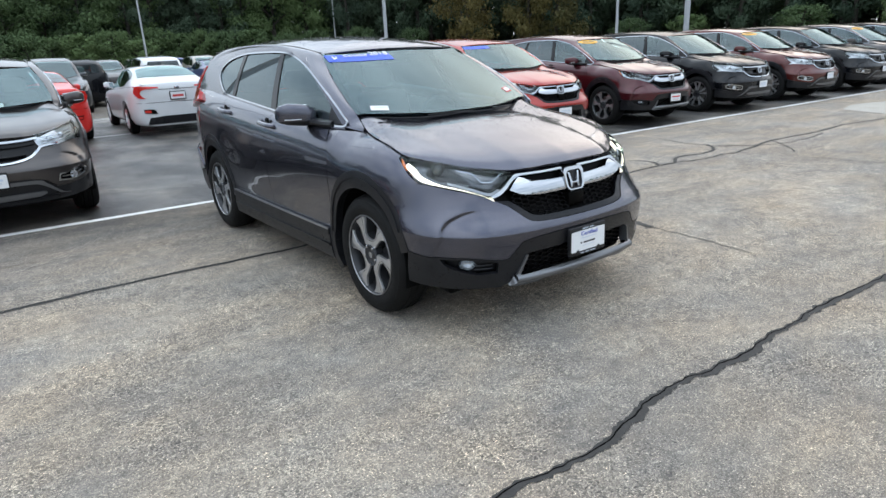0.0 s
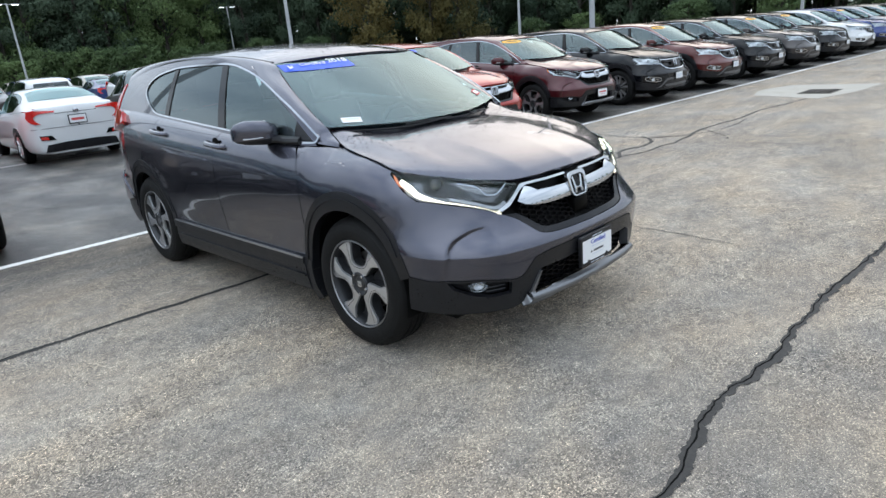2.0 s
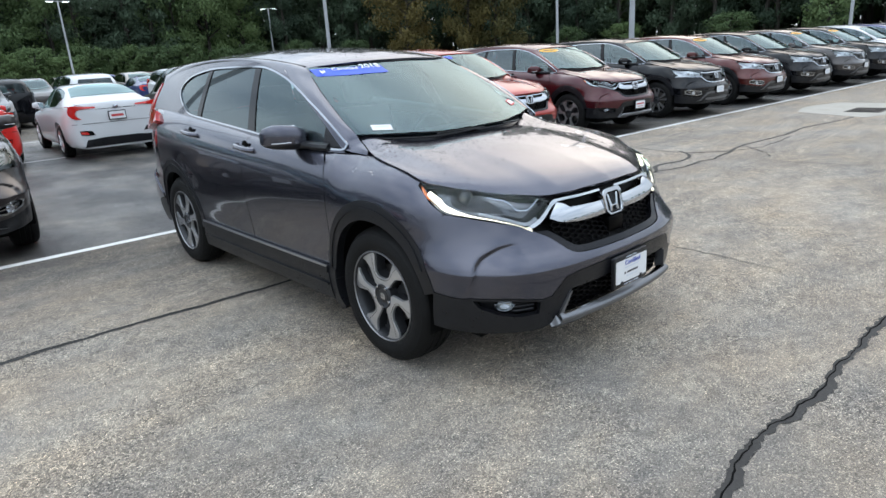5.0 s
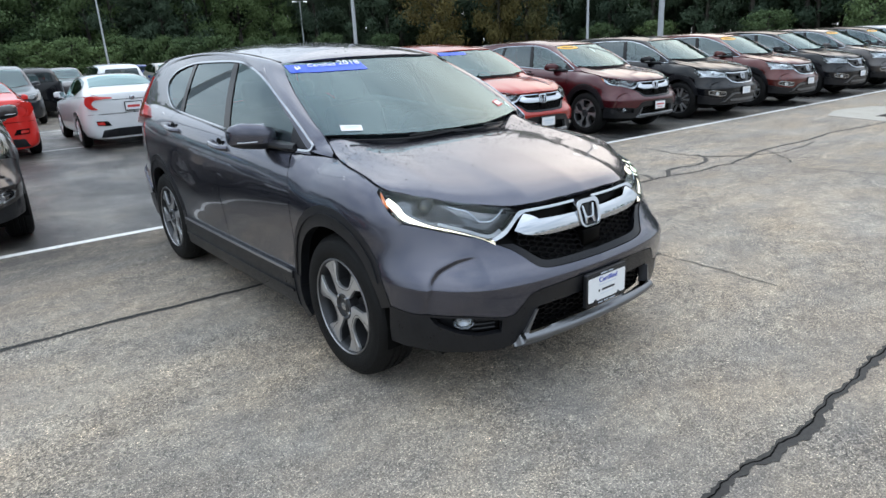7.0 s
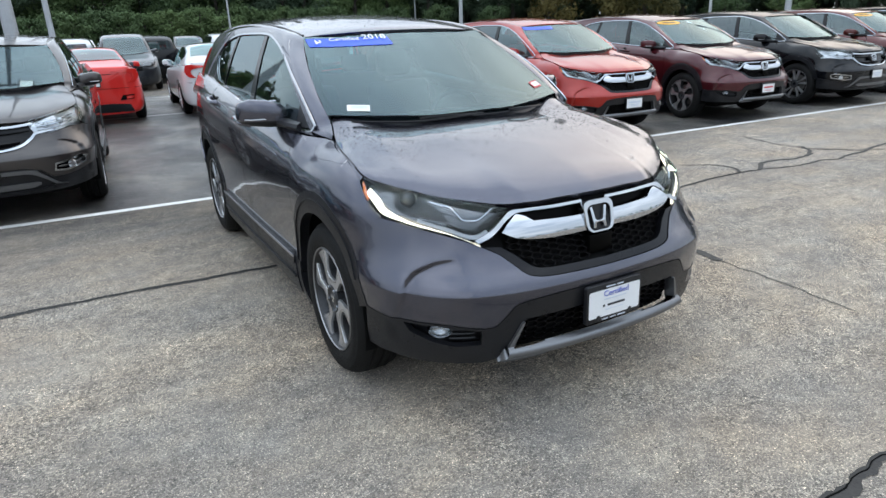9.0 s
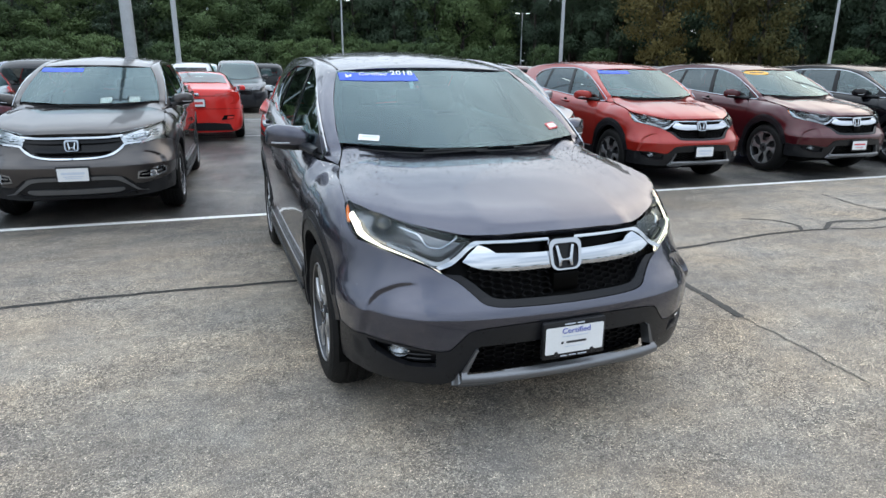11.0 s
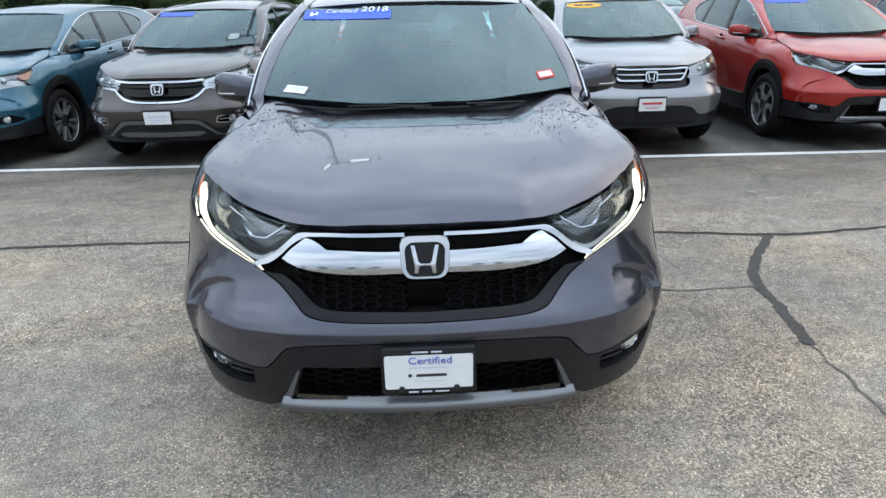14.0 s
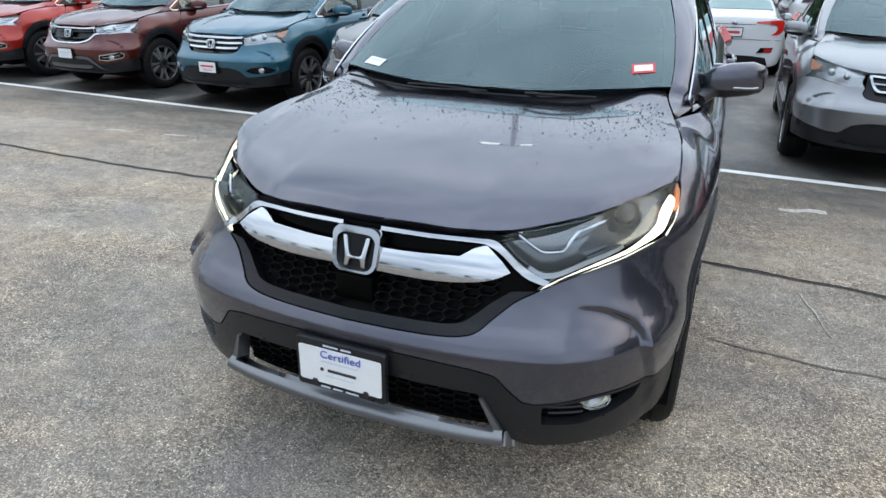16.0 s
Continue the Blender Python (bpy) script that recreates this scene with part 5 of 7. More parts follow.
        for nm, pts in (("chrome_line", ((0.432, 0.872), (0.455, 0.858), (0.488, 0.838), (0.505, 0.833), (0.535, 0.835), (0.550, 0.840), (0.565, 0.866), (0.578, 0.884))), ("chrome_line", ((0.578, 0.884), (0.605, 0.892), (0.632, 0.902)))):
            ps = [wall(F(x, z)[0], z) for x, z in pts]
            part(nm, tube(spline([(sg * p.x, p.y + 0.022, p.z) for p in ps], 2), 0.0046, 6, flat=0.9), M["chrome"], hl)
        x, z, r = 0.688, 0.899, 0.030
        p = wall(F(x, z)[0], z)
        m = Matrix.Translation((sg * (p.x - 0.012), p.y + 0.042, p.z)) @ pose(0, 0, 0, 0, 0, 90 + sg * 24)
        for nm, prof, mt in (("projector", [(-0.012, 0.001), (-0.010, r * 0.5), (-0.003, r * 0.85), (0.004, r)], "projector"), ("projector_ring", [(0.004, r), (-0.003, r * 1.04), (-0.004, r * 1.13), (0.02, r * 1.2)], "lamp_bowl")):
            bm = lathe(prof, 24)
            bm.transform(m)
            bmesh.ops.recalc_face_normals(bm, faces=bm.faces)
            part(nm, bm, M[mt], hl)


def build_nose_b(car, body, P, pairs, style):
    """The older faces: swept lamps and a grille of level bars."""
    seam_up = S(-0.40, 0.80)
    rev = lambda c: list(reversed(c))
    arc = wheel_arch(0, 0.437, 0.497, 128, 166)
    gl = {"b": [(0, 0.655), F(0.2, 0.662), F(0.34, 0.69), F(0.42, 0.745), F(0.46, 0.775)], "a": [(0, 0.66), F(0.2, 0.664), F(0.34, 0.68), F(0.40, 0.72), F(0.43, 0.765)], "s": [(0, 0.665), F(0.2, 0.668), F(0.36, 0.682), F(0.41, 0.72), F(0.40, 0.77)]}[style]
    lamp_low = [gl[-1], F(0.55, 0.775), F(0.65, 0.79), F(0.74, 0.805), seam_up]
    paint_low = [arc[-1], S(-0.55, 0.45), F(0.72, 0.42), F(0.60, 0.40), F(0.52, 0.40)]
    b = both(outline([(0, 0.50), F(0.3, 0.50), F(0.44, 0.47)], [F(0.44, 0.47), F(0.52, 0.40)], rev(paint_low), rev(arc), [arc[0], seam_up], rev(lamp_low), rev(gl)))
    holes = []
    surround = [F(0.545, 0.452), F(0.64, 0.444), F(0.785, 0.482), F(0.80, 0.532), F(0.755, 0.548), F(0.56, 0.512)] if style == "b" else [F(0.52, 0.475), F(0.60, 0.448), F(0.76, 0.455), F(0.80, 0.48), F(0.72, 0.528), F(0.58, 0.505)]
    if style in "ab":
        holes = [[Vector((sg * a, z)) for a, z in surround] for sg in (1, -1)]
    P("front_bumper", [b] + holes, body, du=0.04, dv=0.02, gap=0.0025)
    low = both(outline([(0, 0.27), F(0.3, 0.265), F(0.55, 0.27), S(-0.42, 0.30)], [S(-0.42, 0.30), S(-0.42, 0.40), arc[-1]], paint_low, [F(0.52, 0.40), F(0.44, 0.47)], [F(0.44, 0.47), F(0.3, 0.50), (0, 0.50)]))
    P("lower_bumper", low, M["clad"], du=0.05, dv=0.04, off=-0.004, gap=0.002)
    if style == "b":
        P("lower_garnish", both(outline([(0, 0.455), F(0.3, 0.455), F(0.40, 0.43), F(0.53, 0.335)], [F(0.53, 0.335), F(0.62, 0.325)], [F(0.62, 0.325), F(0.55, 0.345), F(0.44, 0.44), F(0.36, 0.485), (0, 0.49)])), M["skid"], off=0.01, thick=0.03, du=0.06, dv=0.03)
        P("skid_bar", both(outline([(0, 0.325), F(0.36, 0.33)], [F(0.36, 0.33), F(0.42, 0.35)], [F(0.42, 0.35), F(0.38, 0.372), (0, 0.372)])), M["skid"], off=0.012, thick=0.03, du=0.06, dv=0.03)
    P("lower_lip", both(outline([(0, 0.28), F(0.40, 0.285), F(0.52, 0.31)], [F(0.52, 0.31), F(0.50, 0.33)], [F(0.50, 0.33), F(0.38, 0.31), (0, 0.31)])), M["clad"], off=0.012, thick=0.03, du=0.06, dv=0.03)
    for sg in (-1, 1):
        if not holes:
            break
        pk = [Vector((sg * p.x, p.y)) for p in (Vector(F(0.53, 0.44)), Vector(F(0.81, 0.44)), Vector(F(0.81, 0.555)), Vector(F(0.53, 0.555)))]
        P("fog_pocket", pk, M["gloss"], off=-0.03, thick=0, du=0.05, dv=0.03)
        if style == "b":
            rim = [Vector(p) for p in surround]
            patch("fog_frame", [shrink(rim, -0.004), shrink(rim, 0.009)], wall, out_wall, M["chrome"], car, off=0.004, thick=0.03, flip=sg < 0, du=0.05, dv=0.03)
            patch("fog_trim", outline([F(0.58, 0.478), F(0.66, 0.482), F(0.76, 0.506)], [F(0.76, 0.506), F(0.76, 0.516)], [F(0.76, 0.516), F(0.66, 0.492), F(0.58, 0.488)], [F(0.58, 0.488), F(0.58, 0.478)]), wall, out_wall, M["chrome"], car, off=-0.006, thick=0.03, flip=sg < 0, du=0.05, dv=0.02)
        p = wall(F(0.68, 0.485)[0], 0.485)
        bm = lathe([(-0.012, 0.001), (-0.01, 0.025), (0.0, 0.036)], 16)
        bm.transform(Matrix.Translation((sg * p.x, p.y + 0.02, p.z)) @ pose(0, 0, 0, 0, 0, 90 + sg * 30))
        part("fog_lamp", bm, M["reflector"], car)
    top = 0.865
    back = both(outline(gl, [gl[-1], F(0.40, 0.88)], [F(0.40, 0.88), F(0.2, 0.892), (0, 0.892)]))
    P("grille_back", back, M["gloss"], off=-0.035, thick=0, du=0.05, dv=0.03)
    if style == "b":
        bars = [(0.84, 0.858, 0.44, 0.03, M["chrome"]), (0.80, 0.814, 0.42, 0.03, M["gloss"]), (0.715, 0.728, 0.33, 0.02, M["gloss"])]
        frame_ = outline([F(0.0, 0.662), F(0.2, 0.668), F(0.33, 0.695), F(0.41, 0.75), F(0.46, 0.79), F(0.60, 0.80)], [F(0.60, 0.80), F(0.60, 0.786)], [F(0.60, 0.786), F(0.47, 0.772), F(0.425, 0.735), F(0.345, 0.68), F(0.2, 0.652), F(0.0, 0.647)], [F(0.0, 0.647), F(0.0, 0.662)])
        for f in (True, False):
            patch("chrome_frame", frame_, wall, out_wall, M["chrome"], car, off=0.012, thick=0.03, du=0.04, dv=0.02, flip=f)
    elif style == "a":
        bars = [(0.835, 0.858, 0.43, 0.02, M["chrome"]), (0.775, 0.797, 0.43, 0.02, M["chrome"]), (0.715, 0.737, 0.385, 0.02, M["chrome"])]
    else:
        bars = [(0.846, 0.860, 0.37, 0.02, M["chrome"]), (0.796, 0.808, 0.355, 0.01, M["chrome"])]
    for z0, z1, w, rise, mt in bars:
        for f in (True, False):
            patch("grille_bar", outline([F(0.0, z0), F(w * 0.6, z0), F(w, z0 + rise * 0.4)], [F(w, z0 + rise * 0.4), F(w, z1 + rise * 0.4)], [F(w, z1 + rise * 0.4), F(w * 0.6, z1), F(0.0, z1)], [F(0.0, z1), F(0.0, z0)]), wall, out_wall, mt, car, off=0.008, thick=0.03, du=0.05, dv=0.02, flip=f)
    if style == "s":
        for f in (True, False):
            patch("grille_frame", outline([F(0.0, 0.752), F(0.25, 0.753), F(0.31, 0.760), F(0.345, 0.80), F(0.372, 0.864)], [F(0.372, 0.864), F(0.388, 0.864)], [F(0.388, 0.864), F(0.362, 0.795), F(0.325, 0.747), F(0.26, 0.738), F(0.0, 0.737)], [F(0.0, 0.737), F(0.0, 0.752)]), wall, out_wall, M["chrome"], car, off=0.008, thick=0.03, du=0.05, dv=0.02, flip=f)
    emblem(car, -0.822, 0.77 if style == "a" else 0.785, 0.85)
    shape = outline([S(-0.27, 0.975), S(-0.36, 0.962), F(0.70, 0.950), F(0.60, 0.928), F(0.50, 0.906), F(0.41, 0.888)], [F(0.41, 0.888), F(0.43, 0.82), gl[-1]], lamp_low, [seam_up, S(-0.34, 0.86), S(-0.27, 0.975)])
    for sg in (-1, 1):
        fl = sg < 0
        hl = new("headlamp")
        hl.parent = car
        Q = lambda name, poly, mt, **k: patch(name, poly, wall, out_wall, mt, hl, flip=fl, **k)
        Q("housing", shrink(shape, 0.004), M["reflector" if style == "b" else "bowl_pale"], off=-0.04, thick=0, du=0.05, dv=0.03)
        Q("lens", shrink(shape, 0.002), M["lens"], off=0.004, thick=0.006, du=0.04, dv=0.02)
        if style == "b":
            Q("amber_reflector", outline([S(-0.27, 0.95), S(-0.36, 0.90)], [S(-0.36, 0.90), S(-0.40, 0.84)], [S(-0.40, 0.84), S(-0.34, 0.87), S(-0.27, 0.95)]), M["amber"], off=-0.006, thick=0.006)
            for rise in (0.0, 0.030, 0.058):
                ps = [wall(F(x, z)[0], z) for x, z in ((0.47, 0.800 + rise), (0.58, 0.808 + rise), (0.68, 0.828 + rise), (0.74, 0.850 + rise * 0.8))]
                part("chrome_line", tube(spline([(sg * p.x, p.y + 0.022, p.z) for p in ps], 3), 0.005, 6), M["chrome"], hl)
        else:
            Q("amber_reflector", outline([S(-0.285, 0.952), S(-0.37, 0.932), S(-0.45, 0.905)], [S(-0.45, 0.905), S(-0.455, 0.872), S(-0.40, 0.852)], [S(-0.40, 0.852), S(-0.34, 0.88), S(-0.285, 0.952)]), M["amber_dim"], off=-0.010, thick=0.006)
        for (x, z, r) in ((0.65, 0.86, 0.03), (0.54, 0.838, 0.026)):
            p = wall(F(x, z)[0], z)
            bm = lathe([(-0.012, 0.001), (-0.010, r * 0.5), (-0.003, r * 0.85), (0.004, r)], 16)
            bm.transform(Matrix.Translation((sg * p.x, p.y + 0.03, p.z)) @ pose(0, 0, 0, 0, 0, 90 + sg * 20))
            part("projector", bm, M["reflector"], hl)


def screen_extras(car):
    """The paper label at the foot of the screen and the inspection sticker."""
    p = outline([(-0.60, 0.315), (-0.50, 0.265)], [(-0.50, 0.265), (-0.485, 0.305)], [(-0.485, 0.305), (-0.585, 0.355)], [(-0.585, 0.355), (-0.60, 0.315)])
    patch("paper_label", p, screen, out_top, M["plate"], car, off=0.003, thick=0.001)
    p = outline([(-0.575, 0.325), (-0.505, 0.292)], [(-0.505, 0.292), (-0.501, 0.302)], [(-0.501, 0.302), (-0.571, 0.335)], [(-0.571, 0.335), (-0.575, 0.325)])
    patch("label_print", p, screen, out_top, M["ink_pale"], car, off=0.0045, thick=0.0005)
    p = outline([(0.545, 0.335), (0.625, 0.38)], [(0.625, 0.38), (0.615, 0.43)], [(0.615, 0.43), (0.535, 0.385)], [(0.535, 0.385), (0.545, 0.335)])
    patch("inspection_sticker", p, screen, out_top, M["ink_red"], car, off=0.003, thick=0.001)
    patch("sticker_print", shrink(p, 0.009), screen, out_top, M["plate"], car, off=0.0045, thick=0.0005)


def raindrops(car, count, seed=3):
    """Scattered beads of water on bonnet and roof."""
    rnd = random.Random(seed)
    verts, faces = [], []
    while len(verts) < count * 11:
        if rnd.random() < 0.62:
            x, y = rnd.uniform(-0.72, 0.72), 0.27 - abs(rnd.gauss(0, 0.25))
            if abs(x) > hood_edge(y) - 0.03 or y > cowl_y(abs(x)) - 0.06 or y < lip_y(abs(x)) + 0.05:
                continue
            p = hood_top(x, y)
            n = (hood_top(x + 0.01, y) - p).cross(hood_top(x, y + 0.01) - p).normalized()
        else:
            x, y = rnd.uniform(-0.5, 0.5), rnd.uniform(1.0, 3.3)
            p = roof_top(x, y)
            n = (roof_top(x + 0.01, y) - p).cross(roof_top(x, y + 0.01) - p).normalized()
        r = rnd.choice((0.0009, 0.0012, 0.0015, 0.0019, 0.0025, 0.0032)) * rnd.uniform(0.8, 1.2)
        u = n.orthogonal().normalized()
        v = n.cross(u)
        i = len(verts)
        p = p + n * 0.0005
        for rr, h in ((1.0, 0.0), (0.7, 0.55)):
            for k in range(5):
                a = 2 * math.pi * (k + (0.5 if h else 0)) / 5
                verts.append(tuple(p + (u * math.cos(a) + v * math.sin(a)) * r * rr + n * r * h))
        verts.append(tuple(p + n * r * 0.7))
        for k in range(5):
            k2 = (k + 1) % 5
            faces += [(i + k, i + k2, i + 5 + k), (i + k2, i + 5 + k2, i + 5 + k), (i + 5 + k, i + 5 + k2, i + 10)]
    me = bpy.data.meshes.new("water_beading")
    me.from_pydata(verts, [], faces)
    for f in me.polygons:
        f.use_smooth = True
    tagged(finish("water_beading", me, M["drop"], car), kind="stuff")


# ---- plainer cars for the rows behind ----
def build_simple(kind, colour, near=False, far=False):
    """A whole car as a smooth shell with windows, lamps and wheels. kind: sedan, suv or van."""
    car = new({"sedan": "sedan_car", "suv": "suv_car", "van": "minivan_car"}[kind])
    sed = kind == "sedan"
    end, base_ = (3.70, 2.70) if sed else (3.66, 2.66) if kind == "suv" else (4.15, 3.0)
    hi = 1.415 if sed else 1.66 if kind == "suv" else 1.74
    if sed:
        zc = curve((-0.9, 0.66), (-0.6, 0.80), (0, 0.93), (0.35, 1.0), (1.1, 1.35), (1.6, 1.41), (2.1, 1.40), (2.6, 1.325), (3.1, 1.185), (3.4, 1.11), (3.62, 1.085), (3.70, 1.07))
        zs = curve((-0.9, 0.58), (0, 0.84), (1, 0.90), (2, 0.94), (3, 0.98), (3.7, 1.0))
        ww = curve((-0.9, 0.5), (-0.78, 0.72), (-0.4, 0.86), (0, 0.895), (2, 0.90), (3, 0.885), (3.4, 0.865), (3.6, 0.82), (3.70, 0.74))
        roof_x = curve((0.3, 0.70), (1.1, 0.56), (2.2, 0.55), (3.2, 0.60), (3.7, 0.66))
    else:
        zc = curve((-0.9, 0.78), (-0.6, 0.92), (0, 1.04), (0.25, 1.09), (0.95, hi - 0.12), (1.5, hi - 0.02), (2.2, hi), (end - 0.7, hi - 0.03), (end - 0.2, hi - 0.09), (end - 0.05, hi - 0.3), (end, hi - 0.5))
        zs = curve((-0.9, 0.66), (0, 0.98), (1, 1.06), (2, 1.10), (end, 1.16))
        ww = curve((-0.9, 0.5), (-0.78, 0.74), (-0.4, 0.88), (0, 0.91), (2, 0.925), (end - 0.5, 0.90), (end - 0.15, 0.85), (end, 0.76))
        roof_x = curve((0.3, 0.72), (1.1, 0.62), (2.2, 0.62), (end - 0.3, 0.60), (end, 0.62))

    def section(y):
        w, s_, top = ww(y), zs(y), zc(y)
        g = min(w * 0.9, roof_x(y) + 0.25)
        r = min(roof_x(y), g - 0.02)
        up = max(top, s_ + 0.03)
        pts = [(0, 0.20), (w * 0.6, 0.20), (w * 0.90, 0.22), (w * 0.98, 0.32), (w, 0.50), (w * 0.988, 0.70), (w * 0.955, s_ - 0.02), (g, s_ + 0.012), (g + (r - g) * 0.5, s_ + (up - s_) * 0.52), (r, up - 0.055 * min(1, (up - s_) / 0.3)), (r * 0.6, up - 0.01), (0, up)]
        return spline(pts, 3)

    ys = [-0.9, -0.86, -0.78, -0.66, -0.5] + [-0.4 + 0.1 * k for k in range(int((end + 0.2) * 10))]
    ys = [y for y in ys if y < end - 0.12] + [end - 0.1, end - 0.05, end]
    bm = bmesh.new()
    rings = []
    for y in ys:
        half = section(y)
        full = [Vector((p.x, y, p.y)) for p in half] + [Vector((-p.x, y, p.y)) for p in reversed(half[:-1])]
        # lift the shell over the wheels
        for v in full:
            for yc in (0, base_):
                h = 0.40 ** 2 - (v.y - yc) ** 2
                if h > 0 and v.z < 0.33 + math.sqrt(h) and abs(v.x) > 0.5 and v.z < 0.66:
                    v.z = min(0.33 + math.sqrt(h), 0.70)
        rings.append(full)
    for last, dy in ((rings[-1], 1), (rings[0], -1)):
        extra = []
        mid = Vector((0, 0, sum(v.z for v in last) / len(last)))
        for k, d in ((0.94, 0.022), (0.7, 0.04), (0.35, 0.05), (0.02, 0.052)):
            extra.append([Vector((v.x * k, v.y + dy * d, mid.z + (v.z - mid.z) * k)) for v in last])
        rings = rings + extra if dy > 0 else extra[::-1] + rings
    loft(rings, bm)
    bmesh.ops.recalc_face_normals(bm, faces=bm.faces)
    part("body_shell", bm, M[colour], car, angle=50)

    def skin(y, k):
        """The shell's surface: y along the car, k from sill (0) to roof (1)."""
        sc = section(y)
        f = min(max(abs(k), 0), 1) * (len(sc) - 1)
        i = min(int(f), len(sc) - 2)
        p = sc[i].lerp(sc[i + 1], f - i)
        return Vector((p.x, y, p.y))

    front = lambda p: Vector((1, 0, 0.3))
    k_lo, k_hi = 7 / 11 + 0.010, 9 / 11 - 0.012
    gl = lambda nm, pts, mt, **kw: [patch(nm, outline(*pts), skin, front, mt, car, off=0.006, thick=0.006, du=0.1, dv=0.04, flip=f, **kw) for f in (True, False)]
    y0, y1, y2, y3 = (0.75, 1.55, 2.35, 2.72) if sed else (0.72, 1.45, 2.3, end - 0.35)
    gl("front_side_window", ([(y0, k_lo), (y1, k_lo)], [(y1, k_lo), (y1 + 0.03, k_hi)], [(y1 + 0.03, k_hi), (y0 + 0.38, k_hi - 0.01)], [(y0 + 0.38, k_hi - 0.01), (y0, k_lo)]), M["glass"] if near else M["privacy"])
    gl("rear_side_window", ([(y1 + 0.07, k_lo), (y2, k_lo + 0.005)], [(y2, k_lo + 0.005), (y3, k_lo + 0.09 if sed else k_lo + 0.05)], [(y3, k_lo + 0.09 if sed else k_lo + 0.05), (y3 - 0.25, k_hi - 0.01), (y1 + 0.1, k_hi)], [(y1 + 0.1, k_hi), (y1 + 0.07, k_lo)]), M["privacy"])
    topf = lambda x, y: Vector((x, y, 0)) + Vector((0, 0, zc(y) - 0.05 * (abs(x) / max(0.3, roof_x(y))) ** 2.4 * min(1, (zc(y) - zs(y)) / 0.3)))
    w1, w2 = (0.42, 1.02) if sed else (0.30, 0.92)
    patch("windscreen", both(outline([(0, w1 - 0.06), (0.3, w1 - 0.02), (0.66, w1 + 0.1)], [(0.66, w1 + 0.1), (0.55, w2 + 0.03)], [(0.55, w2 + 0.03), (0.3, w2 - 0.02), (0, w2 - 0.03)])), topf, out_top, M["glass"], car, off=0.012, thick=0.012, du=0.1, dv=0.1)
    if sed:
        patch("rear_window", both(outline([(0, 2.36), (0.3, 2.38), (0.52, 2.44)], [(0.52, 2.44), (0.60, 3.02)], [(0.60, 3.02), (0.3, 3.10), (0, 3.12)])), topf, out_top, M["glass"], car, off=0.010, thick=0.01, du=0.1, dv=0.1)
    else:
        patch("rear_window", [Vector((-0.58, 1.18)), Vector((0.58, 1.18)), Vector((0.52, hi - 0.2)), Vector((-0.52, hi - 0.2))], lambda x, z: Vector((x, end + 0.03 - 0.05 * x * x, z)), lambda p: Vector((0, 1, 0)), M["privacy"], car, off=0.012, thick=0.02)
    if far:
        for sx in (-1, 1):
            for y in (0, base_):
                bm = lathe([(0.08, 0.2), (0.10, 0.28), (0.06, 0.35), (-0.06, 0.35), (-0.105, 0.28), (-0.09, 0.2), (-0.06, 0.01)], 16)
                bm.transform(pose(sx * 0.79, y, 0.35, 0, 0, 0 if sx < 0 else 180))
                part("wheel", bm, M["tyre"], car)
        return car
    part("cabin_block", block((-0.6, 0.6, 0.5), (0.6, end - 0.5, zs(1.5) + 0.02), 0.05, 1), M["dash"], car)
    cz, hz, hw = (0.20 + zc(end)) / 2, (zc(end) - 0.20) / 2, ww(end)

    def tailf(x, z):
        q = max(abs(x) / hw, abs(z - cz) / hz)
        return Vector((x, end + 0.052 * (1 - min(q, 1) ** 4) - 0.5 * max(0, q - 1), z))

    nosef = lambda x, z: Vector((x, -0.952 + 0.05 * (abs(x) / 0.5) ** 2 * 0.5 + 0.14 * max(0, abs(x) - 0.45) ** 1.4 * 3, z))
    outb, outf = (lambda p: Vector((0, 1, 0))), (lambda p: Vector((0, -1, 0)))
    B = lambda nm, pts, mt, **k: patch(nm, pts, tailf, outb, mt, car, **{"thick": 0.02, **k})
    V2 = lambda *pts: [Vector(p) for p in pts]
    for sx in (1, -1):
        fl = sx < 0
        if sed:
            lampo = outline([(0.36, 0.985), (0.55, 1.0), (0.72, 1.02), (0.80, 1.0)], [(0.80, 1.0), (0.82, 0.88), (0.74, 0.78), (0.62, 0.765)], [(0.62, 0.765), (0.70, 0.83), (0.71, 0.90), (0.64, 0.945), (0.50, 0.955), (0.36, 0.955)])
            patch("tail_lamp", lampo, tailf, outb, M["redlens"], car, off=0.016, thick=0.04, flip=fl)
            patch("tail_lamp_wing", outline([(3.32, 0.600), (3.70, 0.565)], [(3.70, 0.565), (3.70, 0.640)], [(3.70, 0.640), (3.50, 0.636), (3.32, 0.600)]), skin, front, M["redlens"], car, off=0.012, thick=0.02, du=0.05, dv=0.02, flip=fl)
            patch("bumper_vent", V2((0.44, 0.455), (0.68, 0.47), (0.70, 0.555), (0.50, 0.545)), tailf, outb, M["dark"], car, off=0.014, thick=0.01, flip=fl)
            patch("bumper_reflector", V2((0.55, 0.475), (0.67, 0.485), (0.685, 0.535), (0.565, 0.53)), tailf, outb, M["redlens"], car, off=0.022, thick=0.008, flip=fl)
        else:
            patch("tail_lamp", outline([(0.62, 0.85), (0.76, 0.88), (0.78, 1.3)], [(0.78, 1.3), (0.66, 1.28)], [(0.66, 1.28), (0.62, 0.85)]), tailf, outb, M["redlens"], car, off=0.01, thick=0.05, flip=fl)
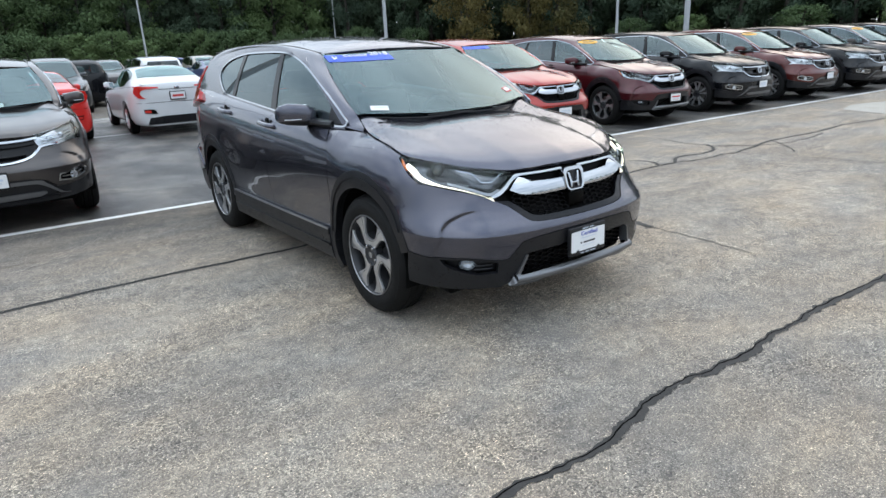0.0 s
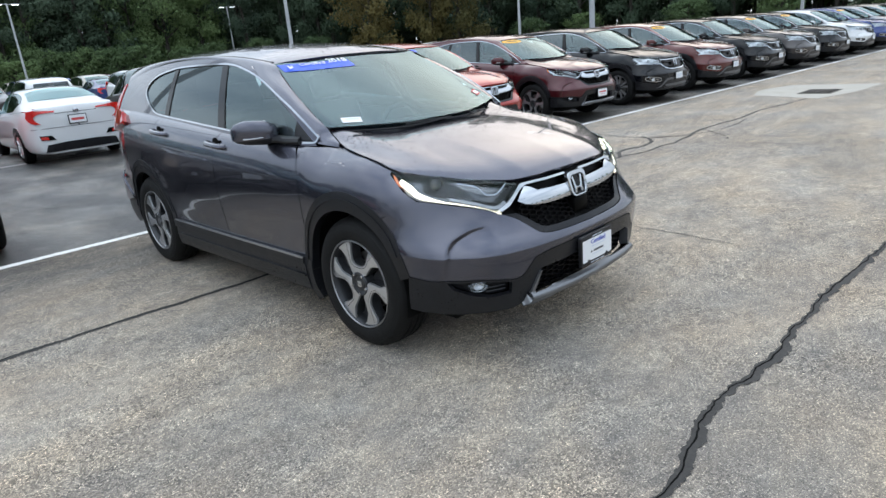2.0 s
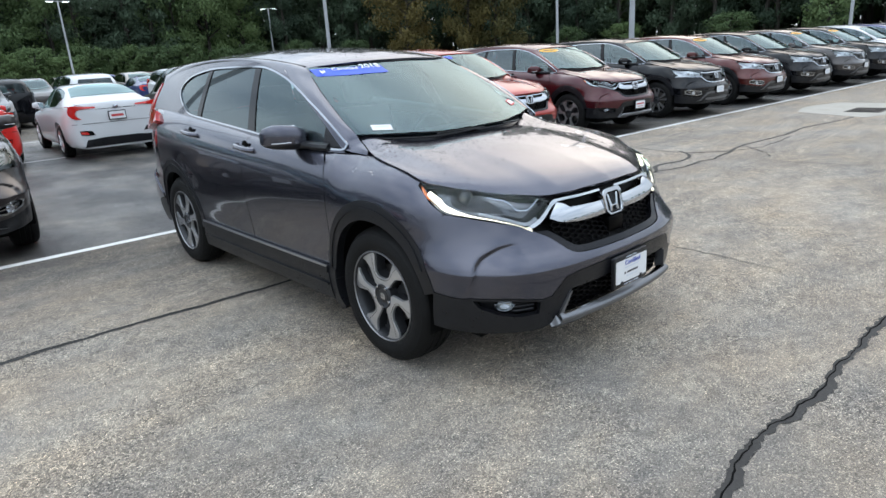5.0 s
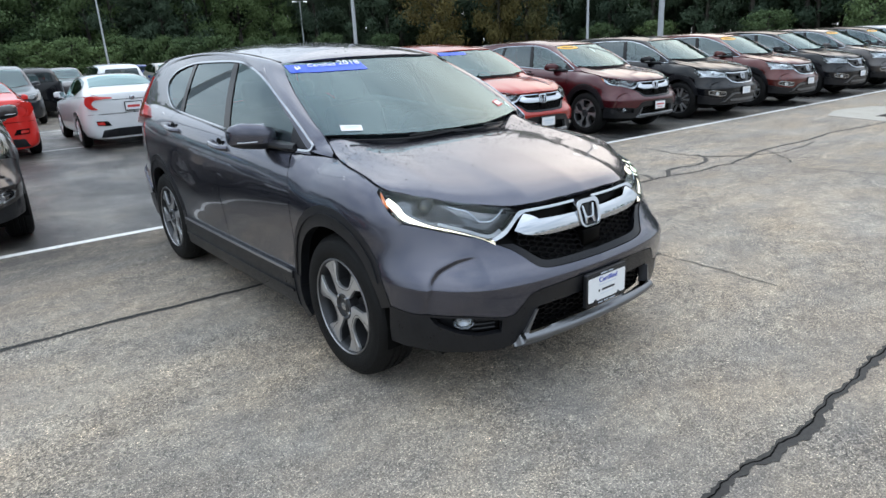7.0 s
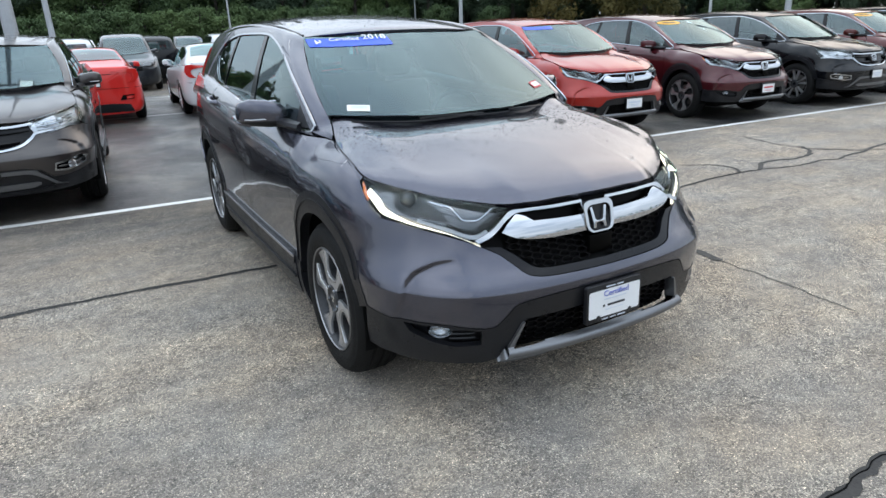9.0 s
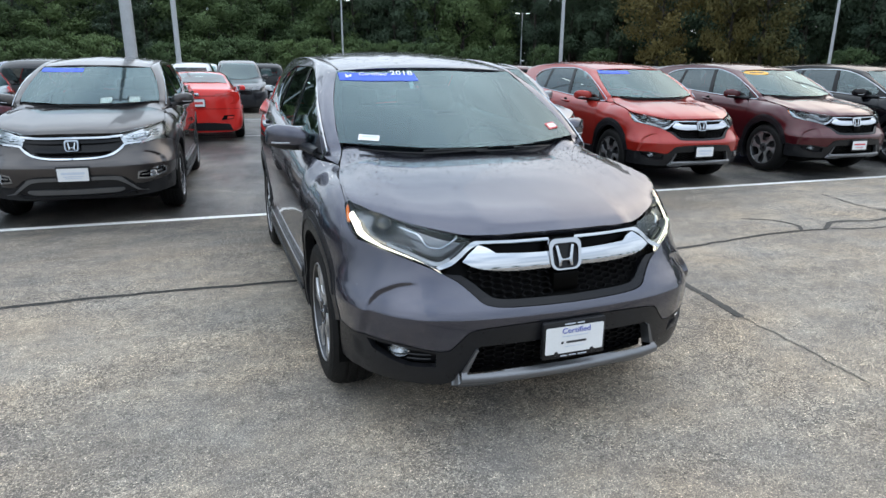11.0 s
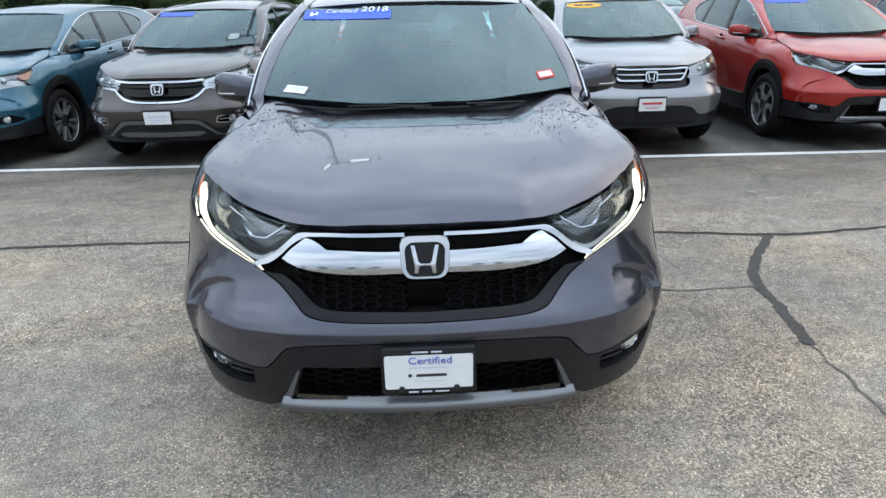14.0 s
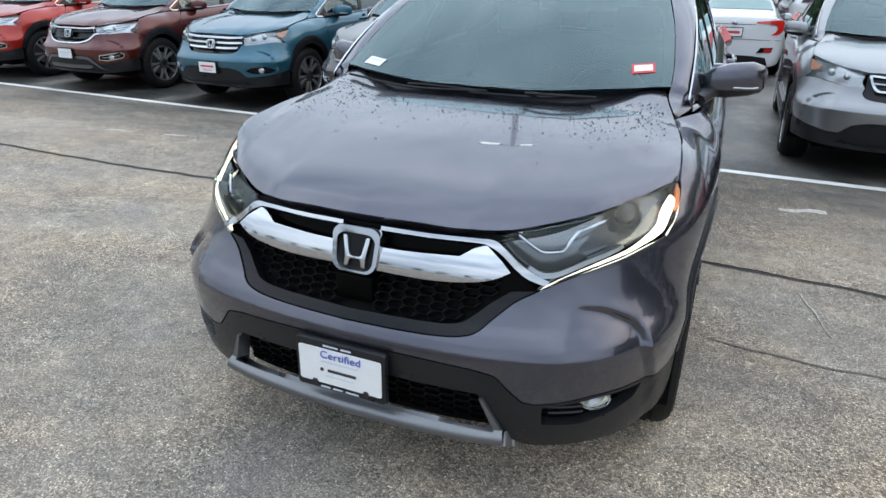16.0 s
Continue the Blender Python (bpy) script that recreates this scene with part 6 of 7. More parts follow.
        patch("headlamp", outline([(0.36, 0.70 if sed else 0.78), (0.60, 0.70 if sed else 0.77)], [(0.60, 0.70 if sed else 0.77), (0.66, 0.78 if sed else 0.88)], [(0.66, 0.78 if sed else 0.88), (0.40, 0.75 if sed else 0.84)], [(0.40, 0.75 if sed else 0.84), (0.36, 0.70 if sed else 0.78)]), nosef, outf, M["reflector"], car, off=0.005, thick=0.03, flip=fl)
    patch("grille", V2((-0.34, 0.62), (0.34, 0.62), (0.36, 0.74 if sed else 0.80), (-0.36, 0.74 if sed else 0.80)), nosef, outf, M["gloss"], car, off=0.004, thick=0.02)
    patch("grille_bar", V2((-0.36, 0.71 if sed else 0.76), (0.36, 0.71 if sed else 0.76), (0.36, 0.735 if sed else 0.79), (-0.36, 0.735 if sed else 0.79)), nosef, outf, M["chrome"], car, off=0.012, thick=0.02)
    patch("front_intake", V2((-0.5, 0.30), (0.5, 0.30), (0.42, 0.45), (-0.42, 0.45)), nosef, outf, M["clad"], car, off=0.004, thick=0.02)
    B("rear_valance", V2((-0.66, 0.24), (0.66, 0.24), (0.60, 0.375), (0.3, 0.40), (-0.3, 0.40), (-0.60, 0.375)), M["clad"], off=0.010)
    if sed or near:
        pl = new("rear_plate")
        pl.parent = car
        yy = end + 0.075
        mk = lambda dx, dz, dy: Matrix.Translation((dx, yy + dy, 0.80 + dz)) @ pose(0, 0, 0, 90, 0, 180)
        part("plate_frame", slab(rounded(0.32, 0.17, 0.01), 0.03, mk(0, 0, 0), 0.003), M["clad"], pl)
        part("plate_sheet", slab(rounded(0.29, 0.14, 0.006), 0.002, mk(0, 0, 0.003)), M["plate"], pl)
        part("wordmark_bar", slab(rounded(0.22, 0.045, 0.008), 0.001, mk(0, -0.005, 0.0045)), M["ink_red"], pl)
        part("boot_badge", slab(rounded(0.09, 0.07, 0.02), 0.02, mk(0, 0.16, -0.01), 0.004), M["chrome"], car)
        # no fold in the shell here: the crease's shade is a dark strip
        B("boot_crease", V2((-0.36, 0.93), (0.36, 0.93), (0.36, 0.938), (-0.36, 0.938)), M["dark"], off=0.006, thick=0.004)
        B("bumper_gap", V2((-0.80, 0.675), (0.80, 0.675), (0.80, 0.682), (-0.80, 0.682)), M["dark"], off=0.004, thick=0.003)
    if near:
        for sx in (-1, 1):
            build_mirror(car, sx, M[colour], (-0.03 * sx, 0.08, -0.19 if sed else -0.03))
    # wheels
    first = None
    r = 0.325 if sed else 0.35
    for x, y, rz in ((-0.79, 0, 0), (0.79, 0, 180), (-0.79, base_, 0), (0.79, base_, 180)):
        m = pose(x, y, r, 0, 0, rz)
        if first is None:
            first = new("wheel")
            part("tyre", lathe([(0.08, r * 0.62), (0.10, r * 0.8), (0.08, r * 0.97), (0.05, r), (-0.05, r), (-0.08, r * 0.97), (-0.105, r * 0.8), (-0.095, r * 0.66)], 28), M["tyre"], first)
            bm = lathe([(-0.095, r * 0.66), (-0.10, r * 0.63), (-0.06, r * 0.6), (0.0, r * 0.58), (0.01, 0.01)], 28)
            for k in range(10):
                a = 2 * math.pi * k / 10
                d = Vector((0, math.cos(a), math.sin(a)))
                tube([Vector((-0.075, 0, 0)) + d * 0.03, Vector((-0.088, 0, 0)) + d * r * 0.62], 0.018, 4, bm)
            part("rim", bm, M["rim"], first)
            first.matrix_basis = m
            w = first
        else:
            w = copy_thing(first, m)
        w.parent = car
    return car


# ---- the lot ----
def lot_material():
    """Weathered asphalt: pale worn lanes, darker damp bays beyond the painted line, their wet sheen painted pale."""
    m = bpy.data.materials.new("worn_asphalt")
    m.use_nodes = True
    n, l = m.node_tree.nodes, m.node_tree.links
    b = n["Principled BSDF"]
    co = n.new("ShaderNodeTexCoord")

    def noise_(scale, detail=5.0, stretch=(1, 1, 1), rough=0.55):
        mp = n.new("ShaderNodeMapping")
        mp.inputs["Scale"].default_value = stretch
        t = n.new("ShaderNodeTexNoise")
        t.inputs["Scale"].default_value, t.inputs["Detail"].default_value, t.inputs["Roughness"].default_value = scale, detail, rough
        l.new(co.outputs["Object"], mp.inputs["Vector"])
        l.new(mp.outputs["Vector"], t.inputs["Vector"])
        return t.outputs["Fac"]

    def ramp(fac, p0, c0, p1, c1):
        r = n.new("ShaderNodeValToRGB")
        r.color_ramp.elements[0].position, r.color_ramp.elements[0].color = p0, (*c0, 1)
        r.color_ramp.elements[1].position, r.color_ramp.elements[1].color = p1, (*c1, 1)
        l.new(fac, r.inputs["Fac"])
        return r.outputs["Color"]

    def mix(kind, fac, a, c):
        x = n.new("ShaderNodeMix")
        x.data_type, x.blend_type = "RGBA", kind
        if isinstance(fac, float):
            x.inputs[0].default_value = fac
        else:
            l.new(fac, x.inputs[0])
        l.new(a, x.inputs[6])
        l.new(c, x.inputs[7])
        return x.outputs[2]

    lane = ramp(noise_(0.55, 4.0, (0.7, 1.2, 1)), 0.34, (0.214, 0.196, 0.178), 0.68, (0.312, 0.284, 0.254))
    # dark bay asphalt; the pale end is wet sheen put into the colour
    bays = ramp(noise_(0.8, 4.0, (1.3, 0.6, 1)), 0.44, (0.030, 0.031, 0.033), 0.66, (0.175, 0.172, 0.168))
    sep = n.new("ShaderNodeSeparateXYZ")
    l.new(co.outputs["Object"], sep.inputs[0])
    slope = n.new("ShaderNodeMath")
    slope.operation, slope.inputs[1].default_value = "MULTIPLY_ADD", 0.036
    l.new(sep.outputs["X"], slope.inputs[0])
    l.new(sep.outputs["Y"], slope.inputs[2])
    step = n.new("ShaderNodeMapRange")
    step.inputs["From Min"].default_value, step.inputs["From Max"].default_value = 3.80, 3.92
    l.new(slope.outputs[0], step.inputs["Value"])
    back = n.new("ShaderNodeMapRange")
    back.inputs["From Min"].default_value, back.inputs["From Max"].default_value = 17.4, 17.5
    l.new(slope.outputs[0], back.inputs["Value"])
    sub = n.new("ShaderNodeMath")
    sub.operation = "SUBTRACT"
    l.new(step.outputs["Result"], sub.inputs[0])
    l.new(back.outputs["Result"], sub.inputs[1])
    # a damp dark margin before the painted line
    near = n.new("ShaderNodeMapRange")
    near.interpolation_type = "SMOOTHSTEP"
    near.inputs["From Min"].default_value, near.inputs["From Max"].default_value = 1.9, 3.5
    l.new(slope.outputs[0], near.inputs["Value"])
    side = n.new("ShaderNodeMapRange")
    side.interpolation_type = "SMOOTHSTEP"
    side.inputs["From Min"].default_value, side.inputs["From Max"].default_value = 7.0, 3.0
    l.new(sep.outputs["X"], side.inputs["Value"])
    margin = n.new("ShaderNodeMath")
    margin.operation = "MULTIPLY"
    l.new(near.outputs["Result"], margin.inputs[0])
    l.new(side.outputs["Result"], margin.inputs[1])
    damp_lane = ramp(noise_(1.3, 5.0, (0.6, 1.5, 1)), 0.34, (0.086, 0.081, 0.077), 0.66, (0.172, 0.160, 0.146))
    lane = mix("MIX", margin.outputs[0], lane, damp_lane)
    base = mix("MIX", sub.outputs[0], lane, bays)
    # pale dusty patches, tyre-worn mottling, and the grit itself
    streak = ramp(noise_(1.7, 7.0, (0.8, 1.5, 1), 0.72), 0.36, (0.84, 0.84, 0.85), 0.72, (1.24, 1.20, 1.13))
    base = mix("MULTIPLY", 1.0, base, streak)
    mottle = ramp(noise_(11.0, 6.0, (1, 1, 1), 0.7), 0.32, (0.74, 0.74, 0.75), 0.70, (1.24, 1.23, 1.2))
    base = mix("MULTIPLY", 1.0, base, mottle)
    fleck = ramp(noise_(150.0, 3.0, (1, 1, 1), 0.7), 0.40, (0.68, 0.68, 0.69), 0.60, (1.34, 1.33, 1.30))
    base = mix("MULTIPLY", 1.0, base, fleck)
    # the stones stand bare in some patches and lie under fines in others
    bare = n.new("ShaderNodeMapRange")
    bare.inputs["From Min"].default_value, bare.inputs["From Max"].default_value = 0.40, 0.60
    bare.inputs["To Min"].default_value, bare.inputs["To Max"].default_value = 0.18, 0.92
    l.new(noise_(1.05, 6.0, (1, 1, 1), 0.68), bare.inputs["Value"])
    cells, rims = n.new("ShaderNodeTexVoronoi"), n.new("ShaderNodeTexVoronoi")
    cells.feature, rims.feature = "F1", "DISTANCE_TO_EDGE"
    for v in (cells, rims):
        v.voronoi_dimensions = "2D"
        v.inputs["Scale"].default_value = 125.0
        l.new(co.outputs["Object"], v.inputs["Vector"])
    pick = n.new("ShaderNodeSeparateColor")
    l.new(cells.outputs["Color"], pick.inputs[0])
    stone_tone = ramp(pick.outputs[0], 0.0, (0.45, 0.45, 0.46), 1.0, (2.10, 2.06, 1.98))
    joint = ramp(rims.outputs["Distance"], 0.02, (0.36, 0.36, 0.37), 0.13, (1, 1, 1))
    base = mix("MULTIPLY", bare.outputs["Result"], base, mix("MULTIPLY", 1.0, stone_tone, joint))
    blot = ramp(noise_(3.4, 5.0, (1, 1.3, 1), 0.6), 0.34, (0.88, 0.88, 0.89), 0.68, (1.10, 1.09, 1.06))
    base = mix("MULTIPLY", 1.0, base, blot)
    grit = ramp(noise_(41.0, 5.0, (1, 1, 1), 0.8), 0.36, (0.78, 0.78, 0.79), 0.66, (1.22, 1.21, 1.18))
    base = mix("MULTIPLY", 1.0, base, grit)
    dust = ramp(noise_(0.9, 5.0, (1.0, 1.6, 1), 0.6), 0.36, (0.96, 0.99, 1.02), 0.68, (1.08, 1.01, 0.92))
    base = mix("MULTIPLY", 1.0, base, dust)
    stone = ramp(noise_(125.0, 2.0, (1, 1, 1), 0.5), 0.595, (1, 1, 1), 0.625, (2.1, 2.03, 1.92))
    base = mix("MULTIPLY", 1.0, base, stone)
    spots = ramp(noise_(4.5, 3.0), 0.70, (1, 1, 1), 0.76, (1.35, 1.33, 1.28))
    base = mix("MULTIPLY", 1.0, base, spots)
    chips = ramp(noise_(14.0, 4.0, (1, 1, 1), 0.6), 0.64, (1, 1, 1), 0.68, (1.5, 1.46, 1.38))
    base = mix("MULTIPLY", 1.0, base, chips)
    pits = ramp(noise_(60.0, 3.0, (1, 1, 1), 0.6), 0.33, (0.42, 0.42, 0.43), 0.37, (1, 1, 1))
    base = mix("MULTIPLY", 1.0, base, pits)
    l.new(base, b.inputs["Base Color"])
    rr = n.new("ShaderNodeMapRange")
    rr.inputs["To Min"].default_value, rr.inputs["To Max"].default_value = 0.95, 0.40
    l.new(sub.outputs[0], rr.inputs["Value"])
    damp = n.new("ShaderNodeMath")
    damp.operation, damp.inputs[1].default_value = "MULTIPLY_ADD", 0.5
    l.new(noise_(1.1, 4.0), damp.inputs[0])
    neg = n.new("ShaderNodeMath")
    neg.operation, neg.inputs[1].default_value = "SUBTRACT", 0.25
    l.new(rr.outputs["Result"], neg.inputs[0])
    l.new(neg.outputs[0], damp.inputs[2])
    l.new(damp.outputs[0], b.inputs["Roughness"])
    bp = n.new("ShaderNodeBump")
    bp.inputs["Strength"].default_value, bp.inputs["Distance"].default_value = 0.9, 0.008
    l.new(noise_(120.0, 3.0, (1, 1, 1), 0.7), bp.inputs["Height"])
    l.new(bp.outputs["Normal"], b.inputs["Normal"])
    return m


M["lot"] = lot_material()
M["line"] = mat("worn_white_line_paint", (0.70, 0.70, 0.68), 0.7, var=0.22, scale=3, bump=0.3, bscale=160)
M["fissure"] = mat("open_crack", (0.004, 0.004, 0.004), 0.9, spec=0.1, var=0.3, scale=9)
M["tar"] = mat("dark_crack_filler", (0.030, 0.028, 0.026), 0.75, var=0.35, scale=9, bump=0.4, bscale=120)
M["tar_pale"] = mat("faded_crack_filler", (0.12, 0.11, 0.095), 0.8, var=0.3, scale=9, bump=0.4, bscale=120)
M["tar_mid"] = mat("worn_crack_filler", (0.045, 0.042, 0.037), 0.8, var=0.5, scale=14, bump=0.4, bscale=120)
M["scuff"] = mat("pale_chalky_scuff", (0.42, 0.40, 0.36), 0.9, var=0.45, scale=40, bump=0.3, bscale=120)
M["patch"] = mat("pale_concrete_apron", (0.37, 0.345, 0.30), 0.85, var=0.15, scale=3, bump=0.3, bscale=90)
M["iron"] = mat("drain_iron", (0.06, 0.055, 0.05), 0.6, 0.6, var=0.3)
M["pole"] = mat("galvanised_pole", (0.40, 0.42, 0.44), 0.5, 0.4, var=0.12, scale=6)
M["lamp"] = mat("lit_lamp_panel", (0.9, 0.92, 0.95), 0.4, emit=(0.92, 0.97, 1.0, 3.0))

bm = bmesh.new()
bmesh.ops.create_grid(bm, x_segments=2, y_segments=2, size=1500)
ground = part("ground", bm, M["lot"], None, smooth=False)
tagged(ground, "worn grey-brown asphalt of a car lot, darker in the bays", "ground", kind="structure")


def ribbon(name, pts, width, material, label, z=0.004, wob=0.3, seed=1, category="marking"):
    """A strip on the ground with an uneven edge."""
    raw = spline([Vector((p[0], p[1])) for p in pts], 40)
    step = 0.016 if wob > 0.15 else 2.0
    pts = [raw[0]]
    for p in raw[1:]:
        if (p - pts[-1]).length >= step:
            pts.append(p)
    pts.append(raw[-1])
    bm = bmesh.new()
    rows = []
    far = 0.0
    for i, p in enumerate(pts):
        far += (p - pts[i - 1]).length if i else 0
        d = (pts[min(i + 1, len(pts) - 1)] - pts[max(i - 1, 0)]).normalized()
        nn = Vector((-d.y, d.x))
        nz = lambda f, o: noise.noise(Vector((far * f, seed * 7.3 + o, 0)))
        j = nn * (nz(3.1, 0) * 0.02 + nz(9, 3) * 0.011 + nz(27, 4) * 0.005) * wob * 2
        a, b = (width / 2 * max(0.25, 1 + wob * (nz(2.3, o) * 1.3 + nz(13, o + 5) * 0.9 + nz(38, o + 9) * 0.9)) for o in (11, 23))
        q, r = p + nn * a + j, p - nn * b + j
        mid_ = p + j
        rows.append((bm.verts.new((q.x, q.y, z)), bm.verts.new((mid_.x, mid_.y, z + 0.002)), bm.verts.new((r.x, r.y, z))))
    for r0, r1 in zip(rows, rows[1:]):
        for k in range(2):
            bm.faces.new((r0[k], r0[k + 1], r1[k + 1], r1[k]))
    for f in bm.faces:
        f.normal_update()
        if f.normal.z < 0:
            f.normal_flip()
    ob = part(name, bm, material, None)
    return tagged(ob, label, category, kind="structure")


row_y = lambda x: 3.85 - 0.036 * x
ribbon("painted_line", [(x, row_y(x)) for x in range(-40, 71, 5)], 0.105, M["line"], "long worn white painted line along the bays", wob=0.05)
ribbon("painted_line", [(x, row_y(x) + 8.3) for x in range(-40, 71, 5)], 0.105, M["line"], "long white painted line behind the second row", wob=0.05)
ribbon("painted_line", [(x, row_y(x) + 13.0) for x in range(-40, 71, 5)], 0.105, M["line"], "long white painted line at the end of the second row", wob=0.05)
crack = "black tar-filled crack running across the asphalt"
thin = "thin pale crack in the asphalt"
for pts, width, mt, wob in (
        # behind the car, right across
        ([(-6, 1.66), (-4.5, 1.60), (-3.34, 1.60), (-2.73, 1.615), (-1.91, 1.63), (-0.9, 1.56), (0.2, 1.57), (1.44, 1.50), (1.92, 1.44), (2.3, 1.37), (2.75, 1.38), (3.5, 1.48), (4.0, 1.49), (4.34, 1.45)], 0.036, "tar", 0.45),
        # beside the front wheel: a broad smear that thins out
        ([(2.34, 1.36), (2.16, 1.12), (1.98, 0.85), (1.87, 0.57), (1.83, 0.25), (1.77, -0.08)], 0.058, "tar_mid", 0.42),
        ([(1.77, -0.06), (1.755, -0.25), (1.75, -0.45), (1.735, -0.74), (1.72, -1.0)], 0.008, "tar_pale", 0.9),
        ([(1.0, 0.60), (1.4, 0.56), (1.85, 0.57)], 0.012, "tar_pale", 0.6),
        # in front of the nose
        ([(-3.0, -1.9), (-2.2, -1.8), (-1.41, -1.76), (-1.0, -1.81), (-0.63, -1.76), (-0.35, -1.70), (0.0, -1.745), (0.3, -1.75), (0.6, -1.72), (0.95, -1.73), (1.5, -1.76), (2.1, -1.79), (3.0, -1.8)], 0.043, "tar", 0.8),
        # the network out in the lane
        ([(4.34, 1.45), (4.52, 1.56), (4.68, 1.64), (4.9, 1.63), (5.12, 1.58), (5.38, 1.60), (5.58, 1.70), (5.70, 1.80), (5.82, 1.96)], 0.05, "tar_mid", 0.6),
        ([(5.91, 2.83), (5.78, 2.31), (5.73, 1.92)], 0.022, "tar", 0.6),
        ([(5.73, 1.90), (5.80, 1.74), (5.92, 1.62), (6.12, 1.40), (6.40, 1.42), (6.72, 1.45), (7.2, 1.41), (7.63, 1.36), (8.3, 1.36), (8.92, 1.38), (9.95, 1.20), (11.3, 1.15)], 0.045, "tar_mid", 0.6),
        ([(4.42, 1.46), (4.6, 1.38), (4.81, 1.33), (5.04, 1.33), (5.25, 1.35), (5.44, 1.28), (5.64, 1.32), (5.86, 1.35), (6.12, 1.36)], 0.04, "tar_mid", 0.6),
        ([(4.08, 1.50), (4.20, 1.62), (4.21, 1.76), (4.14, 1.92), (3.9, 2.1)], 0.035, "tar_mid", 0.6),
        ([(6.64, 1.41), (6.5, 1.24), (6.37, 1.11), (6.15, 0.9), (5.95, 0.76)], 0.02, "tar", 0.7),
        ([(6.2, 1.38), (6.5, 1.22), (6.95, 1.16), (7.7, 1.2)], 0.025, "tar_mid", 0.7),
        ([(5.76, 0.86), (5.70, 0.68), (5.66, 0.51), (5.72, 0.16), (5.75, -0.3)], 0.014, "tar_pale", 0.6),
        ([(5.5, 1.26), (5.48, 1.12), (5.62, 0.98)], 0.016, "tar_pale", 0.6),
        ([(1.45, 1.31), (1.49, 1.08), (1.54, 0.84)], 0.012, "scuff", 0.6)):
    ribbon("scuff_mark" if mt == "scuff" else "tar_crack", pts, width, M[mt], {"tar_pale": thin, "scuff": "pale scuff on the asphalt"}.get(mt, crack), wob=wob, seed=len(pts) + 3 * pts[0][0])
    if mt == "tar" and width > 0.03:
        ribbon("open_crack", [(p[0] + 0.006 * math.sin(7 * p[0]), p[1] + 0.006) for p in pts], 0.0055, M["fissure"], "fine black open crack along the filler", z=0.0075, wob=wob * 1.1, seed=len(pts) + 3 * pts[0][0])
for x, y, dx, dy, w in ((-4.95, 2.57, 0.10, 0.05, 0.05), (-4.23, 2.67, 0.12, 0.02, 0.05), (1.58, 2.84, 0.16, 0.03, 0.06)):
    ribbon("scuff_mark", [(x - dx, y - dy), (x, y + 0.01), (x + dx, y + dy)], w, M["scuff"], "pale scuff on the asphalt", wob=0.7, seed=x)
ap = outline([(11.0, 2.3), (12.0, 2.5), (13.0, 2.2)], [(13.0, 2.2), (13.0, 0.5)], [(13.0, 0.5), (11.6, 0.6), (10.4, 0.95)], [(10.4, 0.95), (11.0, 2.3)])
tagged(part("concrete_apron", slab(ap, 0.003, Matrix.Translation((0, 0, 0.006))), M["patch"], None, smooth=False), "pale concrete patch round a storm drain", "pavement", kind="structure")
drain = empty("storm_drain", "dark iron storm drain set in pale concrete", "drain")
drain.location = (11.6, 1.25, 0)
part("drain_frame", block((-0.4, -0.3, 0.0), (0.4, 0.3, 0.012), 0.003, 1), M["iron"], drain)
for k in range(9):
    part("grate_bar", block((-0.36 + 0.08 * k, -0.26, 0.012), (-0.33 + 0.08 * k, 0.26, 0.02), 0.002, 1), M["iron"], drain)


# ---- light poles ----
def build_pole(height=8.2, box=False, heads=2):
    p = empty("street_lamp", "tall grey metal lot light with flat lamp heads", "street lamp", "lot lights")
    for nm, prof, mt in (("pole", [(0.0, 0.10), (0.9, 0.098), (height - 0.2, 0.075), (height, 0.07)], M["pole"]), ("base", [(0, 0.01), (0, 0.3), (0.55, 0.3), (0.6, 0.27), (0.6, 0.01)], M["patch"])):
        bm = lathe(prof, 20)
        bm.transform(Matrix.Rotation(radians(-90), 4, "Y"))
        part(nm, bm, mt, p)
    part("arm", tube([(-0.45 if heads > 1 else 0, 0, height - 0.05), (0.45, 0, height - 0.05)], 0.03, 8), M["pole"], p)
    for sx in (-1, 1)[2 - heads:]:
        h = new("lamp_head")
        h.parent = p
        part("shell", block((sx * 0.68 - 0.32, -0.17, height - 0.09), (sx * 0.68 + 0.32, 0.17, height + 0.0), 0.03, 2), M["pole"], h)
        part("lamp_panel", block((sx * 0.68 - 0.27, -0.13, height - 0.105), (sx * 0.68 + 0.27, 0.13, height - 0.085), 0.004, 1), M["lamp"], h)
    if box:
        part("camera_box", block((-0.16, -0.28, 5.3), (0.16, 0.0, 5.75), 0.03, 2), M["pole"], p)
        part("camera_arm", tube([(0, 0, 5.6), (-0.35, -0.2, 5.65), (-0.5, -0.25, 5.5)], 0.03, 8), M["pole"], p)
    return p


pole_a = build_pole()
pole_a.matrix_basis = pose(-2.44, 9.04, 0)
for x, y, rz in ((-2.2, 23.4, 0), (12.4, 65.6, 10), (37.1, 73.6, -10), (18.2, 10.6, 0), (42, 10.9, 0), (35.4, 27.5, 20), (-8.1, 66, 5), (-22, 9.8, 0)):
    copy_thing(pole_a, pose(x, y, 0, 0, 0, rz))
pole_c = build_pole(box=True)
pole_c.matrix_basis = pose(16.3, 27.5, 0, 0, 0, 25)


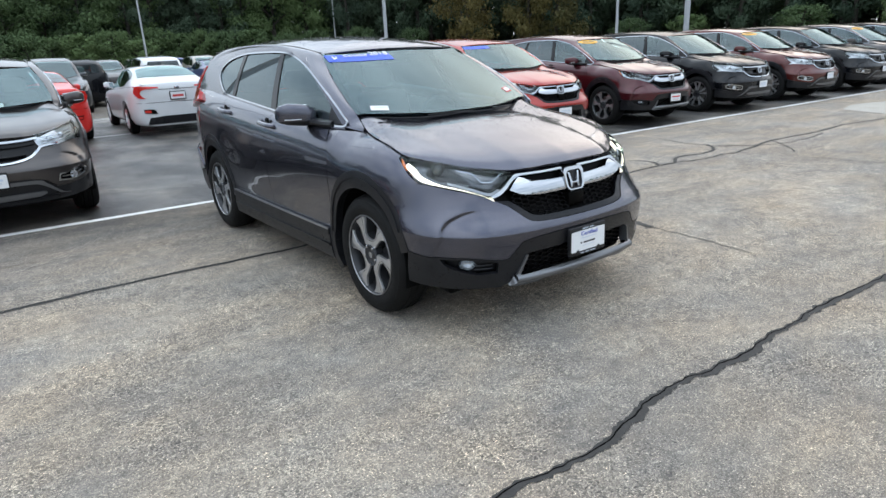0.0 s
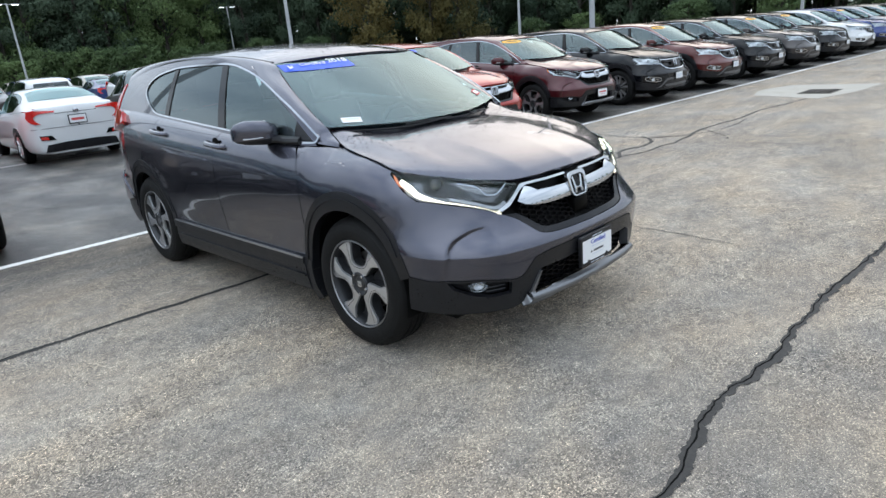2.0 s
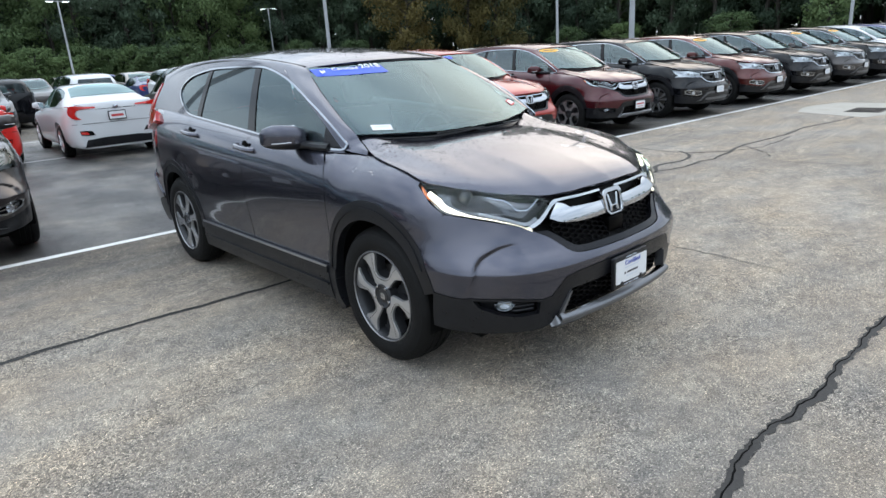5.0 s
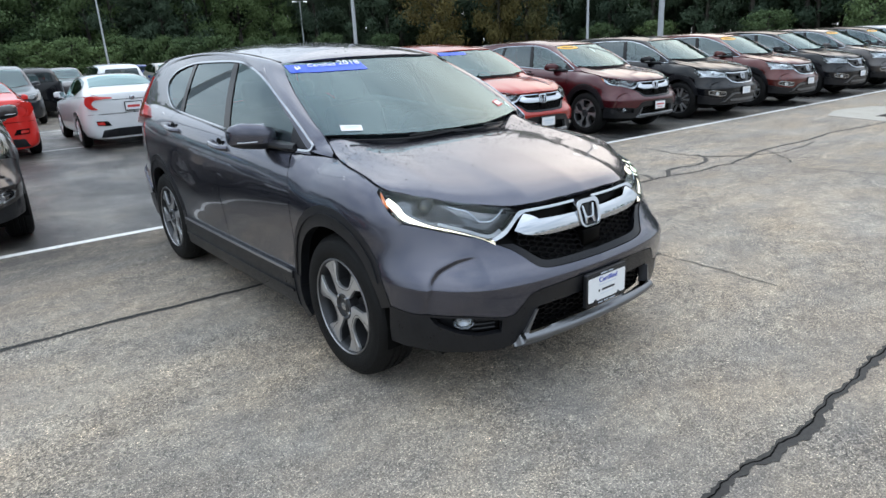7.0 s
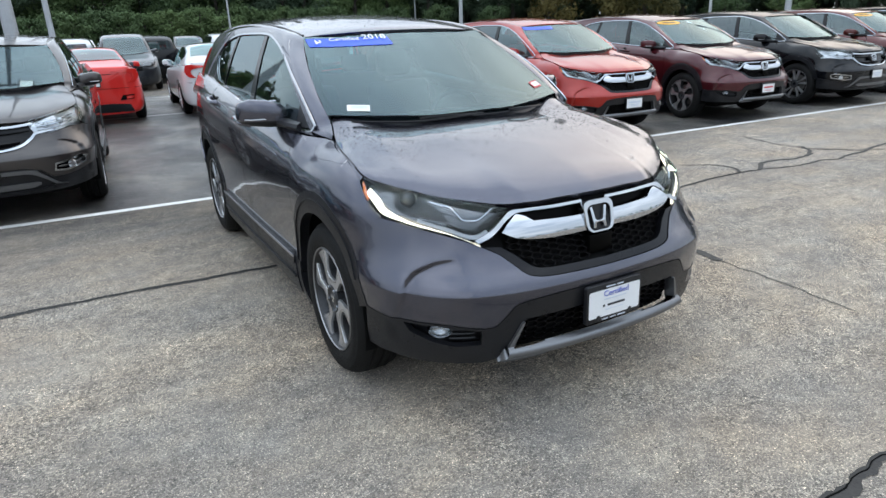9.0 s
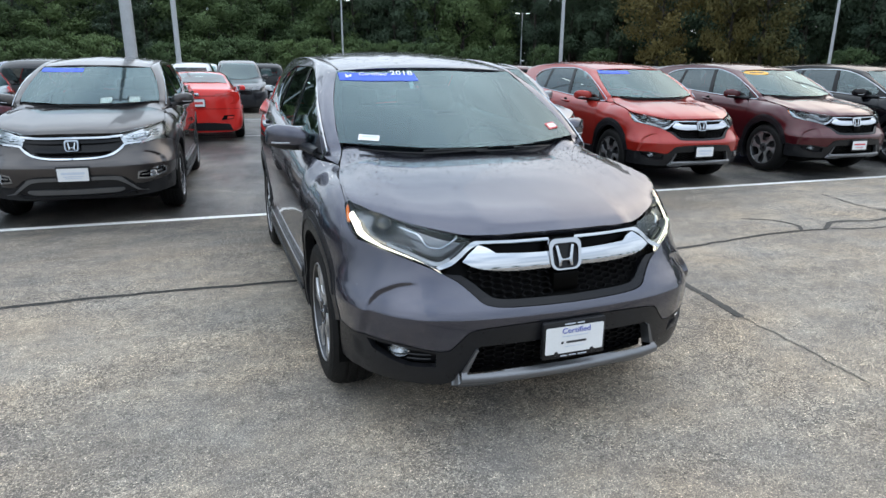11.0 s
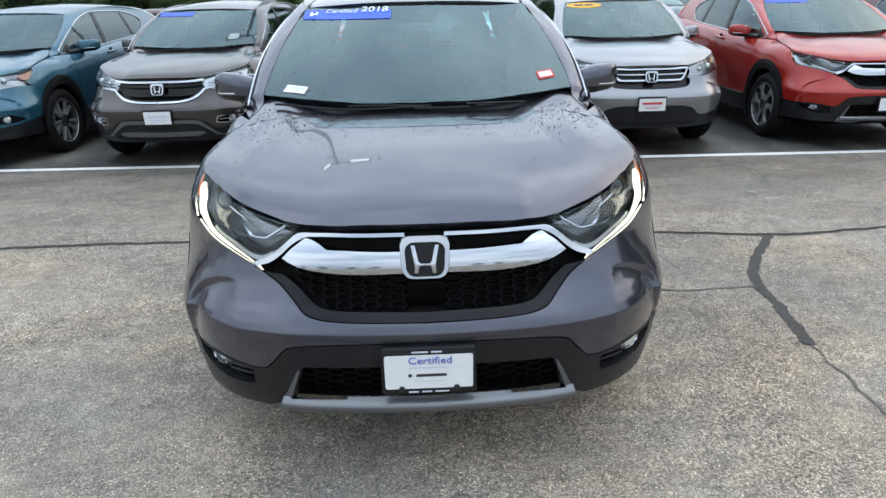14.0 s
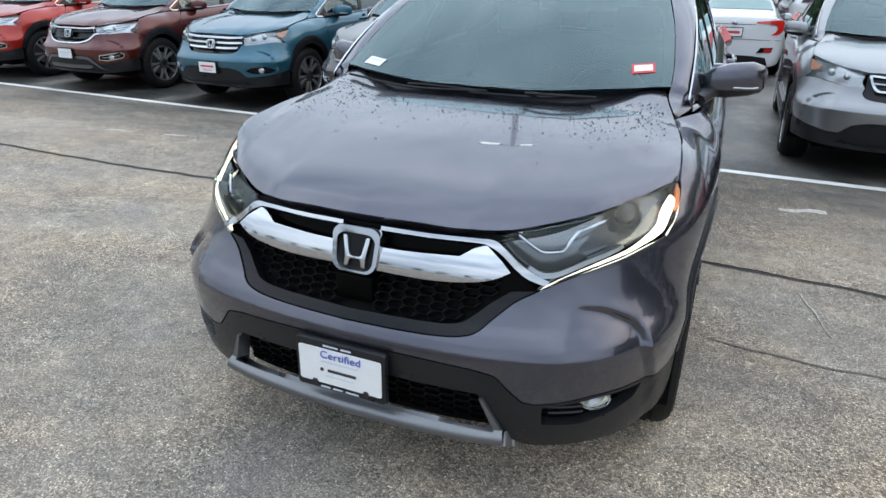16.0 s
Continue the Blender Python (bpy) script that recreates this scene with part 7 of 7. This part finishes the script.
# ---- trees ----
def leaf_material(name, c0, c1):
    m = bpy.data.materials.new(name)
    m.use_nodes = True
    n, l = m.node_tree.nodes, m.node_tree.links
    b = n["Principled BSDF"]
    ge = n.new("ShaderNodeNewGeometry")
    oi = n.new("ShaderNodeObjectInfo")
    ad = n.new("ShaderNodeMath")
    ad.operation, ad.inputs[1].default_value = "MULTIPLY_ADD", 0.22
    l.new(ge.outputs["Random Per Island"], ad.inputs[0])
    sc = n.new("ShaderNodeMath")
    sc.operation, sc.inputs[1].default_value = "MULTIPLY", 0.6
    l.new(oi.outputs["Random"], sc.inputs[0])
    l.new(sc.outputs[0], ad.inputs[2])
    r = n.new("ShaderNodeValToRGB")
    r.color_ramp.elements[0].position, r.color_ramp.elements[0].color = 0.1, (*c0, 1)
    r.color_ramp.elements[1].position, r.color_ramp.elements[1].color = 0.95, (*c1, 1)
    l.new(ad.outputs[0], r.inputs["Fac"])
    l.new(r.outputs["Color"], b.inputs["Base Color"])
    b.inputs["Roughness"].default_value = 0.7
    b.inputs["Specular IOR Level"].default_value = 0.25
    return m


M["leaf"] = leaf_material("green_leaves", (0.050, 0.084, 0.034), (0.112, 0.166, 0.060))
M["leaf_dark"] = leaf_material("dark_conifer_needles", (0.026, 0.046, 0.029), (0.058, 0.088, 0.050))
M["leaf_warm"] = leaf_material("yellowing_leaves", (0.04, 0.045, 0.014), (0.16, 0.12, 0.035))
M["bark"] = mat("grey_brown_bark", (0.032, 0.028, 0.022), 0.9, var=0.35, scale=4, bump=0.6, bscale=30)


def build_tree(height, spread, leaf, seed, conifer=False, low=0.12, count=9500):
    """A tapered trunk, bent limbs and a ragged crown of small leaf clumps."""
    rnd = random.Random(seed)
    t = new("tree")
    trunk = bmesh.new()
    lean = Vector((rnd.uniform(-0.4, 0.4), rnd.uniform(-0.4, 0.4), 0))
    axis = [Vector((0, 0, -0.1)) + (Vector((0, 0, height * 0.93)) + lean * 2) * k / 7 + Vector((rnd.uniform(-0.1, 0.1), rnd.uniform(-0.1, 0.1), 0)) * (k > 0) for k in range(8)]
    tube(axis, lambda q: 0.24 * (1 - q) + 0.03, 8, trunk)
    tips = []
    for k in range(22 if conifer else 16):
        q = low + (0.97 - low) * (k + 0.5) / (22 if conifer else 16)
        z = height * q
        base = axis[0].lerp(axis[-1], q)
        a = 2.4 * k + rnd.uniform(-0.4, 0.4)
        reach = spread * ((1.02 - q) ** 0.8 if conifer else (max(0.1, 1 - ((q - 0.5) / 0.58) ** 2)) ** 0.6) * rnd.uniform(0.75, 1.15)
        end = base + Vector((math.cos(a) * reach, math.sin(a) * reach, (-0.1 if conifer else 0.30) * reach))
        mid = base.lerp(end, 0.5) + Vector((0, 0, 0.12 * reach))
        tube(spline([base, mid, end], 2), lambda u: 0.06 * (1 - u) + 0.012, 5, trunk)
        for u in (0.45, 0.7, 0.95):
            tips.append((base.lerp(end, u) + Vector((0, 0, 0.1 * reach)), 0.34 * reach + 0.25))
    part("trunk", trunk, M["bark"], t)
    tips.append((axis[-1], 0.7))
    verts, faces = [], []
    for _ in range(count):
        c, r = rnd.choice(tips)
        d = Vector((rnd.gauss(0, 1), rnd.gauss(0, 1), rnd.gauss(0, 0.7)))
        p = c + d * r * 0.40
        if p.z < 0.15:
            p.z = 0.15 + rnd.random() * 0.3
        s = rnd.uniform(0.08, 0.18)
        n1 = (d.normalized() * 0.9 + Vector((rnd.gauss(0, 0.45), rnd.gauss(0, 0.45), rnd.gauss(0.35, 0.4)))).normalized()
        u = n1.orthogonal().normalized()
        v = n1.cross(u)
        an = rnd.uniform(0, 6.28)
        u, v = u * math.cos(an) + v * math.sin(an), v * math.cos(an) - u * math.sin(an)
        i = len(verts)
        verts += [p - u * s, p - v * s * 0.55 + n1 * 0.03, p + u * s, p + v * s * 0.55 + n1 * 0.03, p + n1 * 0.09 * rnd.random()]
        faces += [(i, i + 1, i + 4), (i + 1, i + 2, i + 4), (i + 2, i + 3, i + 4), (i + 3, i, i + 4)]
    me = bpy.data.meshes.new("crown")
    me.from_pydata([tuple(p) for p in verts], [], faces)
    finish("crown", me, leaf, t)
    return t


kinds = [
    (build_tree(13.0, 3.6, M["leaf"], 1), "tall leafy green tree at the edge of the lot"),
    (build_tree(14.5, 3.2, M["leaf_dark"], 2, True), "tall dark conifer at the edge of the lot"),
    (build_tree(11.0, 3.8, M["leaf"], 3, low=0.06), "broad green tree branching low"),
    (build_tree(15.5, 3.4, M["leaf_dark"], 4, low=0.1), "tall dark green tree in the woods"),
    (build_tree(10.0, 3.4, M["leaf_warm"], 5, low=0.08), "tree with yellowing autumn leaves"),
    (build_tree(4.2, 1.9, M["leaf"], 6, low=0.05, count=3200), "small bright green tree before the woods"),
]
for ob, lab in kinds:
    tagged(ob, lab, "tree", "edge of the woods")
rnd = random.Random(11)
used = set()


tree_line = curve((-180, 0.9), (-62, 0.72), (-14, 0.70), (-4, 0.86), (12, 1.1), (30, 1.3), (110, 1.3), (180, 0.95))


def plant(i, x, y):
    tall = 1.0 if i == 5 else 1.12 * tree_line(math.degrees(math.atan2(x, y)))
    m = pose(x, y, 0, 0, 0, rnd.uniform(0, 360)) @ Matrix.Diagonal((*(rnd.uniform(0.9, 1.15),) * 2, tall * rnd.uniform(0.85, 1.15), 1))
    ob = kinds[i][0]
    if i in used:
        c = copy_thing(ob, Matrix.Identity(4))
        c.matrix_basis = m
    else:
        used.add(i)
        ob.matrix_basis = m


def forest_edge(deg):
    """The woods' distance from the lot's corner in a direction, degrees from +y towards +x."""
    return curve((-180, 120), (-90, 70), (-40, 74), (0, 80), (30, 84), (55, 80), (75, 74), (100, 80), (180, 120))(deg)


a = -62.0
while a < 91:
    for depth in range(4):
        d = forest_edge(a) + depth * 4.5 + rnd.uniform(-1.5, 1.5)
        b = radians(a + rnd.uniform(-1.2, 1.2) + 1.1 * (depth % 2))
        light = any(lo < a < hi for lo, hi in ((-30, -9), (-3.5, 10.5), (19.5, 26)))
        i = rnd.choice((1, 3, 3, 1, 0)) if depth else rnd.choice((0, 2, 2) if light else (1, 3, 3, 1))
        plant(i, d * math.sin(b), d * math.cos(b))
    a += 2.55
for az in (-47, -33, -26, -19, -15.5, -12.5, -9, -4, -1.5, 0.8, 2.5, 4.4, 6.0, 8.4, 10.2, 12.1, 14.0, 15.6, 17.7, 19.4, 22.5, 24.8, 29.0, 33.5, 53.0, 57.5, 66.0, 73.0, 81.0):
    d = forest_edge(az) - 4 - 3 * rnd.random()
    plant(5, d * math.sin(radians(az)), d * math.cos(radians(az)))
for az in (44, 46.5, 38.5):
    plant(4, 70 * math.sin(radians(az)), 70 * math.cos(radians(az)))
a = 110
while a < 296:
    d = (230 if a < 160 else 135) + rnd.uniform(-9, 9)
    plant(rnd.choice((0, 2, 3)), d * math.sin(radians(a)), d * math.cos(radians(a)))
    a += 2.9 if a < 150 or a > 250 else 6.5
# the depth of the woods behind the first trees
verts, faces = [], []
for _ in range(38000):
    g = rnd.uniform(-64, 93)
    d = forest_edge(g) + rnd.uniform(17, 23)
    z = 0.4 + 14.5 * tree_line(g) * rnd.random() ** 1.25
    p = Vector((d * math.sin(radians(g)), d * math.cos(radians(g)), z))
    n1 = Vector((rnd.gauss(0, 0.6) - math.sin(radians(g)), rnd.gauss(0, 0.6) - math.cos(radians(g)), rnd.gauss(0.5, 0.6))).normalized()
    u = n1.orthogonal().normalized()
    v = n1.cross(u)
    s = rnd.uniform(0.4, 0.8)
    i = len(verts)
    verts += [tuple(q) for q in (p - u * s, p - v * s * 0.7, p + u * s, p + v * s * 0.7, p + n1 * 0.2)]
    faces += [(i, i + 1, i + 4), (i + 1, i + 2, i + 4), (i + 2, i + 3, i + 4), (i + 3, i, i + 4)]
me = bpy.data.meshes.new("far_woods")
me.from_pydata(verts, [], faces)
tagged(finish("far_woods", me, M["leaf_dark"], None), "dense dark green woods behind the first trees", "woods", kind="stuff")
# a grassy bank under the woods
M["bank"] = mat("rough_grass_bank", (0.045, 0.06, 0.022), 0.95, var=0.5, scale=0.6, bump=0.5, bscale=8)
bm = bmesh.new()
rows = [[], [], []]
for k in range(0, 91):
    g = -70 + 2 * k
    for r, (dd, z) in zip(rows, ((-6, 0.02), (-2, 0.35), (60, 2.5))):
        d = forest_edge(g) + dd
        r.append(bm.verts.new((d * math.sin(radians(g)), d * math.cos(radians(g)), z)))
for r0, r1 in zip(rows, rows[1:]):
    for k in range(len(r0) - 1):
        bm.faces.new((r0[k], r0[k + 1], r1[k + 1], r1[k]))
bmesh.ops.recalc_face_normals(bm, faces=bm.faces)
tagged(part("grass_bank", bm, M["bank"], None), "dark grassy bank below the woods", "bank", kind="structure")


# ---- cars ----
def tint(car, old, fresh):
    """Gives a copied car another paint."""
    for o in car.children_recursive:
        if o.type == "MESH" and o.data.materials and o.data.materials[0] == M[old]:
            o.material_slots[0].link = "OBJECT"
            o.material_slots[0].material = M[fresh]


main_car = build_crossover("grey", "c", 0)
tagged(main_car, "dark grey compact crossover, damp, daytime lights lit, blue sale strip", "car")
red_car = copy_thing(main_car, pose(4.85, 4.67, 0, 0, 0, -2))
tint(red_car, "grey", "red")
tagged(red_car, "orange-red compact crossover parked in its bay", "car", "parked front row")
dred = copy_thing(main_car, pose(7.6, 4.6, 0, 0, 0, -2))
tint(dred, "grey", "dred")
for c in (red_car, dred):
    tint(c, "drl", "bowl_pale")
tagged(dred, "dark red compact crossover parked in its bay", "car", "parked front row")
raindrops(main_car, 2300)
screen_extras(main_car)
plate(main_car, -0.925, 0.470, text=True)
banner(main_car, M["banner"])
for c in (red_car, dred):
    plate(c, -0.925, 0.470, red=c is dred)
    banner(c, M["banner"], False) if c is red_car else oval_sticker(c)

older = build_crossover("steel", "b", 1)
older.matrix_basis = pose(-2.55, 4.77, 0, 0, 0, -2.6)
tagged(older, "warm grey older crossover parked beside the empty bay", "car", "parked front row")
plate(older, -0.925, 0.52)
for k, (colour, words) in enumerate((("black", "black older crossover"), ("brown", "reddish-brown older crossover"), ("black", "black older crossover"), ("steel", "warm grey older crossover"), ("black", "black older crossover"), ("white", "white older crossover"), ("navy", "dark blue older crossover"), ("silver", "silver older crossover"), ("tan", "pale gold older crossover"), ("steel", "warm grey older crossover"))):
    x = 10.3 + 2.68 * k
    c = copy_thing(older, pose(x, row_y(x) + 0.97, 0, 0, 0, -2))
    tint(c, "steel", colour)
    tagged(c, words + " parked in the long row", "car", "parked front row")
    if k in (1, 3, 4, 6):
        oval_sticker(c)
banner(older, M["banner"], False)
blue = build_crossover("blue", "a", 1)
blue.matrix_basis = pose(-4.95, 5.0, 0, 0, 0, -2)
tagged(blue, "teal-blue older crossover with barred chrome grille", "car", "parked front row")
plate(blue, -0.925, 0.50, red=True)
for x, colour, words in ((-7.55, "brown", "reddish-brown older crossover"), (-10.1, "red", "orange-brown older crossover"), (-12.7, "steel", "warm grey older crossover")):
    c = copy_thing(older, pose(x, row_y(x) + 0.97, 0, 0, 0, -2))
    tint(c, "steel", colour)
    tagged(c, words + " parked in the row", "car", "parked front row")
silv = build_crossover("silver", "s", 1)
silv.matrix_basis = pose(2.4, 4.75, 0, 0, 0, -2)
tagged(silv, "silver older crossover with small grille, parked in its bay", "car", "parked front row")
plate(silv, -0.925, 0.52, red=True)
oval_sticker(silv)

# ---- rows behind ----
white_car = build_simple("sedan", "white", True)
white_car.matrix_basis = pose(1.10, 14.8, 0, 0, 0, 178)
tagged(white_car, "white sedan showing its tail with red wraparound lamps", "car", "parked second row")
tomato = build_simple("sedan", "tomato", True)
tomato.matrix_basis = pose(-1.40, 14.8, 0, 0, 0, 178)
tagged(tomato, "bright red sedan showing its tail", "car", "parked second row")
van = build_simple("van", "steel", True)
van.matrix_basis = pose(-0.25, 20.3, 0, 0, 0, -2)
tagged(van, "dark grey minivan facing the second row", "car", "parked third row")
tint(van, "steel", "slate")
suv = build_simple("suv", "black")
suv.matrix_basis = pose(-4.2, 14.9, 0, 0, 0, 178)
tagged(suv, "black crossover parked behind the front row", "car", "parked second row")
navy_car = copy_thing(white_car, pose(7.8, 32.5, 0, 0, 0, 178))
tint(navy_car, "white", "navy")
tagged(navy_car, "dark blue sedan showing its tail", "car", "parked far rows")
fill = random.Random(5)
words = {"black": "black", "silver": "silver", "white": "white", "steel": "warm grey", "grey": "dark grey", "navy": "dark blue", "dred": "dark red", "tan": "pale gold"}
names = list(words)
far_car = build_simple("suv", "black", far=True)
far_car.matrix_basis = pose(0.92, 26.2, 0, 0, 0, 178)
tagged(far_car, "black crossover far off in the lot", "car", "parked far rows")
for row, (y0, turn, gname) in enumerate(((14.9, 178, "parked second row"), (20.4, -2, "parked third row"), (26.2, 178, "parked far rows"), (35.5, -2, "parked far rows"), (41.3, 178, "parked far rows"), (50.5, -2, "parked far rows"), (56.3, 178, "parked far rows"))):
    for k in range(-9, 14 if row < 2 else 18):
        x = 0.92 + 2.62 * k + (0.3 if row > 2 else 0)
        if (row == 0 and k in (-1, 0, -2)) or (row == 1 and k in (-1, 0, 1)) or (row == 2 and k == 0) or fill.random() < (0.1 if row < 2 else 0.15):
            continue
        kind = fill.choice((suv, suv, white_car)) if row != 1 else fill.choice((suv, suv, van))
        old = "black" if kind is suv else "white" if kind is white_car else "steel"
        if row > 1:
            kind, old = far_car, "black"
        c = copy_thing(kind, pose(x + fill.uniform(-0.12, 0.12), y0 - 0.036 * x + fill.uniform(-0.2, 0.2), 0, 0, 0, turn))
        col = fill.choice(names)
        tint(c, old, col)
        form = "crossover" if kind in (suv, far_car) else "sedan" if kind is white_car else "minivan"
        tagged(c, f"{words[col]} {form} parked in a row of the lot", "car", gname)
